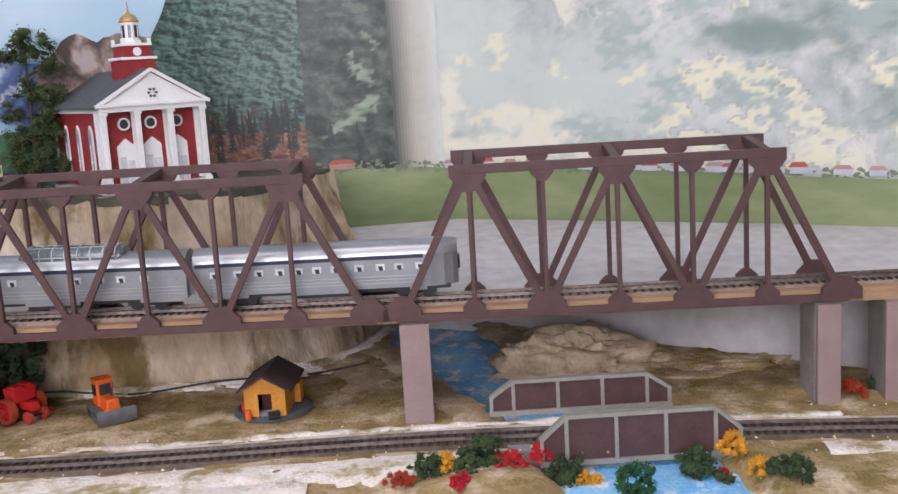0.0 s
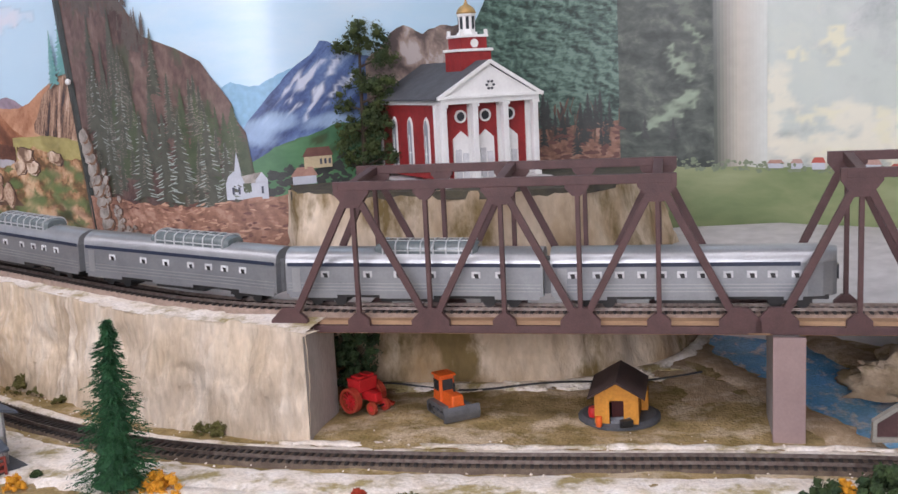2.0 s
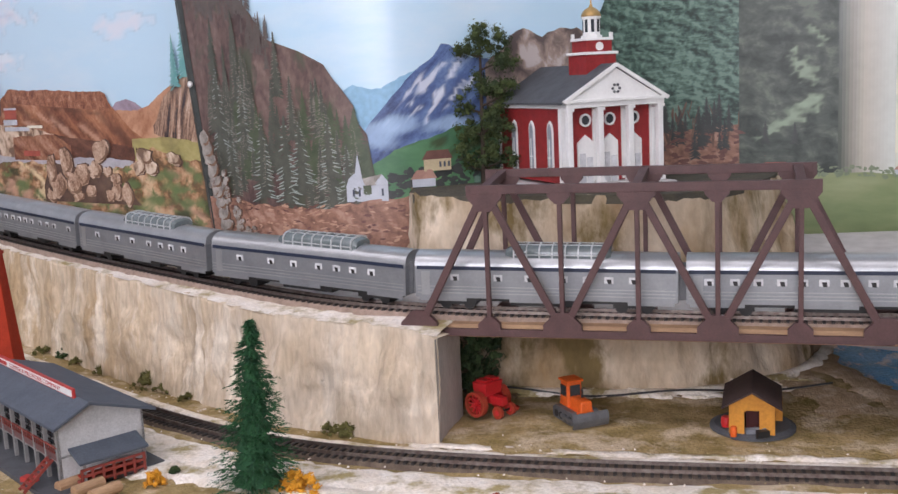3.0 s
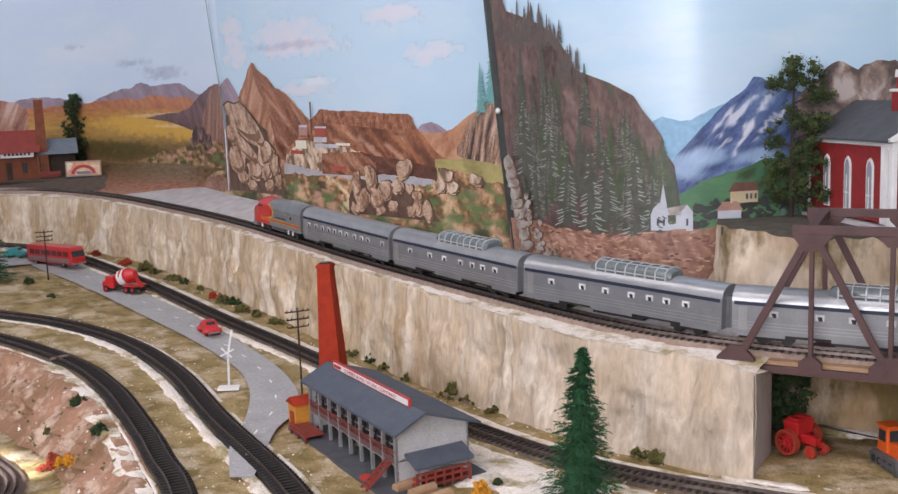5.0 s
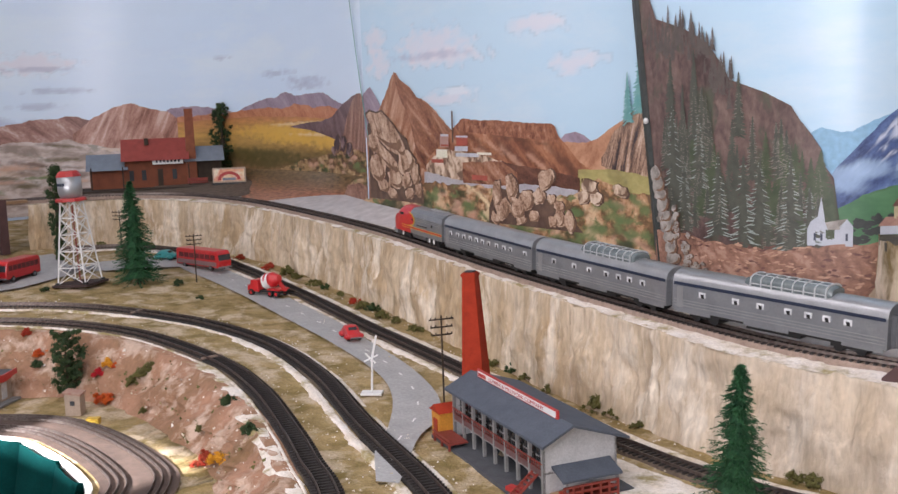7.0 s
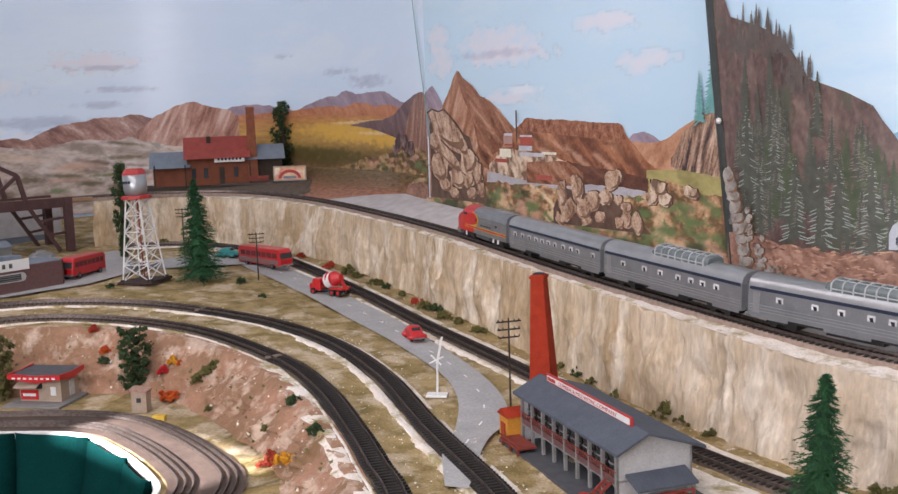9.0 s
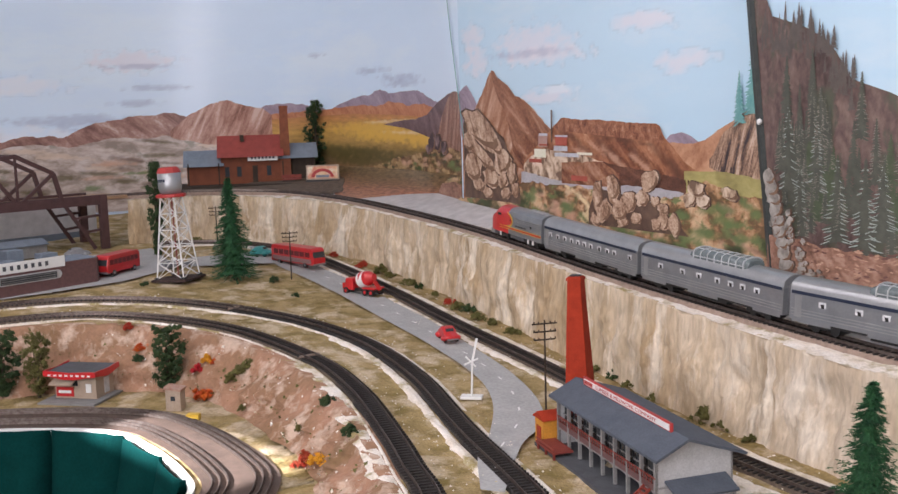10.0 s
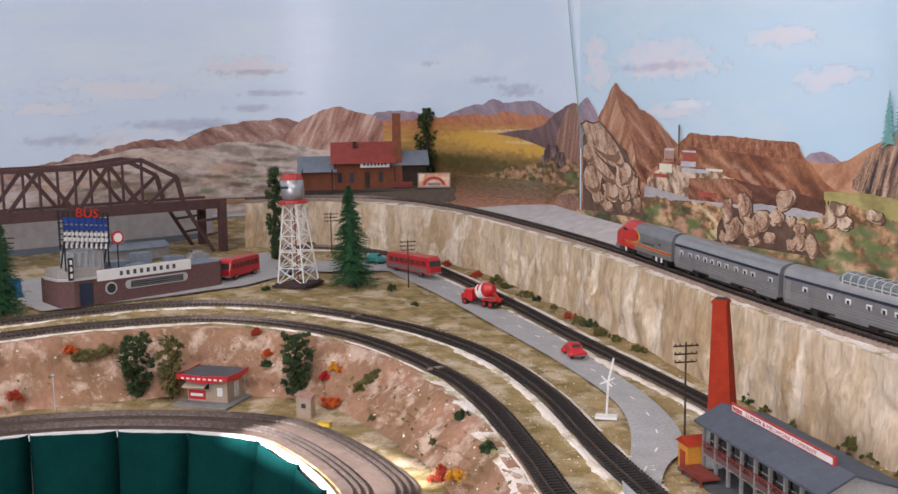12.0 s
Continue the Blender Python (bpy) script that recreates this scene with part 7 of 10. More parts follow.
    for s in (-1, 1):
        x = s * (w / 2 - 0.003 + 0.0004)
        for k in range(4):
            y = 0.04 + k * 0.041
            arch = [(-0.006, 0.014), (0.006, 0.014), (0.006, 0.062), (0.0042, 0.067), (0, 0.0705), (-0.0042, 0.067), (-0.006, 0.062)]
            g = Geo()
            g.prism(arch, pose(x, y, 0, 0, 0, 90), 0.0014 * -s)
            win = part("window", g, M["white"], ob, "tall white arched window")
            g = Geo()
            g.prism([(u * 0.66, 0.014 + (z - 0.014) * 0.92 + 0.0016) for u, z in arch], pose(x + s * 0.001, y, 0, 0, 0, 90), 0.001 * -s)
            part("pane", g, M["window_grey"], win)
            part("mullion", Geo().box((x + s * 0.0022, y, 0.033), (0.0006, 0.0009, 0.036)).box((x + s * 0.0022, y, 0.032), (0.0006, 0.0076, 0.0009)), M["white"], win)
        part("corner_pilaster", Geo().box((s * (w / 2 - 0.003), set_back, h / 2 + 0.002), (0.006, 0.006, h - 0.006)), M["white"], ob)
    y = 0.046
    st = part("steeple", Geo().box((0, y, apex - 0.002), (0.036, 0.036, 0.03)), M["red_brick"], ob, "red brick steeple base")
    part("band", Geo().box((0, y, apex + 0.0135), (0.04, 0.04, 0.003)), M["white"], st, bevel=0.0005)
    part("clock_stage", Geo().box((0, y, apex + 0.0205), (0.03, 0.03, 0.013)), M["red_brick"], st)
    part("clock", Geo().rod((0, y - 0.0158, apex + 0.0205), (0, y - 0.0148, apex + 0.0205), 0.0045, 20), M["white"], st, "white clock dial")
    part("upper_band", Geo().box((0, y, apex + 0.028), (0.033, 0.033, 0.0028)), M["white"], st, bevel=0.0005)
    for a in (-1, 1):
        for b in (-1, 1):
            part("post", Geo().box((a * 0.0145, y + b * 0.0145, apex + 0.0315), (0.003, 0.003, 0.006)), M["white"], st)
    lan = part("lantern", Geo().lathe((0, y, apex + 0.029), [(0.0115, 0), (0.0115, 0.003), (0.0092, 0.0035), (0.0092, 0.02), (0.0105, 0.0205), (0.0105, 0.0225)], 8), M["white"], ob, "white octagonal lantern")
    for k in range(8):
        a = math.pi * (k + 0.5) / 4
        part("opening", Geo().box((0.0086 * math.cos(a), y + 0.0086 * math.sin(a), apex + 0.042), (0.0012, 0.0032, 0.013), math.degrees(a)), M["glass_dark"], lan)
    part("dome", Geo().lathe((0, y, apex + 0.0515), [(0.0105, 0), (0.0102, 0.002), (0.0088, 0.005), (0.006, 0.0078), (0.0025, 0.0095), (0.001, 0.013), (0.0004, 0.022)], 16), M["gold"], ob, "gilded dome with a finial", soft=True)
    return ob


church()

# ---- plants ----
def pine(x, y, z, h, w, label, lean=0.0):
    ob = thing("pine_tree", pose(x, y, z, 0, lean), label, "tree", "bristle pines")
    part("trunk", Geo().rod((0, 0, -0.002), (0, 0, h * 0.9), h * 0.022, 8, h * 0.006), M["trunk"], ob)
    g = Geo()
    tiers = 44
    for k in range(tiers):
        t = k / (tiers - 1)
        zz = h * (0.05 + 0.93 * t)
        r = w / 2 * min(1, (1 - t) * 1.06) ** 0.85 * (0.88 + 0.24 * random.random()) * (1.08 - 0.3 * ((k % 7) / 7)) + 0.002
        for i in range(int(24 * (1 - 0.45 * t))):
            a = rnd(0, 2 * math.pi)
            d = Vector((math.cos(a), math.sin(a), 0))
            rr = r * rnd(0.75, 1.1)
            tip = d * rr + Vector((0, 0, zz - rr * rnd(0.0, 0.35)))
            root = Vector((0, 0, zz + h * 0.01))
            for b in range(18):
                f = 0.15 + 0.85 * b / 17
                c = root.lerp(tip, f)
                side = Vector((rnd(-1, 1), rnd(-1, 1), rnd(-0.7, 0.9)))
                e = c + (side + d * 0.7 - Vector((0, 0, 0.35))) * h * 0.021
                s = side.cross(d).normalized() * h * 0.0042
                g.add([c - s, c + s, e], [(0, 1, 2)])
    for k in range(9):
        t = k / 9
        r = w / 2 * (1 - t) ** 0.85 * 0.55
        g.rod((0, 0, h * (0.06 + 0.9 * t)), (0, 0, h * (0.18 + 0.9 * t)), r, 9, r * 0.3)
    part("crown", g, M["pine"], ob)
    return ob


def leaves(g, c, r, count, size):
    """Small leaf flakes strewn through a ball, turned every way."""
    for _ in range(count):
        d = Vector((random.gauss(0, 1), random.gauss(0, 1), random.gauss(0, 0.85))).normalized()
        p = c + d * r * random.random() ** 0.4
        a = Vector((rnd(-1, 1), rnd(-1, 1), rnd(-1, 1))).normalized()
        b = a.cross(d + Vector((0.01, 0.02, 0.03))).normalized()
        e = size * rnd(0.6, 1.3)
        g.add([p - a * e, p + b * e * 0.6, p + a * e, p - b * e * 0.6], [(0, 1, 2, 3)])


def foam_tree(x, y, z, h, w, material, label, clumps=34, low=0.22, category="tree", name="foam_tree", trunk=True, slim=1.0):
    ob = thing(name, pose(x, y, z), label, category)
    if trunk:
        part("trunk", Geo().rod((0, 0, -0.003), (w * 0.04, 0, h * 0.7), h * 0.03, 7, h * 0.01).rod((0, 0, h * 0.35), (w * 0.25, 0.0, h * 0.6), h * 0.012, 6, h * 0.005).rod((0, 0, h * 0.4), (-w * 0.25, 0, h * 0.65), h * 0.012, 6, h * 0.005), M["trunk"], ob)
    g = Geo()
    clumps = max(60, clumps)
    for k in range(clumps):
        t = (k + 0.5) / clumps
        zz = h * (low + (0.97 - low) * t) if trunk else h * (0.2 + 0.65 * t)
        r = w / 2 * math.sin(math.pi * min(1, 0.18 + 0.78 * (1 - t))) ** 0.7 * slim
        a, q = rnd(0, 6.28), math.sqrt(random.random())
        c = Vector((math.cos(a) * r * q, math.sin(a) * r * q, zz))
        s = max(w * rnd(0.09, 0.17), h * rnd(0.03, 0.045))
        for _ in range(2):
            o = Vector((rnd(-1, 1), rnd(-1, 1), rnd(-0.8, 0.8))) * s * 0.5
            g.blob(c + o, s * rnd(0.3, 0.5), 0.85, 0.9, k * 3.1)
        leaves(g, c, s * 1.05, 46, max(0.0011, s * 0.2))
    part("crown" if trunk else "foliage", g, material, ob)
    return ob


def bush(x, y, z, r, material, label, n=9, tall=1.0):
    """A low clump of many small crumbs of foam with an uneven outline."""
    g = Geo()
    for k in range(n * 3):
        a, q = rnd(0, 6.28), math.sqrt(random.random())
        lobe = 0.75 + 0.3 * math.sin(a * 2 + x * 90) + 0.2 * math.sin(a * 3 + y * 70)
        top = math.sqrt(max(0.05, 1 - q * q)) * rnd(0.15, 0.95)
        c = Vector((x + math.cos(a) * r * q * lobe, y + math.sin(a) * r * q * lobe, z + r * tall * top * 0.85))
        g.blob(c, r * rnd(0.1, 0.2), 0.9, 0.9, k * 1.7 + x)
        leaves(g, c, r * rnd(0.2, 0.34), 26, max(0.0009, r * 0.075))
    return tagged(part("bush", g, material), label, "bush", "lichen and foam bushes")


def ground_bush(x, y, r, m, label, tall=1.0, n=9):
    return bush(x, y, gz(x), r, M[m], label, n, tall)


M["leaf_mid"] = mat("mossy_foam_foliage", (0.018, 0.035, 0.014), (0.075, 0.1, 0.025), 0.95, scale=60, bump=0.5)
pine(-0.568, 0.56, -0.001, 0.142, 0.072, "dark green bristle pine standing near the lower track", 2)
pine(-1.84, 0.828, gz(-1.84), 0.185, 0.092, "dark green bristle pine beside the water tower", -3)
pine(-1.965, 0.247, gz(-1.965), 0.16, 0.08, "dark green bristle pine beside the bus depot")


def lobed_tree(x, y, z, h, lobes, material, label):
    """A tall thin-stemmed tree whose foliage hangs in separate ragged lobes: (side, depth, height, half width, half height, clumps)."""
    ob = thing("foam_tree", pose(x, y, z), label, "tree")
    stem = Geo().rod((0, 0, -0.003), (0.002, 0, h * 0.9), h * 0.018, 7, h * 0.006)
    g = Geo()
    for a, b, c, w, t, n in lobes:
        stem.rod((0, 0, max(0.01, c - t * 0.6)), (a, b, c), h * 0.008, 6, h * 0.003)
        for k in range(n):
            d = Vector((random.gauss(0, 1), random.gauss(0, 1), random.gauss(0, 1))).normalized() * random.random() ** 0.45
            p = Vector((a + d.x * w, b + d.y * w * 0.8, c + d.z * t))
            s = h * rnd(0.024, 0.05)
            g.blob(p, s * rnd(0.35, 0.55), 0.8, 0.9, k * 2.3)
            leaves(g, p, s * 1.15, 60, s * 0.21)
    part("trunk", stem, M["trunk"], ob)
    part("crown", g, material, ob)
    return ob


lobed_tree(-0.513, 0.985, BLUFF_Z, 0.185, [(0.006, 0, 0.164, 0.026, 0.018, 24), (-0.02, 0, 0.15, 0.018, 0.01, 10), (0.024, 0.004, 0.138, 0.021, 0.015, 14), (0.006, 0, 0.112, 0.024, 0.015, 14), (0.027, 0, 0.1, 0.017, 0.018, 12), (-0.022, 0, 0.09, 0.02, 0.013, 14), (-0.028, 0, 0.066, 0.023, 0.014, 16), (0.016, -0.003, 0.07, 0.032, 0.02, 28), (0.0, 0, 0.046, 0.034, 0.02, 30), (0.022, 0, 0.028, 0.022, 0.016, 16), (-0.02, 0, 0.025, 0.02, 0.014, 14)], M["leaf_mid"], "tall ragged dark green tree beside the church")
foam_tree(-2.126, 0.836, gz(-2.126), 0.195, 0.03, M["leaf_dark"], "slender dark cypress behind the water tower", 130, 0.03)
foam_tree(-2.28, 1.36, uz(-2.28) - 0.012, 0.205, 0.05, M["leaf_dark"], "slender dark cypress beside the station", 130, 0.05)
foam_tree(-1.69, 0.345, PIT, 0.095, 0.046, M["leaf_dark"], "dark green foam tree at the slope's foot", 120, 0.06)
foam_tree(-1.655, 0.38, PIT, 0.092, 0.039, M["leaf_olive"], "mid green foam tree beside the refreshment stand", 120, 0.06)
foam_tree(-1.535, 0.512, PIT, 0.096, 0.048, M["leaf_dark"], "dark green foam tree behind the little hut", 120, 0.06)
foam_tree(-0.475, 0.825, 0, 0.08, 0.06, M["leaf_dark"], "dark green bushy tree in the corner under the bridge", 60, 0.1)
for x, y, r, m in ((-1.78, 1.078, 0.016, "leaf_rust"), (-1.715, 1.068, 0.019, "leaf_olive"), (-1.675, 1.055, 0.013, "leaf_olive"), (-1.6, 1.035, 0.014, "leaf_olive"), (-1.57, 1.03, 0.012, "leaf_dark"), (-1.51, 1.012, 0.009, "leaf_olive"), (-1.45, 0.988, 0.012, "leaf_rust"), (-1.42, 0.977, 0.013, "leaf_olive"), (-1.39, 0.968, 0.014, "leaf_dark"), (-1.345, 0.945, 0.014, "leaf_olive"), (-1.31, 0.935, 0.013, "leaf_olive"), (-1.25, 0.918, 0.013, "leaf_olive"), (-1.05, 0.857, 0.013, "leaf_olive"), (-1.015, 0.85, 0.014, "leaf_dark"), (-0.975, 0.835, 0.014, "leaf_olive"), (-0.93, 0.815, 0.012, "leaf_olive"), (-0.845, 0.785, 0.018, "leaf_olive"), (-0.815, 0.772, 0.011, "leaf_olive"), (-0.77, 0.752, 0.008, "leaf_olive"), (-0.635, 0.708, 0.008, "leaf_olive"), (-0.575, 0.697, 0.011, "leaf_olive"), (-0.555, 0.695, 0.014, "leaf_olive"), (-2.0, 1.1, 0.014, "leaf_olive"), (-2.15, 1.05, 0.014, "leaf_olive"), (-2.22, 0.98, 0.014, "leaf_olive"), (-1.9, 1.1, 0.012, "leaf_rust")):
    ground_bush(x, y, r, m, "olive lichen bush at the embankment's foot" if m != "leaf_rust" else "rust-orange bush at the embankment's foot")
for x, y, r, m in ((-1.78, 0.87, 0.012, "leaf_dark"), (-1.66, 0.83, 0.008, "leaf_dark"), (-1.9, 0.68, 0.009, "leaf_dark"), (0.325, 0.815, 0.016, "leaf_rust"), (0.355, 0.835, 0.015, "leaf_dark"), (-0.655, 0.57, 0.007, "leaf_dark")):
    ground_bush(x, y, r, m, "small dark bush on the turf" if m == "leaf_dark" else "rust-red bush beside the end pier")
for x, y, r, m, word in ((-0.035, 0.612, 0.016, "leaf_dark", "dark green"), (-0.022, 0.622, 0.012, "leaf_yellow", "yellow"), (0.008, 0.63, 0.022, "leaf_dark", "dark green"), (0.024, 0.625, 0.012, "leaf_red", "red"), (0.05, 0.645, 0.012, "leaf_red", "red"), (0.068, 0.622, 0.021, "leaf_dark", "dark green"), (0.085, 0.62, 0.01, "leaf_yellow", "yellow"), (0.172, 0.632, 0.02, "leaf_dark", "dark green"), (0.2, 0.655, 0.014, "leaf_yellow", "yellow"), (0.19, 0.628, 0.008, "leaf_red", "red"), (-0.01, 0.59, 0.009, "leaf_red", "red"), (0.215, 0.615, 0.012, "leaf_yellow", "yellow"), (0.235, 0.6, 0.016, "leaf_dark", "dark green"), (-0.055, 0.592, 0.01, "leaf_rust", "orange"), (-0.535, 0.565, 0.018, "leaf_yellow", "yellow"), (-0.66, 0.55, 0.012, "leaf_yellow", "yellow"), (-0.27, 0.575, 0.01, "leaf_yellow", "yellow"), (-0.285, 0.58, 0.01, "leaf_olive", "olive"), (-0.33, 0.58, 0.011, "leaf_olive", "olive"), (-0.37, 0.575, 0.011, "leaf_rust", "orange")):
    by = y + (0.028 if x > -0.1 else 0)
    bush(x, by, -0.014 if x > -0.1 and near(RIVER, x, by, 3) < 0.068 else gz(x) - 0.001, r * (1.08 if x > -0.1 else 1), M[m], word + " foam flower clump by the river bank" if x > -0.1 else word + " foam bush on the plaster ground", 12, 1.2)
foam_tree(0.122, 0.605, -0.02, 0.045, 0.03, M["pine"], "small bright green shrub in the river mouth", 14, 0.2, "shrub", "shrub", False)


def slope_at(x, y, t):
    """A place on the pit's slope: the rim next to (x, y), moved t of the way to the foot."""
    i = min(range(len(RIM)), key=lambda k: (RIM[k] - Vector((x, y))).length)
    p, q = RIM[i], FOOT[min(len(FOOT) - 1, int(i / (len(RIM) - 1) * (len(FOOT) - 1)))]
    s = p.lerp(q, t)
    return s.x, s.y, gz(p.x) * (1 - t) + PIT * t


for x, y, t, r, m in ((-1.184, 0.528, 0.06, 0.012, "leaf_dark"), (-1.086, 0.483, 0.1, 0.013, "leaf_dark"), (-1.043, 0.461, 0.95, 0.014, "leaf_rust"), (-1.033, 0.455, 0.76, 0.013, "leaf_yellow"), (-1.404, 0.584, 0.55, 0.011, "leaf_olive"), (-1.405, 0.584, 0.4, 0.014, "leaf_olive"), (-1.409, 0.584, 0.27, 0.011, "leaf_olive"), (-1.488, 0.586, 0.4, 0.012, "leaf_yellow"), (-1.47, 0.585, 0.38, 0.008, "leaf_orange"), (-1.488, 0.586, 0.57, 0.011, "leaf_red"), (-1.416, 0.585, 0.95, 0.015, "leaf_orange"), (-1.612, 0.547, 0.33, 0.01, "leaf_orange"), (-1.602, 0.552, 0.5, 0.01, "leaf_dark"), (-1.77, 0.319, 0.35, 0.018, "leaf_olive"), (-1.765, 0.34, 0.3, 0.016, "leaf_olive"), (-1.775, 0.296, 0.23, 0.012, "leaf_orange"), (-1.653, 0.521, 0.03, 0.01, "leaf_rust"), (-1.782, 0.236, 0.82, 0.014, "leaf_rust"), (-1.784, 0.2, 0.9, 0.01, "leaf_orange"), (-1.3, 0.565, 0.85, 0.006, "leaf_olive"), (-1.15, 0.515, 0.6, 0.006, "leaf_olive")):
    sx, sy, sz = slope_at(x, y, t)
    words = {"leaf_olive": "olive lichen", "leaf_rust": "rust-red", "leaf_dark": "dark green", "leaf_orange": "orange", "leaf_red": "red", "leaf_yellow": "yellow"}
    bush(sx, sy, sz, r, M[m], words[m] + " bush clinging to the pink slope", 12, 1.25)


# ---- roads and paved patches ----
ROADL = smooth([(-2.1, 1.03), (-1.89, 0.955), (-1.76, 0.925), (-1.61, 0.885), (-1.45, 0.835), (-1.29, 0.785), (-1.14, 0.725), (-1.055, 0.665), (-0.985, 0.585), (-0.95, 0.53), (-0.88, 0.46)], 0.012)
ROADR = smooth([(-2.05, 1.055), (-1.82, 1.005), (-1.65, 0.965), (-1.53, 0.925), (-1.38, 0.878), (-1.26, 0.83), (-1.13, 0.775), (-1.03, 0.715), (-0.965, 0.65), (-0.935, 0.58), (-0.86, 0.47)], 0.012)


def lane(t):
    return [ROADL[i].lerp(ROADR[int(i / (len(ROADL) - 1) * (len(ROADR) - 1))], t) for i in range(len(ROADL))]


rows = [[(p.x, p.y, gz(p.x) + 0.0022) for p in lane(k / 4)] for k in range(5)]
tagged(part("road", Geo().sheet(rows), M["road"]), "grey card road with white dashes", kind="structure")
mid = lane(0.52)
for i in range(4, len(mid) - 6, 5):
    a, b = mid[i], mid[i + 1]
    d = (b - a).normalized()
    n = Vector((-d.y, d.x)) * 0.0011
    e = a + d * 0.014
    z = gz(a.x) + 0.0032
    q = Geo().add([(*(a - n), z), (*(e - n), z), (*(e + n), z), (*(a + n), z)], [(0, 1, 2, 3)])
    tagged(part("road_marking", q, M["white"]), "white road dash", kind="structure")
for outline in ([(-2.2, 0.28), (-1.945, 0.3), (-1.935, 0.5), (-1.94, 0.66), (-1.99, 0.8), (-2.2, 0.86)], [(-2.06, 0.86), (-1.98, 0.82), (-1.9, 0.97), (-2.02, 1.05)]):
    q = Geo()
    q.add([(x, y, gz(x) + 0.003) for x, y in outline], [tuple(range(len(outline)))])
    tagged(part("pavement", q, M["road"]), "grey paved yard", kind="structure")


# ---- girder bridge over the river mouth ----
def girder(p, q, z0, h, label):
    p, q = Vector((*p, 0)), Vector((*q, 0))
    d = q - p
    L, yaw = d.length, math.degrees(math.atan2(d.y, d.x))
    ob = thing("plate_girder", pose(p.x, p.y, z0, 0, 0, yaw), label, "girder bridge", "plate girders of the lower bridge")
    top = [(0, 0.004), (0, h * 0.55), (L * 0.13, h), (L * 0.87, h), (L, h * 0.55), (L, 0.004)]
    web = Geo()
    web.prism(top, pose(0, -0.001, 0), 0.003)
    part("web_plate", web, M["brown_steel"], ob)
    part("bottom_flange", Geo().beam((-0.001, 0, 0.003), (L + 0.001, 0, 0.003), 0.007, 0.004), M["flange"], ob)
    for a, b in zip(top[1:-2], top[2:-1]):
        part("top_flange", Geo().beam((a[0], 0, a[1]), (b[0], 0, b[1]), 0.007, 0.003), M["flange"], ob)
    for x, hh in ((0.001, h * 0.55), (L * 0.13, h), (L * 0.13 + L * 0.2467, h), (L * 0.13 + L * 0.4933, h), (L * 0.87, h), (L - 0.001, h * 0.55)):
        part("stiffener", Geo().box((x, 0, hh / 2 + 0.001), (0.003, 0.0065, hh)), M["flange"], ob)
    return ob


M["flange"] = mat("grey_green_flange", (0.3, 0.29, 0.25), (0.24, 0.23, 0.2), 0.6, scale=80)
girder((0.05, 0.67), (0.208, 0.693), -0.009, 0.041, "brown plate girder with pale grey edges, nearer the flowers")
girder((0.004, 0.752), (0.16, 0.773), 0.005, 0.031, "brown plate girder with pale grey edges behind the track")
dk2 = thing("lower_bridge_deck", pose(0, 0, 0), "brown deck of the lower girder bridge", "bridge deck")
part("deck", Geo().slab([(0.03, 0.68), (0.2, 0.7), (0.185, 0.755), (0.0, 0.735)], -0.006, 0.0005), M["pier_side"], dk2)
part("abutment", Geo().slab([(0.03, 0.672), (0.055, 0.675), (0.035, 0.75), (0.005, 0.745)], -0.03, -0.006), M["pier"], dk2)
part("abutment", Geo().slab([(0.185, 0.69), (0.21, 0.694), (0.2, 0.765), (0.17, 0.76)], -0.03, -0.006), M["pier"], dk2)


# ---- things under the bridge ----
def wheel(parent, c, r, w, material, hub, axis="y"):
    d = Vector((0, w / 2, 0)) if axis == "y" else Vector((w / 2, 0, 0))
    c = Vector(c)
    o = part("wheel", Geo().rod(c - d, c + d, r, 18), material, parent)
    part("hub", Geo().rod(c - d * 1.15, c + d * 1.15, r * 0.5, 12), hub, o)
    return o


M["dark_door"] = mat("dark_red_door", (0.07, 0.008, 0.006), (0.05, 0.006, 0.005), 0.7, scale=60)


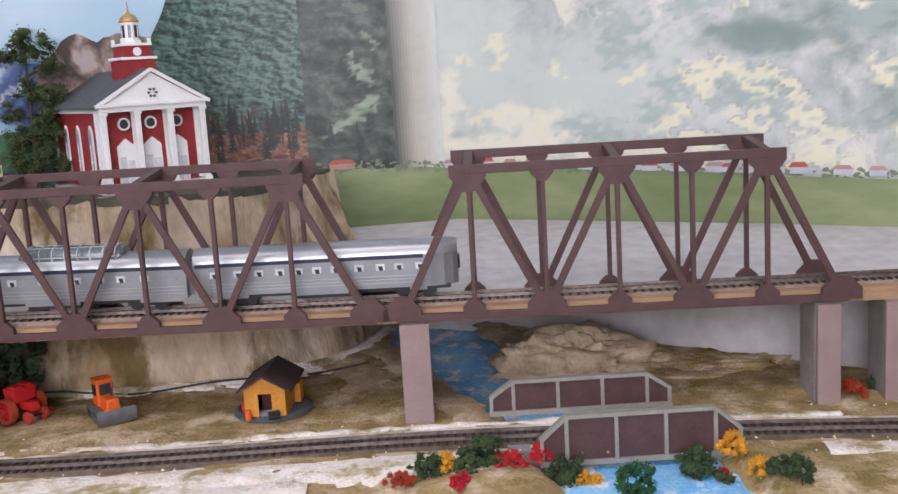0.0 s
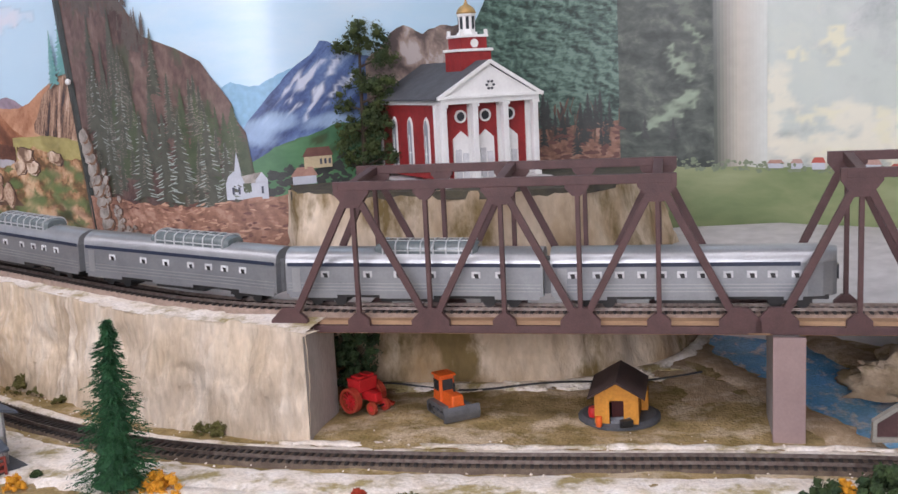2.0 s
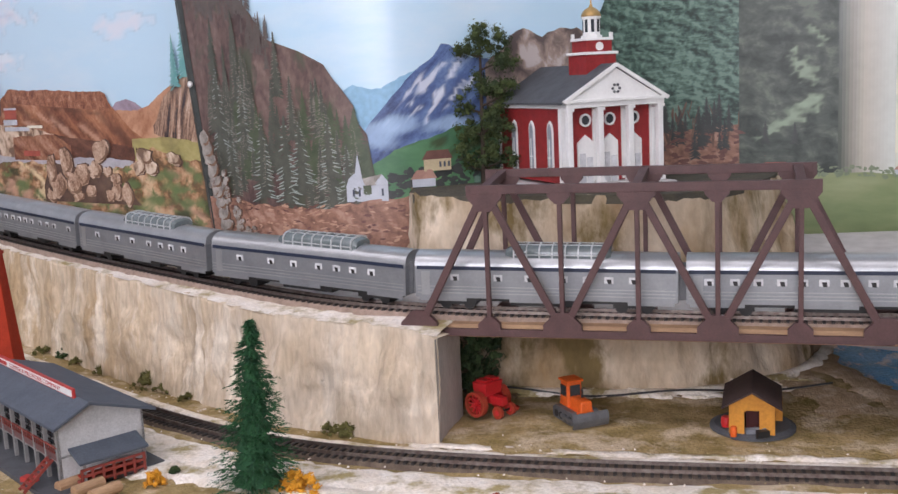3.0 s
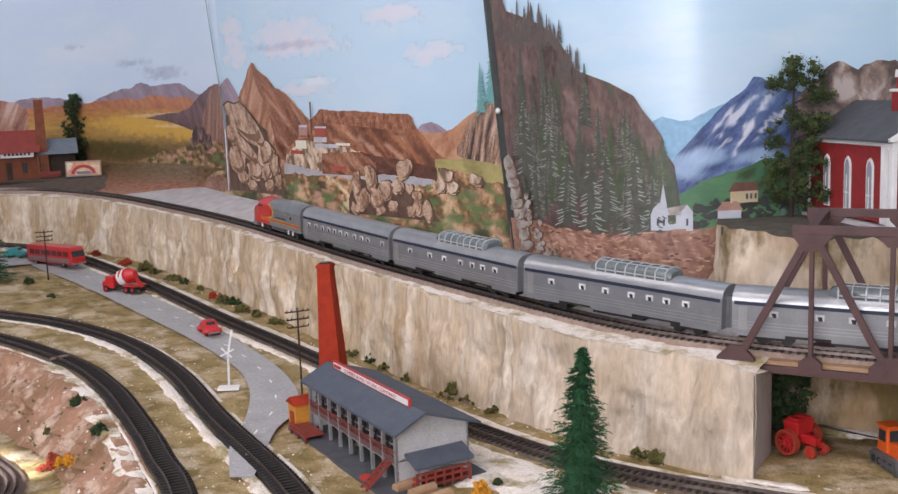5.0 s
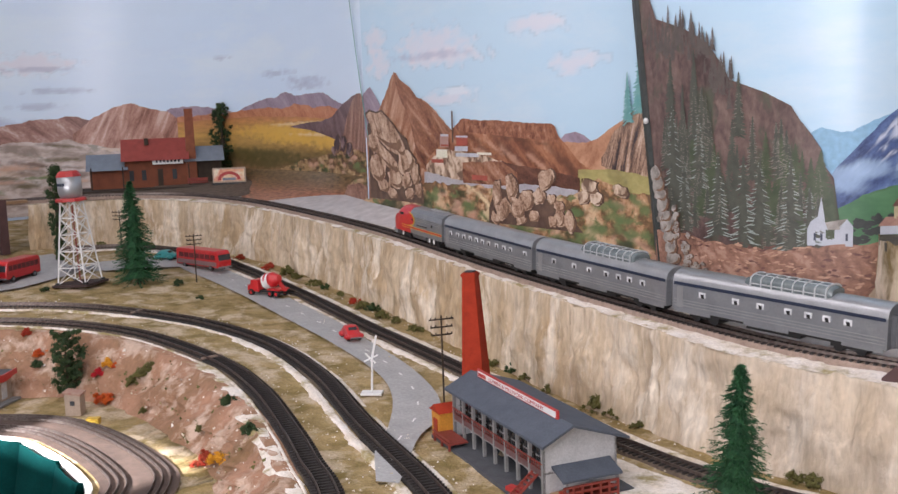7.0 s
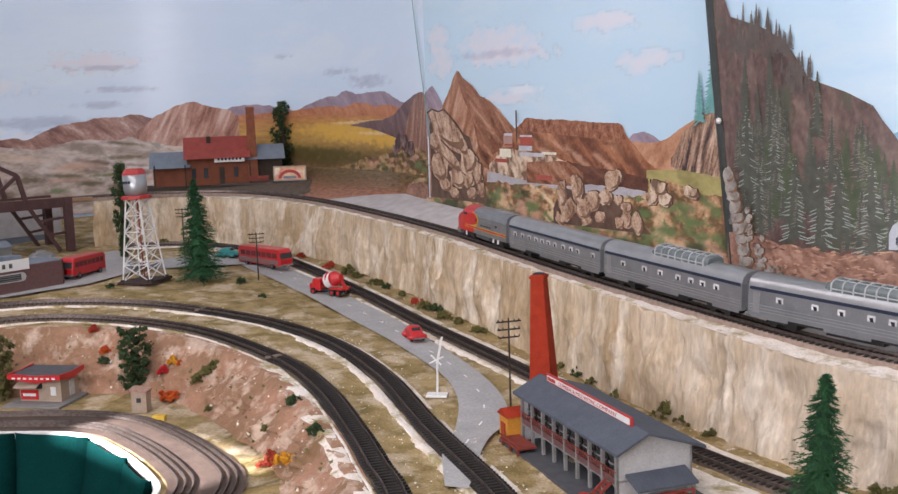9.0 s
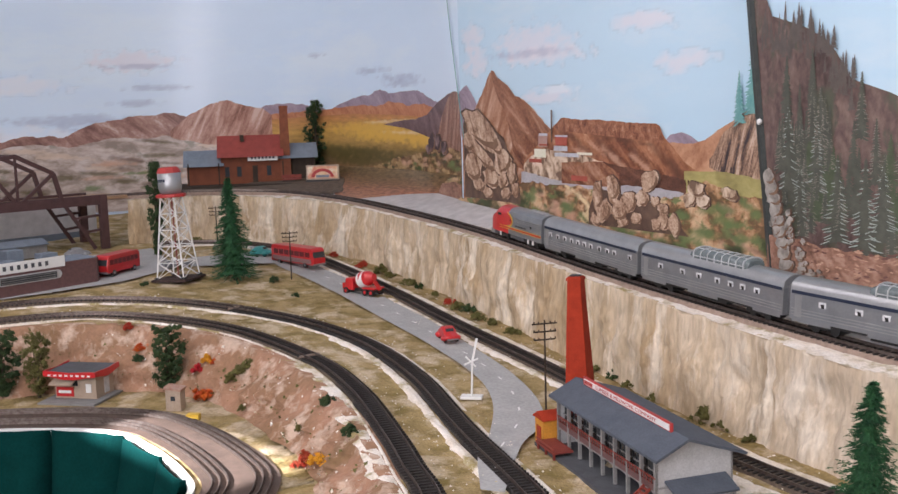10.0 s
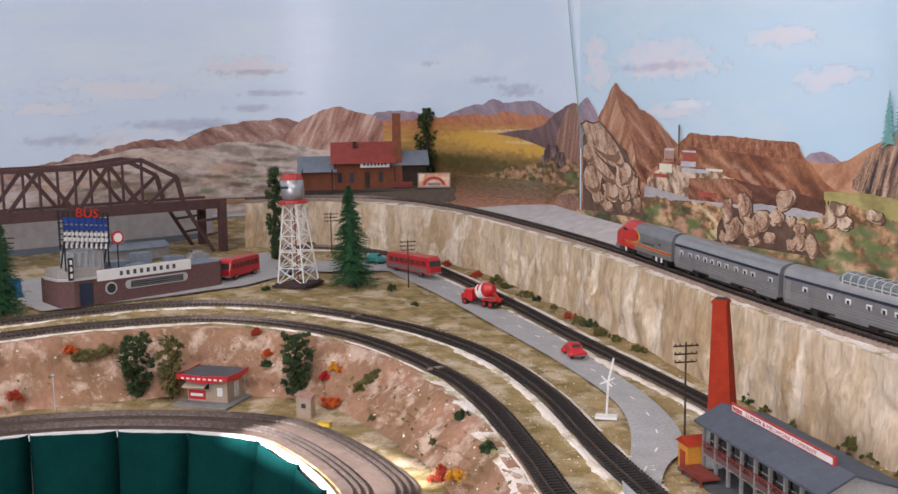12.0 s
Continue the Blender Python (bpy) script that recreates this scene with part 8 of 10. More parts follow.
def shed():
    ob = thing("tool_shed", pose(-0.205, 0.796, 0.002, 0, 0, 4), "small ochre shed with dark gable roof on a round base", "shed")
    w, d, h, a = 0.038, 0.06, 0.029, 0.039
    part("base", Geo().lathe((0, 0.002, -0.003), [(0.037, 0), (0.037, 0.003), (0.033, 0.005)], 28), M["roof_grey"], ob, "dark round base plate")
    g = Geo()
    door = [(-0.0062, 0.002), (-0.0062, 0.023), (0.0062, 0.023), (0.0062, 0.002)]
    front = [(-w / 2, 0.002)] + door + [(w / 2, 0.002), (w / 2, h), (0, a), (-w / 2, h)]
    g.prism(front, pose(0, -d / 2, 0), 0.0015)
    part("front_wall", g, M["shed_yellow"], ob)
    g = Geo()
    g.prism([(-w / 2, 0.002), (w / 2, 0.002), (w / 2, h), (0, a), (-w / 2, h)], pose(0, d / 2 - 0.0015, 0), 0.0015)
    part("back_wall", g, M["shed_yellow"], ob)
    for s in (-1, 1):
        part("side_wall", Geo().box((s * (w / 2 - 0.0008), 0, h / 2 + 0.001), (0.0015, d - 0.003, h - 0.002)), M["shed_yellow"], ob)
        r = Geo()
        r.prism([(s * (w / 2 + 0.006), h - 0.004), (s * (w / 2 + 0.006), h - 0.0025), (0, a + 0.0022), (0, a + 0.0004)], pose(0, -d / 2 - 0.005, 0), d + 0.01)
        part("roof_slope", r, M["dark_roof"], ob, "dark brown shingled roof slope")
    part("door", Geo().box((0.002, -d / 2 + 0.012, 0.0125), (0.014, 0.0012, 0.021)), M["dark_door"], ob, "dark red inner door")
    part("porch_barrel", Geo().lathe((-0.015, -d / 2 - 0.005, 0.001), [(0.0025, 0), (0.003, 0.004), (0.0025, 0.009)], 12), M["orange"], ob)
    part("hand_cart", Geo().box((0.009, -d / 2 - 0.006, 0.006), (0.01, 0.006, 0.004), 30).rod((0.004, -d / 2 - 0.008, 0.003), (0.014, -d / 2 - 0.004, 0.003), 0.0022, 10), M["black"], ob)
    part("barrel", Geo().lathe((-0.022, -0.012, 0.001), [(0.004, 0), (0.0047, 0.005), (0.004, 0.01)], 14), M["red"], ob)
    part("scrap", Geo().box((0.002, -0.026, 0.004), (0.016, 0.006, 0.004), 18).rod((-0.006, -0.024, 0.004), (0.012, -0.03, 0.007), 0.0016), M["loose_metal"], ob, "grey scrap by the door")
    part("side_bin", Geo().box((0.0225, 0.014, 0.012), (0.006, 0.016, 0.018)), M["shed_yellow"], ob)
    return ob


def bulldozer():
    ob = thing("bulldozer", pose(-0.36, 0.778, 0.0015, 0, 0, -47), "orange toy bulldozer with grey tracks and blade", "bulldozer")
    for s in (-1, 1):
        o = [(-0.019, 0.002), (-0.016, 0), (0.014, 0), (0.018, 0.003), (0.018, 0.008), (0.014, 0.011), (-0.015, 0.011), (-0.019, 0.008)]
        g = Geo()
        g.prism(o, pose(0, s * 0.0115 - 0.003, 0), 0.006)
        t = part("crawler_track", g, M["grey_metal"], ob, "dark grey crawler track")
        for x in (-0.012, -0.004, 0.004, 0.012):
            part("roller", Geo().rod((x, s * 0.0115 - 0.0035, 0.0045), (x, s * 0.0115 + 0.0035, 0.0045), 0.0032, 10), M["black"], t)
    part("chassis", Geo().box((0, 0, 0.008), (0.034, 0.018, 0.006)), M["orange"], ob, bevel=0.001)
    part("hood", Geo().box((0.009, 0, 0.0145), (0.02, 0.014, 0.011), top=(0.92, 0.85)), M["orange"], ob, bevel=0.0015)
    part("cab", Geo().box((-0.0085, 0, 0.0205), (0.015, 0.017, 0.022), top=(0.85, 0.9)), M["orange"], ob, bevel=0.001)
    for s in (-1, 1):
        part("cab_window", Geo().box((-0.0085, s * 0.0084, 0.024), (0.009, 0.0008, 0.009)), M["glass_dark"], ob)
    part("cab_window", Geo().box((-0.0014, 0, 0.0245), (0.0008, 0.011, 0.009)), M["glass_dark"], ob)
    part("cab_roof", Geo().box((-0.0085, 0, 0.0322), (0.0165, 0.018, 0.002)), M["orange"], ob, bevel=0.0006)
    part("exhaust", Geo().rod((0.006, 0.003, 0.019), (0.006, 0.003, 0.027), 0.0011, 8), M["black"], ob)
    rows = [[(0.0225 + 0.0025 * math.cos(a * 1.3), y, 0.0005 + 0.006 * (a + 1)) for a in (-1, -0.5, 0, 0.5, 1)] for y in (-0.019, 0, 0.019)]
    g = Geo().sheet(rows)
    g.sheet([[(x + 0.0016, y, z) for x, y, z in r] for r in rows])
    part("blade", g, M["grey_metal"], ob, "slate grey curved blade")
    for s in (-1, 1):
        part("push_arm", Geo().beam((-0.002, s * 0.0155, 0.0055), (0.023, s * 0.0155, 0.004), 0.002, 0.003), M["grey_metal"], ob)
    ob.scale = (1.08, 0.95, 1.12)
    return ob


def tractor():
    ob = thing("farm_tractor", pose(-0.44, 0.776, 0.0015, 0, 0, -24), "bright red toy tractor with orange-red wheels", "tractor")
    part("hood", Geo().box((0.006, 0, 0.0175), (0.024, 0.01, 0.01)), M["red"], ob, bevel=0.0015)
    part("hopper", Geo().box((-0.008, 0, 0.03), (0.018, 0.026, 0.015), top=(1.15, 1.1)), M["red"], ob, bevel=0.001)
    part("hopper_lid", Geo().box((-0.008, -0.006, 0.0385), (0.014, 0.009, 0.003)).box((-0.008, 0.007, 0.0385), (0.014, 0.009, 0.003)), M["red"], ob)
    part("axle", Geo().rod((-0.01, -0.02, 0.0125), (-0.01, 0.02, 0.0125), 0.0014).rod((0.016, -0.012, 0.007), (0.016, 0.012, 0.007), 0.0012), M["black"], ob)
    for s in (-1, 1):
        c = Vector((-0.008, s * 0.019, 0.0145))
        rows = []
        for r, y in ((0.0113, -0.004), (0.0143, -0.004), (0.0143, 0.004), (0.0113, 0.004), (0.0113, -0.004)):
            rows.append([c + Vector((math.cos(k * math.pi / 12) * r, y, math.sin(k * math.pi / 12) * r)) for k in range(25)])
        rim = Geo().sheet(rows)
        big = part("rear_wheel", rim, M["leaf_rust"], ob, "orange-red spoked wheel")
        for k in range(6):
            a = k * math.pi / 6
            d = Vector((math.cos(a) * 0.0125, 0, math.sin(a) * 0.0125))
            part("spoke", Geo().beam(c - d, c + d, 0.0016, 0.0016, (0, 1, 0)), M["red"], big)
        part("wheel_hub", Geo().rod(c - Vector((0, 0.005, 0)), c + Vector((0, 0.005, 0)), 0.003, 12), M["red"], big)
        wheel(ob, (0.016, s * 0.01, 0.007), 0.007, 0.004, M["leaf_rust"], M["red"])
    part("seat", Geo().box((-0.014, 0, 0.0225), (0.006, 0.007, 0.002)), M["black"], ob)
    part("side_chute", Geo().beam((0.0, 0.012, 0.012), (0.018, 0.022, 0.004), 0.007, 0.003), M["leaf_rust"], ob)
    ob.scale = (0.85, 0.85, 0.85)
    return ob


shed()
bulldozer()
tractor()
wire = []
for k in range(30):
    t = k / 29
    wire.append((-0.5 + 0.36 * t, 0.838 + 0.09 * t * t + 0.004 * math.sin(9 * t), 0.004 + 0.003 * math.sin(13 * t)))
g = Geo().sheet([[(x, y + 0.0011 * math.cos(k * math.pi / 4), z + 0.0011 * math.sin(k * math.pi / 4)) for k in range(9)] for x, y, z in wire])
tagged(part("cable", g, M["black"]), "thin black cable lying along the bluff's foot", "cable")
for x, y, s in ((-0.37, 0.858, 0.022), (-0.32, 0.868, 0.03), (-0.27, 0.882, 0.026), (-0.22, 0.915, 0.034), (-0.42, 0.852, 0.02), (-0.18, 0.95, 0.028)):
    mound("plaster_lump", (x, y, -0.002), s * 1.15, s * 0.45, s * rnd(0.28, 0.5), M["plaster"], "lump of white plaster at the bluff's foot", "plaster lump", x * 31)


def word(text, m, size, material, parent, name="sign_word"):
    cu = bpy.data.curves.new(name, "FONT")
    cu.body, cu.size, cu.extrude, cu.align_x = text, size, 0.0004, "CENTER"
    tmp = bpy.data.objects.new(name, cu)
    scene.collection.objects.link(tmp)
    dg = bpy.context.evaluated_depsgraph_get()
    me = bpy.data.meshes.new_from_object(tmp.evaluated_get(dg))
    bpy.data.objects.remove(tmp)
    me.transform(m)
    me.materials.clear()
    me.materials.append(material)
    o = new(name, me)
    o.parent = parent
    return o


# ---- lumber company ----
def lumber_works():
    ob = thing("lumber_works", pose(-0.912, 0.612, 0.0, 0, 0, -26.6), "two-storey grey lumber works with a blue-grey roof and red sign", "works building")
    L, D = 0.204, 0.075
    part("base", Geo().box((L / 2, D / 2 - 0.006, 0.0015), (L + 0.03, D + 0.03, 0.004)), M["roof_grey"], ob, "dark grey base plate")
    rz0, rz1, rz2, ry = 0.053, 0.067, 0.05, D * 0.34
    part("back_wall", Geo().box((L / 2, D - 0.001, 0.027), (L, 0.002, 0.05)), M["works_grey"], ob)
    for x in (0.001, L - 0.001):
        g = Geo()
        g.prism([(0.0, 0.003), (D, 0.003), (D, rz2), (ry, rz1), (0, rz0)], pose(x + 0.001, 0, 0, 0, 0, 90), 0.002)
        part("end_wall", g, M["works_white"], ob, "pale grey end wall")
    # black sheet stands in for the darkness behind the open arches and posts
    part("inner_shade", Geo().box((L / 2, 0.022, 0.024), (L - 0.004, 0.002, 0.042)), M["black"], ob, "black sheet for the shade inside the gallery")
    part("upper_floor", Geo().box((L / 2, 0.011, 0.0255), (L, 0.022, 0.002)), M["works_grey"], ob)
    for a, b in (((-0.006, rz0 - 0.0015), (ry, rz1)), ((D + 0.008, rz2 - 0.002), (ry, rz1))):
        g = Geo()
        o = [(a[0], a[1]), (a[0], a[1] + 0.0025), (b[0], b[1] + 0.0025), (b[0], b[1])]
        g.prism(o, pose(L + 0.01, 0, 0, 0, 0, 90), L + 0.02)
        part("roof_slope", g, M["roof_blue"], ob, "blue-grey roof slope")
    n = 8
    for k in range(n + 1):
        x = 0.0015 + (L - 0.003) * k / n
        part("post", Geo().box((x, 0.0, 0.0275), (0.003, 0.003, 0.05)), M["works_grey"], ob)
    for k in range(n):
        xa = 0.0015 + (L - 0.003) * k / n
        xc = xa + (L - 0.003) / n / 2
        part("spandrel", Geo().box((xc, 0.0, 0.0255), (L / n - 0.003, 0.002, 0.006)), M["brick_brown"], ob, "brick spandrel")
        arch = Geo()
        w = L / n - 0.003
        o = [(-w / 2, 0.019), (-w / 2, 0.0225), (w / 2, 0.0225), (w / 2, 0.019), (w * 0.35, 0.0208), (0, 0.0215), (-w * 0.35, 0.0208)]
        arch.prism(o, pose(xc, -0.001, 0), 0.002)
        part("arch", arch, M["works_grey"], ob)
        win = part("window", Geo().box((xc, 0.006, 0.0385), (w * 0.92, 0.0008, 0.018)), M["glass_dark"], ob)
        part("window_frame", Geo().box((xc, 0.0045, 0.0365), (w * 0.92, 0.001, 0.001)).box((xc, 0.0045, 0.0465), (w * 0.92, 0.001, 0.001)).box((xc, 0.0045, 0.0305), (w * 0.92, 0.001, 0.001)), M["works_grey"], win)
        for j in range(5):
            part("rail_post", Geo().box((xa + w * (j + 0.5) / 5, -0.0015, 0.0315), (0.0007, 0.0007, 0.006)), M["rust_rail"], ob)
    part("railing", Geo().box((L / 2, -0.0015, 0.0345), (L, 0.001, 0.001)), M["rust_rail"], ob, "rust-red balcony rail")
    sg = part("roof_sign", Geo().box((L * 0.5, ry - 0.002, rz1 + 0.005), (L * 0.86, 0.002, 0.009)), M["sign_red"], ob, "long red roof sign with white lettering bars")
    part("sign_panel", Geo().box((L * 0.5, ry - 0.0034, rz1 + 0.005), (L * 0.83, 0.0008, 0.0055)), M["white"], sg)
    x = L * 0.1
    random.seed(5)
    for k in range(6):
        part("lettering_bar", Geo().box((x + 0.0031 * k, ry - 0.004, rz1 + 0.005), (0.0019, 0.0006, 0.0036)), M["sign_red"], sg)
    word("LUMBER & MILLWORK COMPANY", pose(x + 0.084, ry - 0.0036, rz1 + 0.0033) @ pose(0, 0, 0, 90, 0, 0) @ Matrix.Diagonal((1.5, 1, 1, 1)), 0.0053, M["sign_red"], sg)
    lx = L + 0.0002
    g = Geo()
    g.prism([(0.0, 0.03), (0.0, 0.032), (0.022, 0.024), (0.022, 0.022)], pose(lx, D * 0.9, 0, 0, 0, 0) @ pose(0, 0, 0, 0, 0, 0), -D * 0.8)
    part("lean_to_roof", g, M["roof_blue"], ob, "blue-grey lean-to roof")
    for y in (0.012, D * 0.85):
        part("lean_to_post", Geo().box((L + 0.02, y, 0.0125), (0.002, 0.002, 0.02)), M["works_grey"], ob)
    rack = part("lumber_rack", Geo().box((L + 0.012, D * 0.48, 0.006), (0.018, D * 0.74, 0.002)).box((L + 0.021, D * 0.48, 0.0125), (0.0015, D * 0.74, 0.002)).box((L + 0.021, D * 0.48, 0.0175), (0.0015, D * 0.74, 0.002)), M["rust_rail"], ob, "rust-red lumber rack")
    for k in range(7):
        part("upright", Geo().box((L + 0.021, D * 0.12 + D * 0.72 * k / 6, 0.0105), (0.0018, 0.0018, 0.016)), M["rust_rail"], rack)
    for k in range(5):
        part("plank", Geo().box((L + 0.008 + 0.003 * k, D * 0.48, 0.009 + 0.0007 * k), (0.0025, D * 0.68, 0.0018)), M["leaf_rust"], rack)
    stair = part("stair", Geo().beam((L * 0.98, -0.004, 0.025), (L * 0.98, -0.03, 0.004), 0.001, 0.0025).beam((L * 0.93, -0.004, 0.025), (L * 0.93, -0.03, 0.004), 0.001, 0.0025), M["rust_rail"], ob, "rust-red outside stair")
    for k in range(7):
        part("tread", Geo().box((L * 0.955, -0.006 - 0.0036 * k, 0.0235 - 0.0029 * k), (L * 0.05, 0.003, 0.0008)), M["rust_rail"], stair)
    part("loading_dock", Geo().box((0.02, -0.014, 0.0085), (0.045, 0.022, 0.002)).box((0.02, -0.024, 0.0125), (0.045, 0.001, 0.002)), M["rust_rail"], ob, "rust-red loading dock")
    for x in (0.0, 0.02, 0.04):
        part("dock_leg", Geo().box((x, -0.023, 0.005), (0.002, 0.002, 0.008)), M["rust_rail"], ob)
    part("annex", Geo().box((-0.013, -0.002, 0.016), (0.022, 0.028, 0.028)), M["shed_yellow"], ob, "ochre annex shed")
    g = Geo()
    g.prism([(-0.014, 0.029), (0.014, 0.029), (0.0, 0.037)], pose(-0.013, -0.018, 0), 0.032)
    part("annex_roof", g, M["chimney"], ob, "orange annex roof")
    part("annex_door", Geo().box((-0.013, -0.0164, 0.012), (0.01, 0.0012, 0.018)), M["leaf_rust"], ob)
    part("barrow", Geo().box((L * 0.86, -0.016, 0.0055), (0.014, 0.008, 0.004), 20), M["sign_red"], ob)
    return ob


M["works_grey"] = mat("weathered_grey_timber", (0.25, 0.245, 0.24), (0.19, 0.185, 0.18), 0.8, scale=90)
M["works_white"] = mat("pale_grey_clapboard", (0.5, 0.5, 0.5), (0.42, 0.42, 0.42), 0.75, scale=70)
M["roof_blue"] = mat("blue_grey_tarred_roof", (0.085, 0.1, 0.125), (0.065, 0.078, 0.1), 0.8, scale=60)
M["rust_rail"] = mat("rust_red_plastic", (0.26, 0.045, 0.03), (0.19, 0.034, 0.024), 0.65, scale=80)
M["sign_red"] = mat("sign_red_paint", (0.45, 0.04, 0.035), None, 0.5, scale=60, bump=0.0)
lumber_works()
ch = thing("smokestack", pose(-0.945, 0.693, 0.0, 0, -2), "tall tapering orange-red square smokestack", "chimney")
part("shaft", Geo().box((0, 0, 0.082), (0.03, 0.03, 0.168), 20, top=(0.5, 0.5)), M["chimney"], ch, bevel=0.0008)
part("flue", Geo().box((0, 0, 0.1664), (0.0105, 0.0105, 0.002), 20), M["black"], ch)
part("cap_band", Geo().box((0, 0, 0.163), (0.0172, 0.0172, 0.003), 20), M["chimney"], ch)
for k in range(3):
    a = 100 + 25 * k
    tagged(part("log", Geo().rod((-0.725 + 0.02 * k, 0.51 - 0.004 * k, 0.005), (-0.717 + 0.02 * k, 0.535 - 0.004 * k, 0.005), 0.005, 12), M["tan_wood"]), "short pale log lying beside the works", "log", "logs by the works")


def pole(x, y, h, label):
    ob = thing("telegraph_pole", pose(x, y, gz(x), 0, 0, 60), label, "telegraph pole", "telegraph poles")
    part("mast", Geo().rod((0, 0, -0.002), (0, 0, h), 0.0013, 8, 0.001), M["trunk"], ob)
    for k in range(3):
        z = h * (0.96 - 0.085 * k)
        c = part("crossarm", Geo().box((0, 0, z), (0.03 - 0.003 * k, 0.0014, 0.0016)), M["trunk"], ob)
        for s in (-0.9, -0.5, 0.5, 0.9):
            part("insulator", Geo().rod((s * 0.014, 0, z), (s * 0.014, 0, z + 0.0026), 0.0007, 6), M["trunk"], c)
    return ob


pole(-0.99, 0.685, 0.108, "dark telegraph pole with three crossarms beside the smokestack")
pole(-1.775, 0.905, 0.088, "dark telegraph pole beside the road")
pole(-2.13, 0.975, 0.088, "dark telegraph pole near the embankment")
pole(-2.1, 0.3, 0.1, "dark telegraph pole behind the bus depot")


def crossbuck():
    ob = thing("white_signal", pose(-1.082, 0.658, gz(-1.08) + 0.002, 0, 0, 35), "white plastic crossing signal with a raised arm", "signal")
    part("foot", Geo().box((0, 0, 0.001), (0.026, 0.016, 0.003)), M["white"], ob, bevel=0.0005)
    part("mast", Geo().rod((0, 0, 0), (0.002, 0, 0.045), 0.0014, 8), M["white"], ob)
    part("arm", Geo().beam((0.001, 0, 0.04), (0.008, 0, 0.072), 0.002, 0.0025), M["white"], ob)
    part("blade", Geo().beam((-0.008, 0, 0.04), (0.009, 0, 0.048), 0.001, 0.0018).beam((-0.006, 0, 0.05), (0.006, 0, 0.038), 0.001, 0.0018), M["white"], ob)
    return ob


crossbuck()


# ---- vehicles ----
def motor_bus(m, label, L=0.14, silver=True):
    ob = thing("motor_bus", m, label, "bus")
    w, h = 0.03, 0.038
    o = [(-L / 2, 0.006), (L / 2, 0.006), (L / 2 + 0.001, 0.018), (L / 2 - 0.003, h - 0.004), (L / 2 - 0.008, h), (-L / 2 + 0.005, h), (-L / 2, h - 0.005)]
    g = Geo()
    g.prism(o, pose(0, -w / 2, 0), w)
    part("body", g, M["red"], ob, bevel=0.002)
    for s in (-1, 1):
        y = s * (w / 2 + 0.0004)
        if silver:
            part("side_panel", side_plate([(-L * 0.46, 0.009), (L * 0.46, 0.009), (L * 0.46, 0.017), (-L * 0.46, 0.017)], y), M["silver_red"], ob, "dull silver lower panel")
        for k in range(7):
            x = -L * 0.42 + k * L * 0.125
            part("window", side_plate([(x, 0.021), (x + L * 0.105, 0.021), (x + L * 0.105, 0.03), (x, 0.03)], y), M["glass_red"], ob)
        for x in (-L * 0.3, L * 0.32):
            wheel(ob, (x, s * (w / 2 - 0.002), 0.0055), 0.0055, 0.005, M["black"], M["silver"])
    part("windscreen", Geo().box((L / 2 - 0.0008, 0, 0.0255), (0.002, w * 0.86, 0.011), 0, -8), M["glass_dark"], ob)
    part("bumper", Geo().box((L / 2 + 0.001, 0, 0.0075), (0.002, w * 0.96, 0.003)), M["silver"], ob)
    return ob


M["silver_red"] = mat("reddish_silver_panel", (0.32, 0.22, 0.22), (0.26, 0.18, 0.18), 0.4, 0.4, scale=60)
M["glass_red"] = mat("dark_reddish_window", (0.16, 0.03, 0.03), (0.1, 0.025, 0.03), 0.2, scale=60, bump=0.0)
motor_bus(pose(-1.862, 0.985, gz(-1.86) + 0.003, 0, 0, -2), "red toy bus with dull silver sides on the road")
motor_bus(pose(-2.015, 0.69, gz(-2.0) + 0.0035, 0, 0, -62), "plain red toy bus parked beside the bus depot", 0.1, False)


def mixer_truck():
    ob = thing("mixer_truck", pose(-1.585, 0.918, gz(-1.585) + 0.003, 0, 0, 188), "red toy concrete mixer truck with a white-banded drum", "truck")
    part("frame", Geo().box((0, 0, 0.008), (0.066, 0.016, 0.004)), M["black"], ob)
    part("cab", Geo().box((0.025, 0, 0.017), (0.02, 0.024, 0.02), top=(0.8, 0.9)), M["red"], ob, bevel=0.0015)
    part("hood", Geo().box((0.038, 0, 0.0125), (0.01, 0.018, 0.011)), M["red"], ob, bevel=0.0015)
    part("windscreen", Geo().box((0.0345, 0, 0.021), (0.001, 0.018, 0.007), 0, -10), M["glass_dark"], ob)
    c = [(0.013, 0.021), (0.002, 0.0255), (-0.012, 0.0285), (-0.024, 0.031)]
    radii = (0.008, 0.0135, 0.0125, 0.006)
    dr = Geo()
    for (xa, za), (xb, zb), ra, rb in zip(c, c[1:], radii, radii[1:]):
        dr.rod((xa, 0, za), (xb, 0, zb), ra, 18, rb)
    d = part("drum", dr, M["red"], ob, soft=False)
    part("drum_band", Geo().rod((0.0065, 0, 0.0235), (-0.006, 0, 0.027), 0.0134, 18, 0.0136), M["white"], d, "white band round the drum")
    part("chute", Geo().beam((-0.024, 0, 0.024), (-0.036, 0.0, 0.01), 0.007, 0.003), M["red"], ob)
    part("fender", Geo().box((-0.02, 0, 0.0125), (0.028, 0.027, 0.003)), M["red"], ob, bevel=0.001)
    for x in (0.031, -0.012, -0.026):
        for s in (-1, 1):
            wheel(ob, (x, s * 0.011, 0.0058), 0.0058, 0.005, M["black"], M["red"])
    return ob


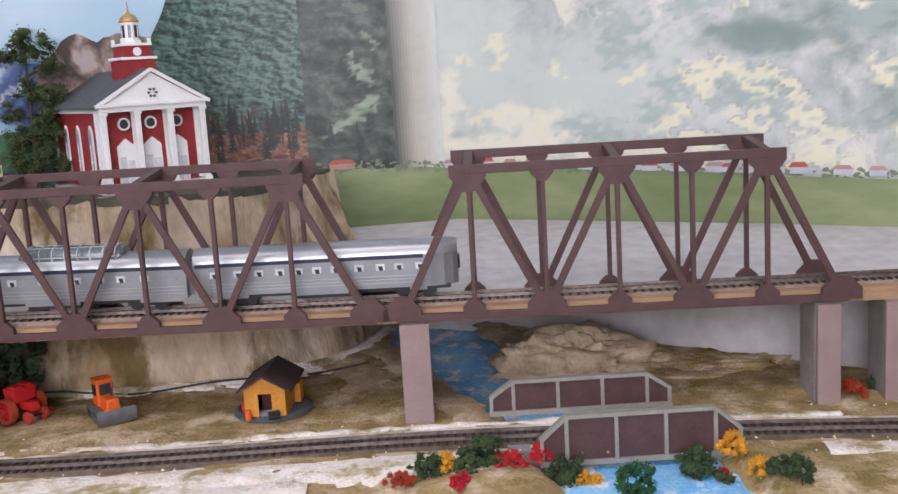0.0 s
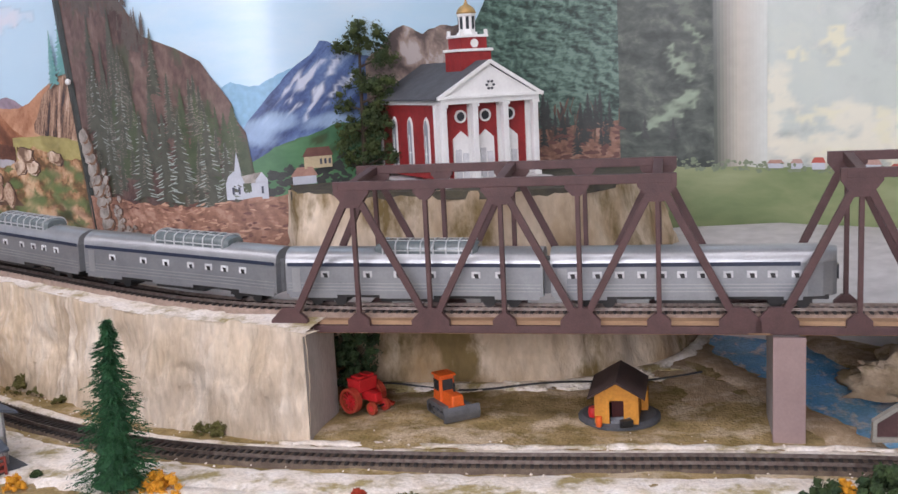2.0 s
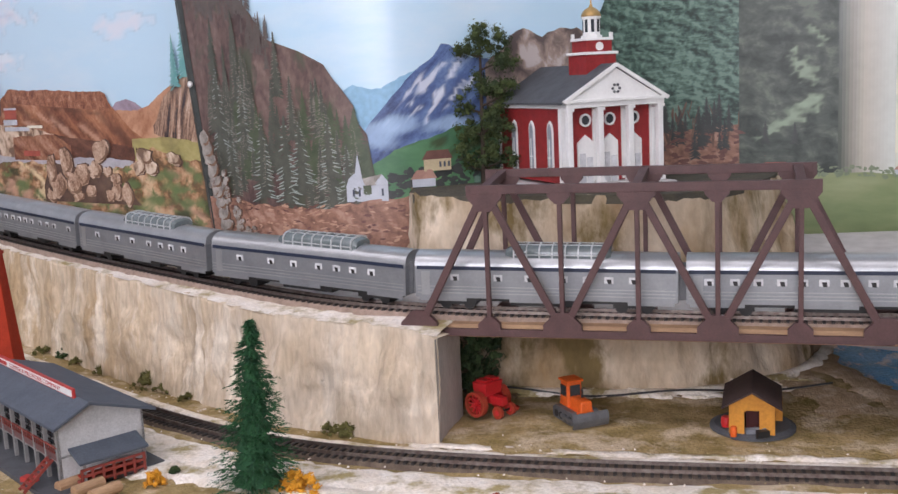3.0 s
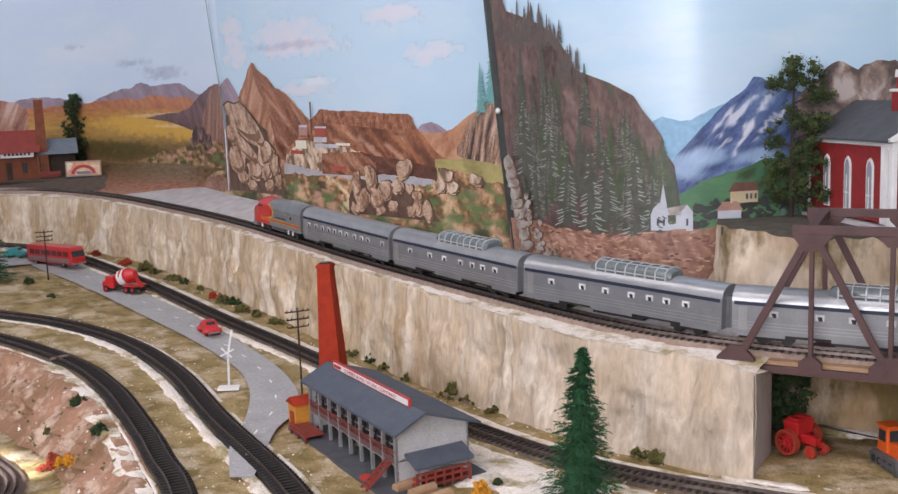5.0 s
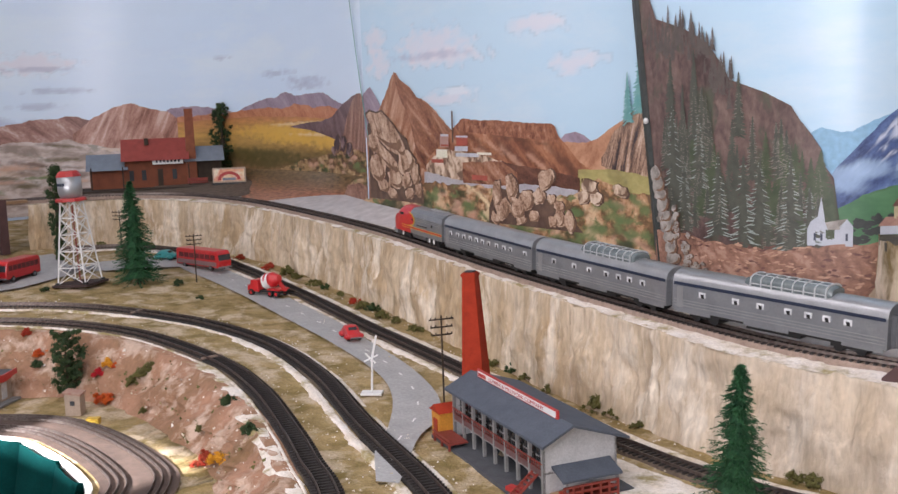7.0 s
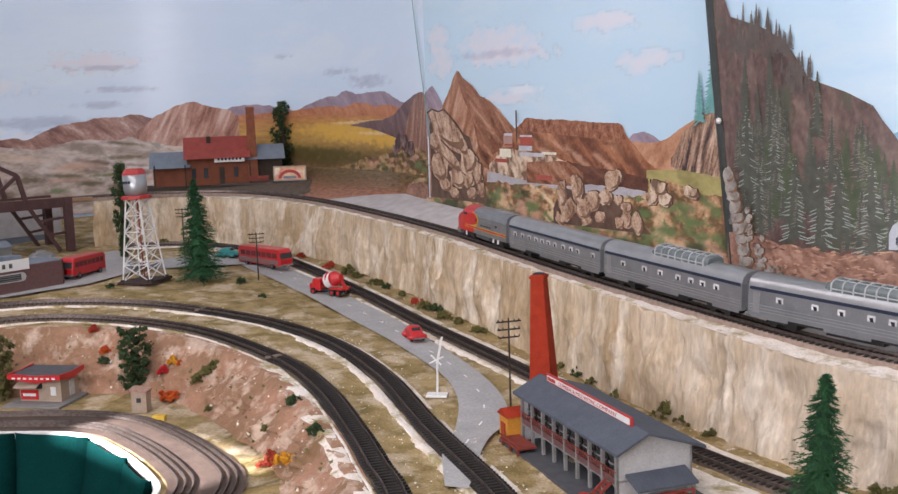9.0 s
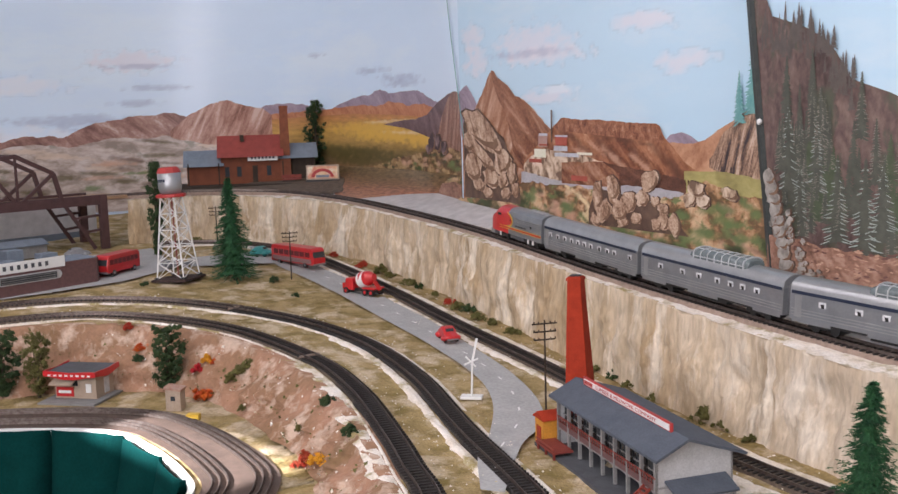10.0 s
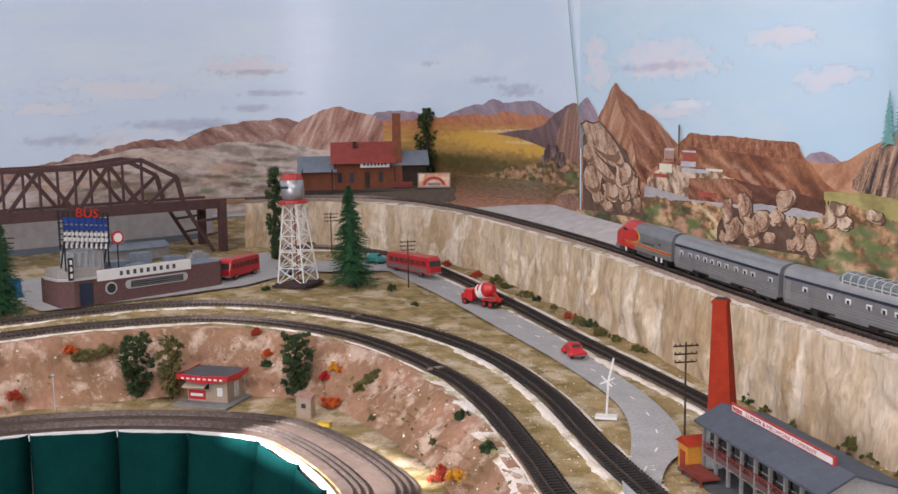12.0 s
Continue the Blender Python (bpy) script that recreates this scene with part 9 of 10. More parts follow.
def beetle_car(m, material, label):
    ob = thing("toy_car", m, label, "car")
    prof = [(-0.024, 0.005), (0.024, 0.005), (0.0245, 0.008), (0.022, 0.0115), (0.012, 0.0135), (0.0075, 0.0185), (0.0, 0.0205), (-0.008, 0.0195), (-0.017, 0.014), (-0.0235, 0.0085)]
    rows = []
    for k, (y, s) in enumerate(((-0.0095, 0.8), (-0.008, 0.96), (0, 1.0), (0.008, 0.96), (0.0095, 0.8))):
        rows.append([(x * (0.92 + 0.08 * s), y, 0.005 + (z - 0.005) * s) for x, z in prof + prof[:1]])
    g = Geo().sheet(rows)
    for r in (0, 4):
        g.add(rows[r][:-1], [tuple(range(len(prof)))])
    part("body", g, material, ob, soft=True)
    for s in (-1, 1):
        for x in (0.0145, -0.0145):
            wheel(ob, (x, s * 0.0085, 0.0042), 0.0042, 0.0035, M["black"], M["silver"])
            part("fender", Geo().blob((x, s * 0.0088, 0.0062), 0.0062, 0.7, 0.05), material, ob, soft=True)
        part("side_window", side_plate([(-0.009, 0.0135), (0.007, 0.0135), (0.0045, 0.0172), (-0.006, 0.0175)], s * 0.0089), M["glass_dark"], ob)
    part("windscreen", Geo().box((0.0092, 0, 0.0162), (0.0008, 0.012, 0.005), 0, -40), M["glass_dark"], ob)
    part("rear_window", Geo().box((-0.0125, 0, 0.0172), (0.0008, 0.009, 0.004), 0, 50), M["glass_dark"], ob)
    part("bumper", Geo().box((0.025, 0, 0.0055), (0.0014, 0.016, 0.0018)).box((-0.025, 0, 0.0055), (0.0014, 0.016, 0.0018)), M["silver"], ob)
    return ob


mixer_truck()
beetle_car(pose(-1.283, 0.818, gz(-1.28) + 0.003, 0, 0, -28), M["red"], "small red rounded toy car on the road")
beetle_car(pose(-1.985, 0.985, gz(-1.98) + 0.003, 0, 0, 20), M["teal"], "small teal toy car behind the pine")
beetle_car(pose(-2.2, 0.7, gz(-2.2) + 0.003, 0, 0, 75), M["silver_light"], "silver toy car parked behind the bus depot")
store = thing("storage_shed", pose(-2.28, 0.6, gz(-2.28), 0, 0, 92), "low slate-grey storage shed behind the bus depot", "shed")
part("wall", Geo().box((0, 0, 0.012), (0.13, 0.05, 0.024)), M["works_grey"], store)
for side in (-1, 1):
    roof = Geo()
    roof.prism([(side * 0.029, 0.0235), (side * 0.029, 0.025), (0, 0.035), (0, 0.0335)], pose(0.068, 0, 0, 0, 0, 90), 0.136)
    part("roof_slope", roof, M["blue_grey"], store, "slate-grey roof slope")
part("vent", Geo().box((-0.03, 0, 0.037), (0.014, 0.014, 0.012)), M["works_grey"], store)
drum = thing("drum", pose(-1.954, 0.335, gz(-1.95) + 0.001), "small blue and white drum at the depot's corner", "drum")
part("barrel", Geo().lathe((0, 0, 0), [(0.0045, 0), (0.0052, 0.005), (0.0045, 0.01)], 14), M["blue"], drum)
part("lid", Geo().lathe((0, 0, 0.01), [(0.0044, 0), (0.0044, 0.0015)], 14), M["white"], drum, "white lid")
pin_at = bd(3.613, 0.326, 0.02)
pin = thing("push_pin", pose(*pin_at), "white push pin holding the backdrop sheets together", "push pin")
part("pin_head", Geo().blob((0, 0, 0), 0.0034, 1.2, 0.05), M["white"], pin, soft=True)
part("pin_shaft", Geo().rod((0, 0, 0), (-0.006, 0.014, 0), 0.0008), M["rail"], pin)
scrap = thing("scrap_heap", pose(-2.0, 0.8, gz(-2.0) + 0.003), "flat heap of grey-blue scrap on the yard", "scrap heap")
for k in range(14):
    part("scrap_piece", Geo().box((rnd(-0.03, 0.03), rnd(-0.03, 0.03), 0.003 + 0.0004 * k), (rnd(0.01, 0.022), rnd(0.006, 0.012), rnd(0.002, 0.005)), rnd(0, 180), rnd(-8, 8)), M["loose_metal"], scrap)


# ---- water tower ----
def water_tower():
    ob = thing("water_tower", pose(-1.9, 0.748, gz(-1.9) + 0.002, 0, -2, 28), "white lattice water tower with a silver tank and red roof", "water tower")
    H, b, t = 0.148, 0.031, 0.0155
    part("foot_plate", Geo().box((0, 0, 0.001), (0.08, 0.08, 0.004)), M["dark_roof"], ob, "dark square foot plate")
    cor = [(-1, -1), (1, -1), (1, 1), (-1, 1)]

    def at(c, f):
        r = b + (t - b) * f
        return Vector((c[0] * r, c[1] * r, 0.003 + (H - 0.003) * f))

    for c in cor:
        part("leg", Geo().beam(at(c, 0), at(c, 1), 0.0026, 0.0026, (1, 1, 0)), M["white"], ob)
        part("footing", Geo().box((*at(c, 0).xy, 0.004), (0.008, 0.008, 0.005)), M["black"], ob)
    for k in range(4):
        c, d = cor[k], cor[(k + 1) % 4]
        for j in range(5):
            f, e = j / 5, (j + 1) / 5
            part("brace", Geo().beam(at(c, f), at(d, e), 0.0013, 0.0013, (0, 0, 1)), M["white"], ob)
            part("brace", Geo().beam(at(d, f), at(c, e), 0.0013, 0.0013, (0, 0, 1)), M["white"], ob)
            if j:
                part("girt", Geo().beam(at(c, f), at(d, f), 0.0014, 0.0014), M["white"], ob)
    part("riser", Geo().rod((0, 0, 0.003), (0, 0, H), 0.0016, 10), M["rust_rail"], ob, "rust-red riser pipe")
    part("platform", Geo().lathe((0, 0, H), [(0.031, 0), (0.031, 0.004), (0.029, 0.006)], 8), M["sign_red"], ob, "red octagonal platform")
    tank = part("tank", Geo().lathe((0, 0, H + 0.005), [(0.017, 0), (0.0215, 0.004), (0.024, 0.012), (0.0235, 0.038)], 28), M["silver_light"], ob, "bright silver tank", soft=True)
    for k in range(4):
        a = math.radians(-128 + 14 * k)
        part("lettering_bar", Geo().box((0.0242 * math.cos(a), 0.0242 * math.sin(a), H + 0.03), (0.0008, 0.004, 0.005), math.degrees(a)), M["navy"], tank)
    part("roof", Geo().lathe((0, 0, H + 0.043), [(0.0245, 0), (0.024, 0.002), (0.02, 0.0085), (0.0165, 0.0105)], 10), M["sign_red"], ob, "faded red roof")
    ob.scale = (0.87, 0.87, 1.0)
    return ob


water_tower()


# ---- bus depot with the roof sign ----
def depot():
    z = gz(-1.93) + 0.004
    ob = thing("bus_depot", pose(-1.935, 0.363, z, 0, 0, 97) @ pose(-0.042, 0, 0), "plum-brown bus depot with white name strip and lattice roof sign", "bus depot")
    L, D, h = 0.318, 0.075, 0.044
    o = [(0.03, 0), (0.012, 0.018), (0.012, D), (L, D), (L, 0.01), (L - 0.01, 0)]
    part("wall", Geo().slab(o, 0, h), M["brick_brown"], ob)
    part("flat_roof", Geo().slab([(0.031, 0.003), (0.015, 0.02), (0.015, D - 0.003), (L - 0.003, D - 0.003), (L - 0.003, 0.012), (L - 0.012, 0.003)], h - 0.003, h + 0.001), M["blue_grey"], ob)
    strip = part("name_strip", Geo().box((0.158, -0.0012, h + 0.003), (0.176, 0.003, 0.018)), M["white"], ob, "white strip with dark lettering bars")
    for k in range(9):
        part("lettering_bar", Geo().box((0.112 + 0.0125 * k, -0.0031, h + 0.003), (0.0055, 0.0008, 0.0075)), M["roof_grey"], strip)
    w = part("long_window", Geo().box((0.18, -0.0004, 0.026), (0.105, 0.0016, 0.015)).rod((0.1275, -0.0012, 0.026), (0.1275, 0.0004, 0.026), 0.0075, 16).rod((0.2325, -0.0012, 0.026), (0.2325, 0.0004, 0.026), 0.0075, 16), M["works_white"], ob, "long round-ended window")
    part("pane", Geo().box((0.18, -0.0018, 0.026), (0.1, 0.0012, 0.011)), M["glass_dark"], w)
    for k in range(3):
        part("glazing_bar", Geo().box((0.18, -0.0027, 0.0225 + 0.0035 * k), (0.1, 0.0006, 0.0008)), M["works_grey"], w)
    r = part("round_window", Geo().rod((0.094, -0.0012, 0.024), (0.094, 0.001, 0.024), 0.0105, 24), M["works_white"], ob)
    part("pane", Geo().rod((0.094, -0.0019, 0.024), (0.094, -0.001, 0.024), 0.0078, 24), M["glass_dark"], r)
    part("doorway", Geo().box((0.05, -0.0003, 0.02), (0.022, 0.002, 0.036)), M["navy"], ob, "dark glazed doorway")
    tw = part("corner_tower", Geo().slab([(0.03, 0.0), (0.012, 0.018), (0.012, 0.06), (0.075, 0.06), (0.075, 0.0)], h, h + 0.018), M["tan_grey"], ob, "beige corner tower")
    part("band", Geo().slab([(0.029, -0.002), (0.01, 0.017), (0.01, 0.062), (0.077, 0.062), (0.077, -0.002)], h - 0.001, h + 0.003), M["works_white"], tw)
    part("glass_block", Geo().box((0.062, 0.032, h + 0.028), (0.05, 0.045, 0.03)), M["glass_pale"], ob, "clear glass-block box on the roof")
    for x in (0.038, 0.05, 0.062, 0.074, 0.086):
        part("mullion", Geo().box((x, 0.0085, h + 0.028), (0.003, 0.002, 0.031)), M["silver_light"], ob)
    side = part("side_sign", Geo().box((0.024, -0.004, h + 0.02), (0.008, 0.003, 0.036)), M["black"], ob, "upright black blade sign")
    for k in range(3):
        part("lettering_bar", Geo().box((0.024, -0.0058, h + 0.009 + 0.011 * k), (0.004, 0.0008, 0.007)), M["white"], side)
    for x, y, hh in ((0.13, 0.045, 0.018), (0.18, 0.05, 0.026), (0.24, 0.045, 0.014), (0.155, 0.025, 0.012)):
        part("roof_unit", Geo().box((x, y, h + hh / 2), (0.03, 0.025, hh)), M["blue_grey"], ob, bevel=0.0008)
    sign = part("sign_lattice", sign_frame(), M["black"], ob, "black lattice of the roof sign")
    for row, z, mat_name, count, wide, high in ((0, 0.094, "blue", 8, 0.0085, 0.0095), (1, 0.083, "blue", 8, 0.0085, 0.008), (2, 0.073, "white", 12, 0.0045, 0.005), (3, 0.064, "white", 11, 0.0052, 0.006), (4, 0.054, "white", 9, 0.0028, 0.008)):
        for k in range(count):
            x = 0.055 + 0.076 * ((k + 0.5) / count - 0.5)
            part("sign_letter_bar", Geo().box((x, -0.0006, h + z - (x - 0.055) * 0.12), (wide, 0.002, high), 0, 7), M[mat_name], sign)
    ring = part("round_sign", Geo().rod((0.112, 0.002, h + 0.062), (0.112, 0.0035, h + 0.062), 0.011, 20), M["red"], sign, "small round red and white sign")
    part("sign_disc", Geo().rod((0.112, 0.0008, h + 0.062), (0.112, 0.002, h + 0.062), 0.0075, 20), M["white"], ring)
    part("sign_post", Geo().beam((0.112, 0.004, h), (0.112, 0.004, h + 0.055), 0.0016, 0.0016), M["black"], ring)
    word("BUS", pose(0.057, -0.003, h + 0.1) @ pose(0, 0, 0, 90, 7, 0) @ Matrix.Diagonal((1.1, 1, 1, 1)), 0.021, M["sign_glow_red"], sign)
    return ob


def sign_frame():
    g, h = Geo(), 0.048
    for k in range(11):
        x = 0.013 + 0.0084 * k
        g.beam((x, 0.004, h + 0.048), (x, 0.004, h + 0.108 - 0.0008 * k), 0.0022, 0.002)
    for k in range(7):
        z = h + 0.05 + 0.009 * k
        g.beam((0.011, 0.004, z + 0.005), (0.099, 0.004, z - 0.005), 0.0022, 0.0018)
    for x in (0.02, 0.095):
        g.beam((x, 0.02, h + 0.016), (x, 0.004, h + 0.06), 0.002, 0.002)
        g.beam((x, 0.004, h + 0.012), (x, 0.004, h + 0.06), 0.002, 0.002)
    return g


M["sign_glow_red"] = mat("scarlet_sign_letters", (0.75, 0.03, 0.012), None, 0.4, scale=60, bump=0.0)
M["blue_shed"] = mat("bright_blue_boards", (0.03, 0.16, 0.42), (0.02, 0.11, 0.32), 0.7, scale=60)
M["tan_grey"] = mat("beige_panel", (0.36, 0.34, 0.31), (0.3, 0.285, 0.26), 0.7, scale=60)
M["glass_pale"] = mat("pale_glass_block", (0.42, 0.46, 0.48), (0.3, 0.33, 0.35), 0.15, scale=90, bump=0.1)
depot()


# ---- arched bridge on the west side ----
def arch_bridge():
    ob = thing("arched_truss_bridge", pose(0, 0, 0), "brown curved-top truss bridge against the west wall", "truss bridge")
    z0 = 0.188
    ys = [0.712, 0.697, 0.623] + [0.556 - 0.067 * k for k in range(11)]
    tops = [0.0, 0.06, 0.098, 0.09] + [0.086] * 10
    for x in (-2.275, -2.37):
        b = [Vector((x, y, z0)) for y in ys]
        t = [Vector((x, y, z0 + h)) for y, h in zip(ys, tops)]
        part("bottom_chord", Geo().beam(Vector((x, 0.795, z0)), b[-1], 0.006, 0.02), M["brown_steel"], ob)
        for p, q in zip(t, t[1:]):
            part("top_chord", Geo().beam(p, q, 0.007, 0.008), M["brown_steel"], ob)
        for k in range(2, 14):
            part("vertical", Geo().beam(b[k], t[k], 0.004, 0.005, (1, 0, 0)), M["brown_steel"], ob)
        for k in range(1, 13):
            p, q = (t[k], b[k + 1]) if k % 2 else (b[k], t[k + 1])
            part("diagonal", Geo().beam(p, q, 0.005, 0.007), M["brown_steel"], ob)
        foot = Vector((x, 0.775, gz(-2.3)))
        part("end_leg", Geo().beam(b[0], foot, 0.005, 0.007), M["brown_steel"], ob)
        for f in (0.35, 0.65):
            p = b[0].lerp(foot, f)
            part("rung", Geo().beam(p, Vector((x, 0.795, p.z + 0.004)), 0.004, 0.005), M["brown_steel"], ob)
        part("end_pier", Geo().beam(Vector((x, 0.797, gz(-2.3) - 0.002)), Vector((x, 0.797, z0 + 0.01)), 0.012, 0.016, (0, 1, 0)), M["brown_steel"], ob)
    for k in range(2, 14, 2):
        part("cross_strut", Geo().beam((-2.275, ys[k], z0 + tops[k]), (-2.37, ys[k], z0 + tops[k]), 0.006, 0.006), M["brown_steel"], ob)
    part("deck_board", Geo().box((-2.322, 0.38, z0 + 0.002), (0.09, 0.95, 0.006)), M["tan_wood"], ob)
    return ob


arch_bridge()
tagged(part("low_wall", Geo().box((-2.44, 0.4, gz(-2.4) + 0.007), (0.006, 0.85, 0.014)), M["blue_grey"]), "blue-grey strip along the wall's foot", kind="structure")


# ---- station on the upper level ----
def station_ground():
    """Dark earth laid over the shelf round the station."""
    rows = []
    line = [p for p in UPPER if p.x < -2.03 and p.y > 1.0]
    for k in range(5):
        row = []
        for p in line:
            q = min(BD, key=lambda s: (s - p).length)
            a = p + (q - p).normalized() * 0.02
            s = a.lerp(q, k / 4)
            row.append((s.x, s.y, uz(p.x) - 0.0085 + 0.024 * k / 4 + bumpy(s.x, s.y, 0, 50, 0.001)))
        rows.append(row)
    return tagged(part("station_ground", Geo().sheet(rows), M["dirt_bed"], soft=True), "dark brown earth round the station", kind="structure")


station_ground()


def station():
    ob = thing("railway_station", pose(-2.335, 1.207, uz(-2.3) - 0.008, 0, 0, 56), "brown timber station with a faded red roof and tall chimney", "station")
    ob.scale = (0.92, 1.0, 1.3)
    part("platform", Geo().box((0, -0.03, 0.002), (0.37, 0.14, 0.006)), M["trunk"], ob, "dark platform board")
    for x, L, h, r, roof, wallm, deep in ((0.0, 0.15, 0.055, 0.036, "red_roof", "wood_brown", 0.1), (-0.118, 0.085, 0.04, 0.026, "blue_grey", "wood_brown", 0.08), (0.12, 0.085, 0.05, 0.024, "blue_grey", "trunk", 0.08)):
        part("wall", Geo().box((x, 0, h / 2 + 0.004), (L, deep * 0.8, h)), M[wallm], ob)
        g = Geo()
        g.prism([(-deep * 0.62, h - 0.002), (deep * 0.62, h - 0.002), (0.0, h + r)], pose(x + L / 2 + 0.008, 0, 0, 0, 0, 90), L + 0.016)
        part("roof", g, M[roof], ob)
    ch = part("chimney", Geo().box((0.088, -0.03, 0.07), (0.027, 0.024, 0.14), top=(0.75, 0.75)), M["chimney_brown"], ob, "tall brown brick chimney")
    part("cap", Geo().box((0.088, -0.03, 0.14), (0.022, 0.02, 0.005)), M["chimney_brown"], ch)
    s = part("name_board", Geo().box((0.03, -0.052, 0.052), (0.075, 0.002, 0.013)), M["white"], ob, "white board with dark lettering bars")
    for k in range(7):
        part("lettering_bar", Geo().box((0.003 + 0.009 * k, -0.0534, 0.052), (0.005, 0.0008, 0.006)), M["navy"], s)
    for x in (-0.06, -0.03, 0.045):
        part("window", Geo().box((x, -0.0408, 0.027), (0.011, 0.0012, 0.018)), M["glass_dark"], ob)
    part("door", Geo().box((0.01, -0.0408, 0.0215), (0.013, 0.0012, 0.031)), M["trunk"], ob)
    for x in (-0.155, -0.08, 0.08, 0.16):
        part("canopy_post", Geo().box((x, -0.06, 0.024), (0.003, 0.003, 0.04)), M["trunk"], ob)
    part("bench", Geo().box((0.1, -0.07, 0.011), (0.05, 0.008, 0.002)).box((0.1, -0.066, 0.016), (0.05, 0.0015, 0.006)), M["rust_rail"], ob)
    part("dormer", Geo().box((-0.02, -0.018, 0.086), (0.01, 0.01, 0.012)), M["trunk"], ob)
    return ob


M["chimney_brown"] = mat("brown_brick_chimney", (0.24, 0.075, 0.03), (0.17, 0.05, 0.022), 0.75, scale=120)
station()
bb = thing("billboard", pose(-2.16, 1.285, uz(-2.16) - 0.01, 0, 0, 45), "small cream and red billboard on a black stand", "billboard")
part("stand", Geo().box((0, 0, 0.011), (0.078, 0.008, 0.02)), M["black"], bb)
part("panel", Geo().box((0, 0, 0.038), (0.076, 0.003, 0.034)), M["cream"] if "cream" in M else M["tan_wall"], bb)
part("poster", Geo().box((0, -0.002, 0.038), (0.07, 0.001, 0.028)), mat("poster_print", (0.75, 0.6, 0.35), (0.6, 0.12, 0.08), 0.5, scale=40, bump=0.0, third=(0.75, 0.7, 0.55), mask_scale=30), bb)
arc = [(0.026 * math.cos(math.pi * k / 10), 0.027 + 0.02 * math.sin(math.pi * k / 10)) for k in range(11)]
arc += [(0.019 * math.cos(math.pi * k / 10), 0.027 + 0.013 * math.sin(math.pi * k / 10)) for k in range(10, -1, -1)]
arch = Geo()
arch.prism(arc, pose(0, -0.0034, 0), 0.0008)
part("poster_shape", arch, M["sign_red"], bb)
part("poster_shape", Geo().box((0, -0.003, 0.029), (0.03, 0.0008, 0.006)), M["blue_grey"], bb)


# ---- refreshment stand, hut and small things in the pit ----
def stand():
    ob = thing("refreshment_stand", pose(-1.608, 0.425, PIT + 0.001, 0, 0, 33), "beige refreshment stand with a red fascia and grey roof", "kiosk")
    part("base", Geo().box((0, -0.012, 0.0008), (0.085, 0.075, 0.0026)), M["works_grey"], ob, "grey base slab")
    part("wall", Geo().box((0, 0, 0.018), (0.062, 0.045, 0.032)), M["tan_wall"], ob)
    for m, run in ((pose(0, -0.036, 0), 0.078), (pose(0.039, -0.004, 0, 0, 0, 90), 0.062), (pose(-0.039, -0.004, 0, 0, 0, 90), 0.062)):
        n = 12
        low = [(-run / 2 + run * k / n, 0.0335 + 0.0022 * math.cos(6.283 * k / n)) for k in range(n + 1)]
        high = [(run / 2 - run * k / n, 0.0412 + 0.0018 * abs(math.cos(3.1416 * k / n))) for k in range(n + 1)]
        board = Geo()
        board.prism(low + high, m, 0.0014)
        part("fascia", board, M["red"], ob, "bright red swept fascia board")
    part("roof", Geo().box((0, -0.004, 0.0395), (0.076, 0.061, 0.003)), M["roof_grey"], ob, "grey flat roof")
    for k in range(8):
        part("lettering_bar", Geo().box((-0.03 + 0.0085 * k, -0.0364, 0.0375), (0.0045, 0.0006, 0.0024)), M["white"], ob)
    part("awning", Geo().box((-0.014, -0.03, 0.0275), (0.034, 0.018, 0.0015), 0, 0, 20), M["tan_wall"], ob)
    part("counter_panel", Geo().box((-0.016, -0.0232, 0.0115), (0.026, 0.0012, 0.013)), M["red"], ob, "red counter panel")
    part("lettering_bar", Geo().box((-0.016, -0.0241, 0.0115), (0.019, 0.0006, 0.004)), M["white"], ob)
    part("serving_window", Geo().box((-0.012, -0.0229, 0.024), (0.03, 0.0008, 0.008)), M["glass_dark"], ob)
    part("poster", Geo().box((0.02, -0.0232, 0.017), (0.008, 0.0012, 0.012)), M["white"], ob)
    part("side_door", Geo().box((0.0314, 0.004, 0.0165), (0.0012, 0.012, 0.022)), M["window_white"], ob)
    return ob


stand()
M["hut_roof"] = mat("worn_pink_roof", (0.34, 0.16, 0.12), (0.42, 0.3, 0.23), 0.85, scale=220, bump=0.3)
hut = thing("ticket_hut", pose(-1.445, 0.472, PIT + 0.001, 0, 0, 40), "tiny beige hut with a worn pinkish roof", "hut")
part("wall", Geo().box((0, 0, 0.014), (0.02, 0.018, 0.028)), M["tan_wall"], hut)
part("roof", Geo().box((0, 0, 0.0295), (0.024, 0.021, 0.003), 0, 8), M["hut_roof"], hut)
part("window", Geo().box((0, -0.0093, 0.017), (0.006, 0.0008, 0.006)), M["glass_dark"], hut)
tagged(part("yellow_block", Geo().box((-1.388, 0.464, PIT + 0.004), (0.016, 0.01, 0.008), 40), M["yellow"]), "small yellow block beside the loop track", "block")
lp = thing("lamp_post", pose(-1.705, 0.232, PIT), "thin grey lamp post beside the loop track", "lamp post")
part("mast", Geo().rod((0, 0, 0), (0, 0, 0.05), 0.0009, 6), M["works_white"], lp)
part("lamp_head", Geo().lathe((0, 0, 0.049), [(0.001, 0), (0.0028, 0.002), (0.001, 0.004)], 10), M["works_white"], lp)


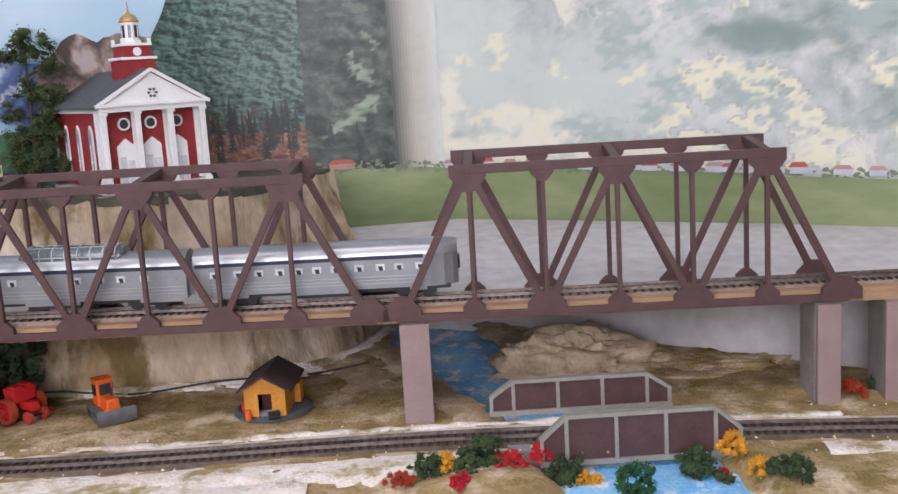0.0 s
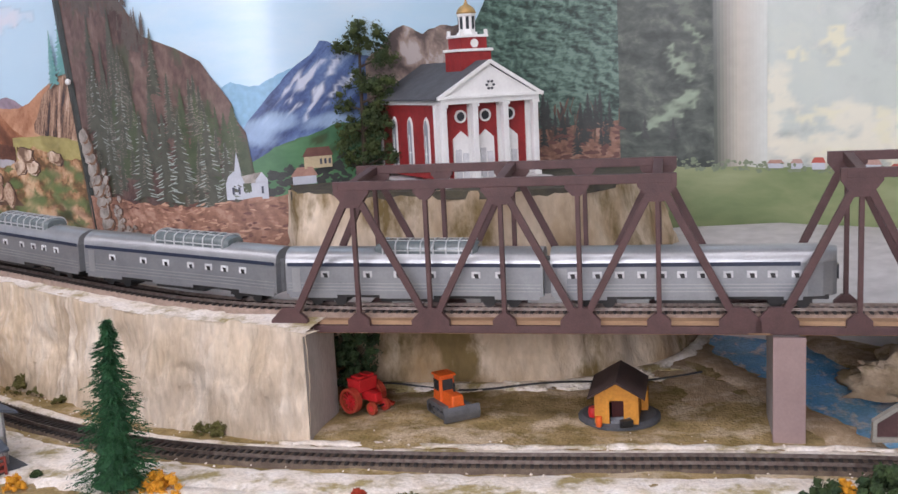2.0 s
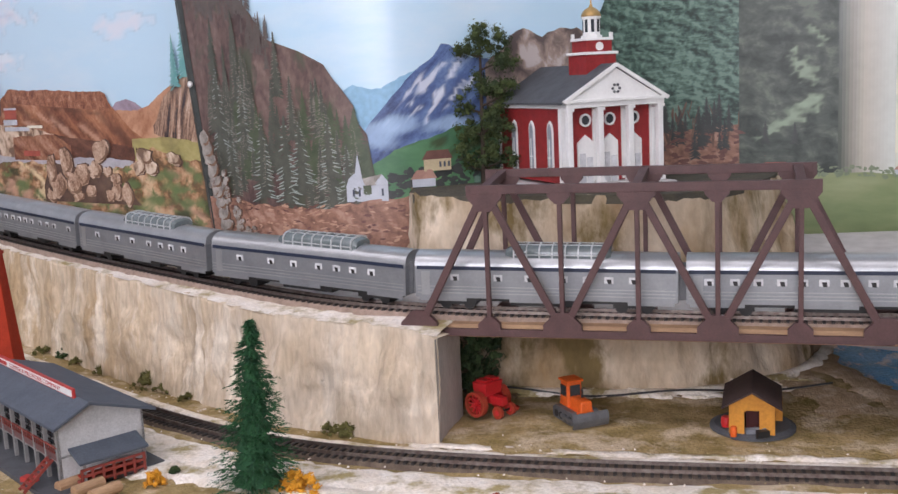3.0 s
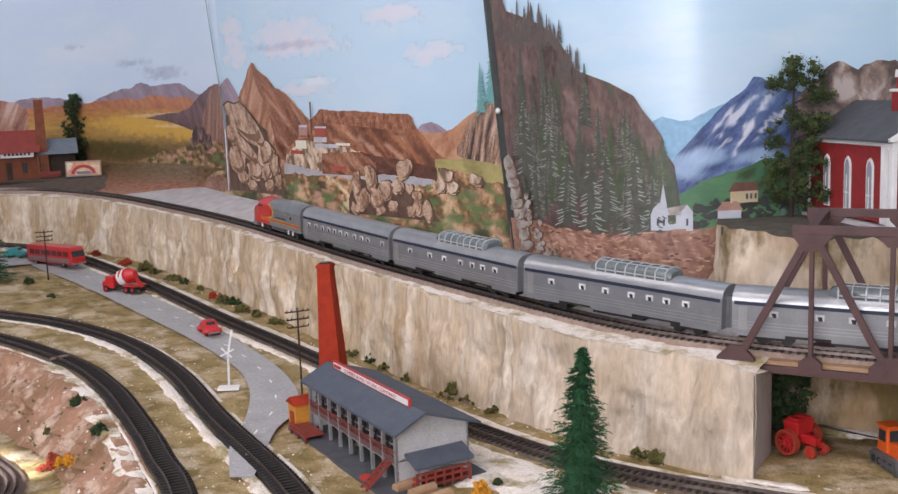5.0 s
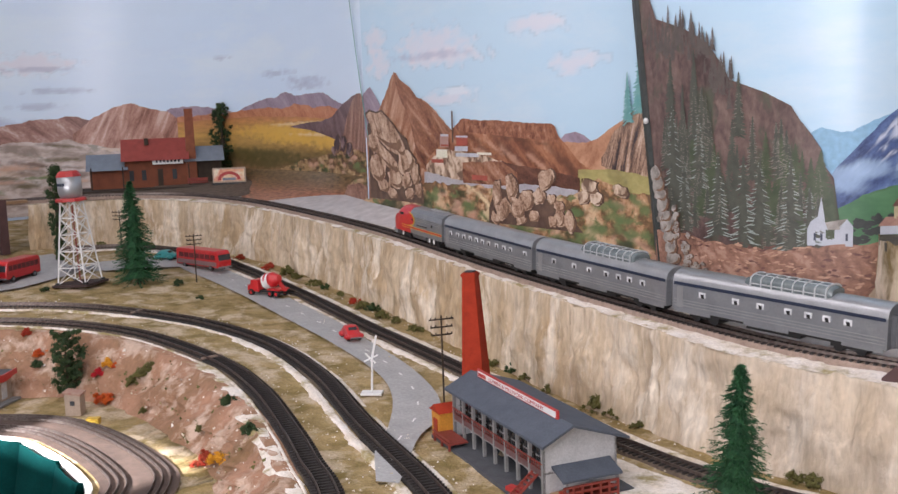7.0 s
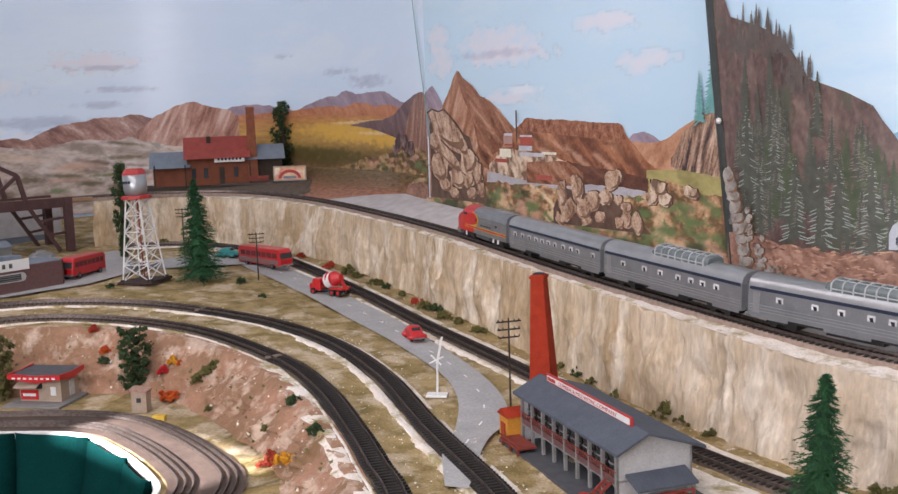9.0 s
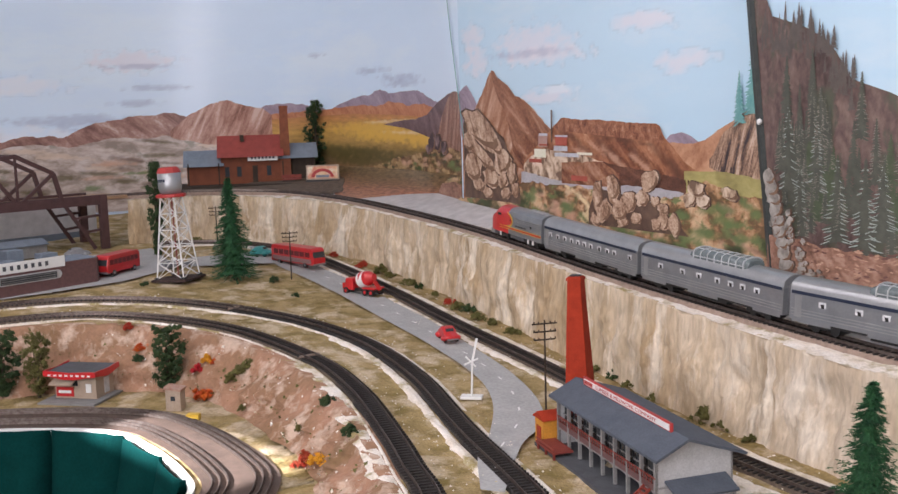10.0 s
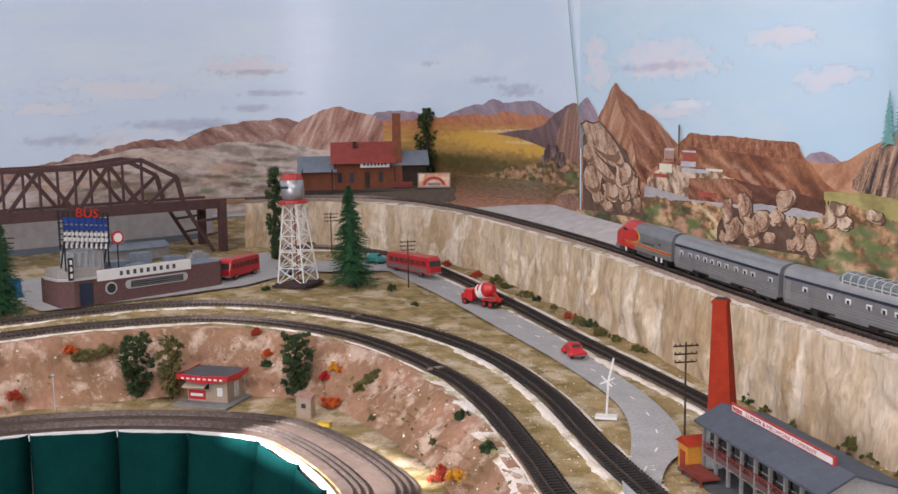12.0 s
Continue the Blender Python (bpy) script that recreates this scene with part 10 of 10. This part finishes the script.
# ---- loose plaster crumbs and ground scatter ----
def crumbs(name, line, half, count, material, label, skip=0.012, height=gz, size=(0.0008, 0.0024)):
    """Small chips strewn along both sides of a line."""
    g, nr = Geo(), normals(line)
    for _ in range(count):
        i = random.randrange(len(line))
        side = random.choice((-1, 1))
        p = line[i] + nr[i] * side * (skip + abs(random.gauss(0, half)))
        r = rnd(*size)
        c = Vector((p.x, p.y, height(p.x) + 0.0025 + r * 0.2))
        a = rnd(0, 6.28)
        vs = [c + Vector((math.cos(a + k * 1.57) * r * rnd(0.6, 1.3), math.sin(a + k * 1.57) * r * rnd(0.6, 1.3), -r * 0.5)) for k in range(4)] + [c + Vector((rnd(-0.3, 0.3) * r, rnd(-0.3, 0.3) * r, r * rnd(0.3, 0.8)))]
        g.add(vs, [(0, 1, 4), (1, 2, 4), (2, 3, 4), (3, 0, 4)])
    return tagged(part(name, g, material), label, kind="stuff")


crumbs("plaster_crumbs", LOWER, 0.02, 900, M["plaster"], "white plaster crumbs along the lower track", 0.018, size=(0.0005, 0.0015))
crumbs("plaster_crumbs", OUTER, 0.012, 420, M["plaster"], "white plaster crumbs beside the outer curve", 0.02, size=(0.0005, 0.0015))
crumbs("plaster_crumbs", INNER, 0.01, 420, M["plaster"], "white plaster crumbs beside the inner curve", 0.02, size=(0.0005, 0.0015))

shed_blue = thing("blue_shed", pose(-2.06, 0.29, gz(-2.06), 0, 0, 95), "small bright blue shed beside the pine", "shed")
part("wall", Geo().box((0, 0.02, 0.016), (0.04, 0.04, 0.032)), M["blue_shed"], shed_blue)
g = Geo()
g.prism([(-0.024, 0.032), (0.024, 0.032), (0, 0.043)], pose(0, -0.003, 0), 0.046)
part("roof", g, M["blue_grey"], shed_blue)
part("door", Geo().box((0.004, -0.0004, 0.012), (0.011, 0.0012, 0.022)), M["navy"], shed_blue)


def slope_flecks(count, material, label, lo, hi):
    """Chips of bare plaster and tufts scattered over the pit's slope."""
    g = Geo()
    for _ in range(count):
        i = random.randrange(len(RIM))
        x, y, z = slope_at(RIM[i].x, RIM[i].y, rnd(0.04, 0.95))
        x, y = x + rnd(-0.004, 0.004), y + rnd(-0.004, 0.004)
        r, a = rnd(lo, hi), rnd(0, 6.28)
        c = Vector((x, y, z + 0.004))
        vs = [c + Vector((math.cos(a + k * 1.26) * r * rnd(0.5, 1.3), math.sin(a + k * 1.26) * r * rnd(0.5, 1.3), rnd(-1.2, 1.2) * r)) for k in range(5)]
        g.add(vs + [c + Vector((0, 0, r * 0.6))], [(0, 1, 5), (1, 2, 5), (2, 3, 5), (3, 4, 5), (4, 0, 5)])
    return tagged(part("slope_flecks", g, material), label, kind="stuff")


slope_flecks(190, M["plaster"], "white plaster chips on the pink slope", 0.0008, 0.0022)
slope_flecks(260, M["leaf_olive"], "olive tufts scattered on the pink slope", 0.0008, 0.0024)
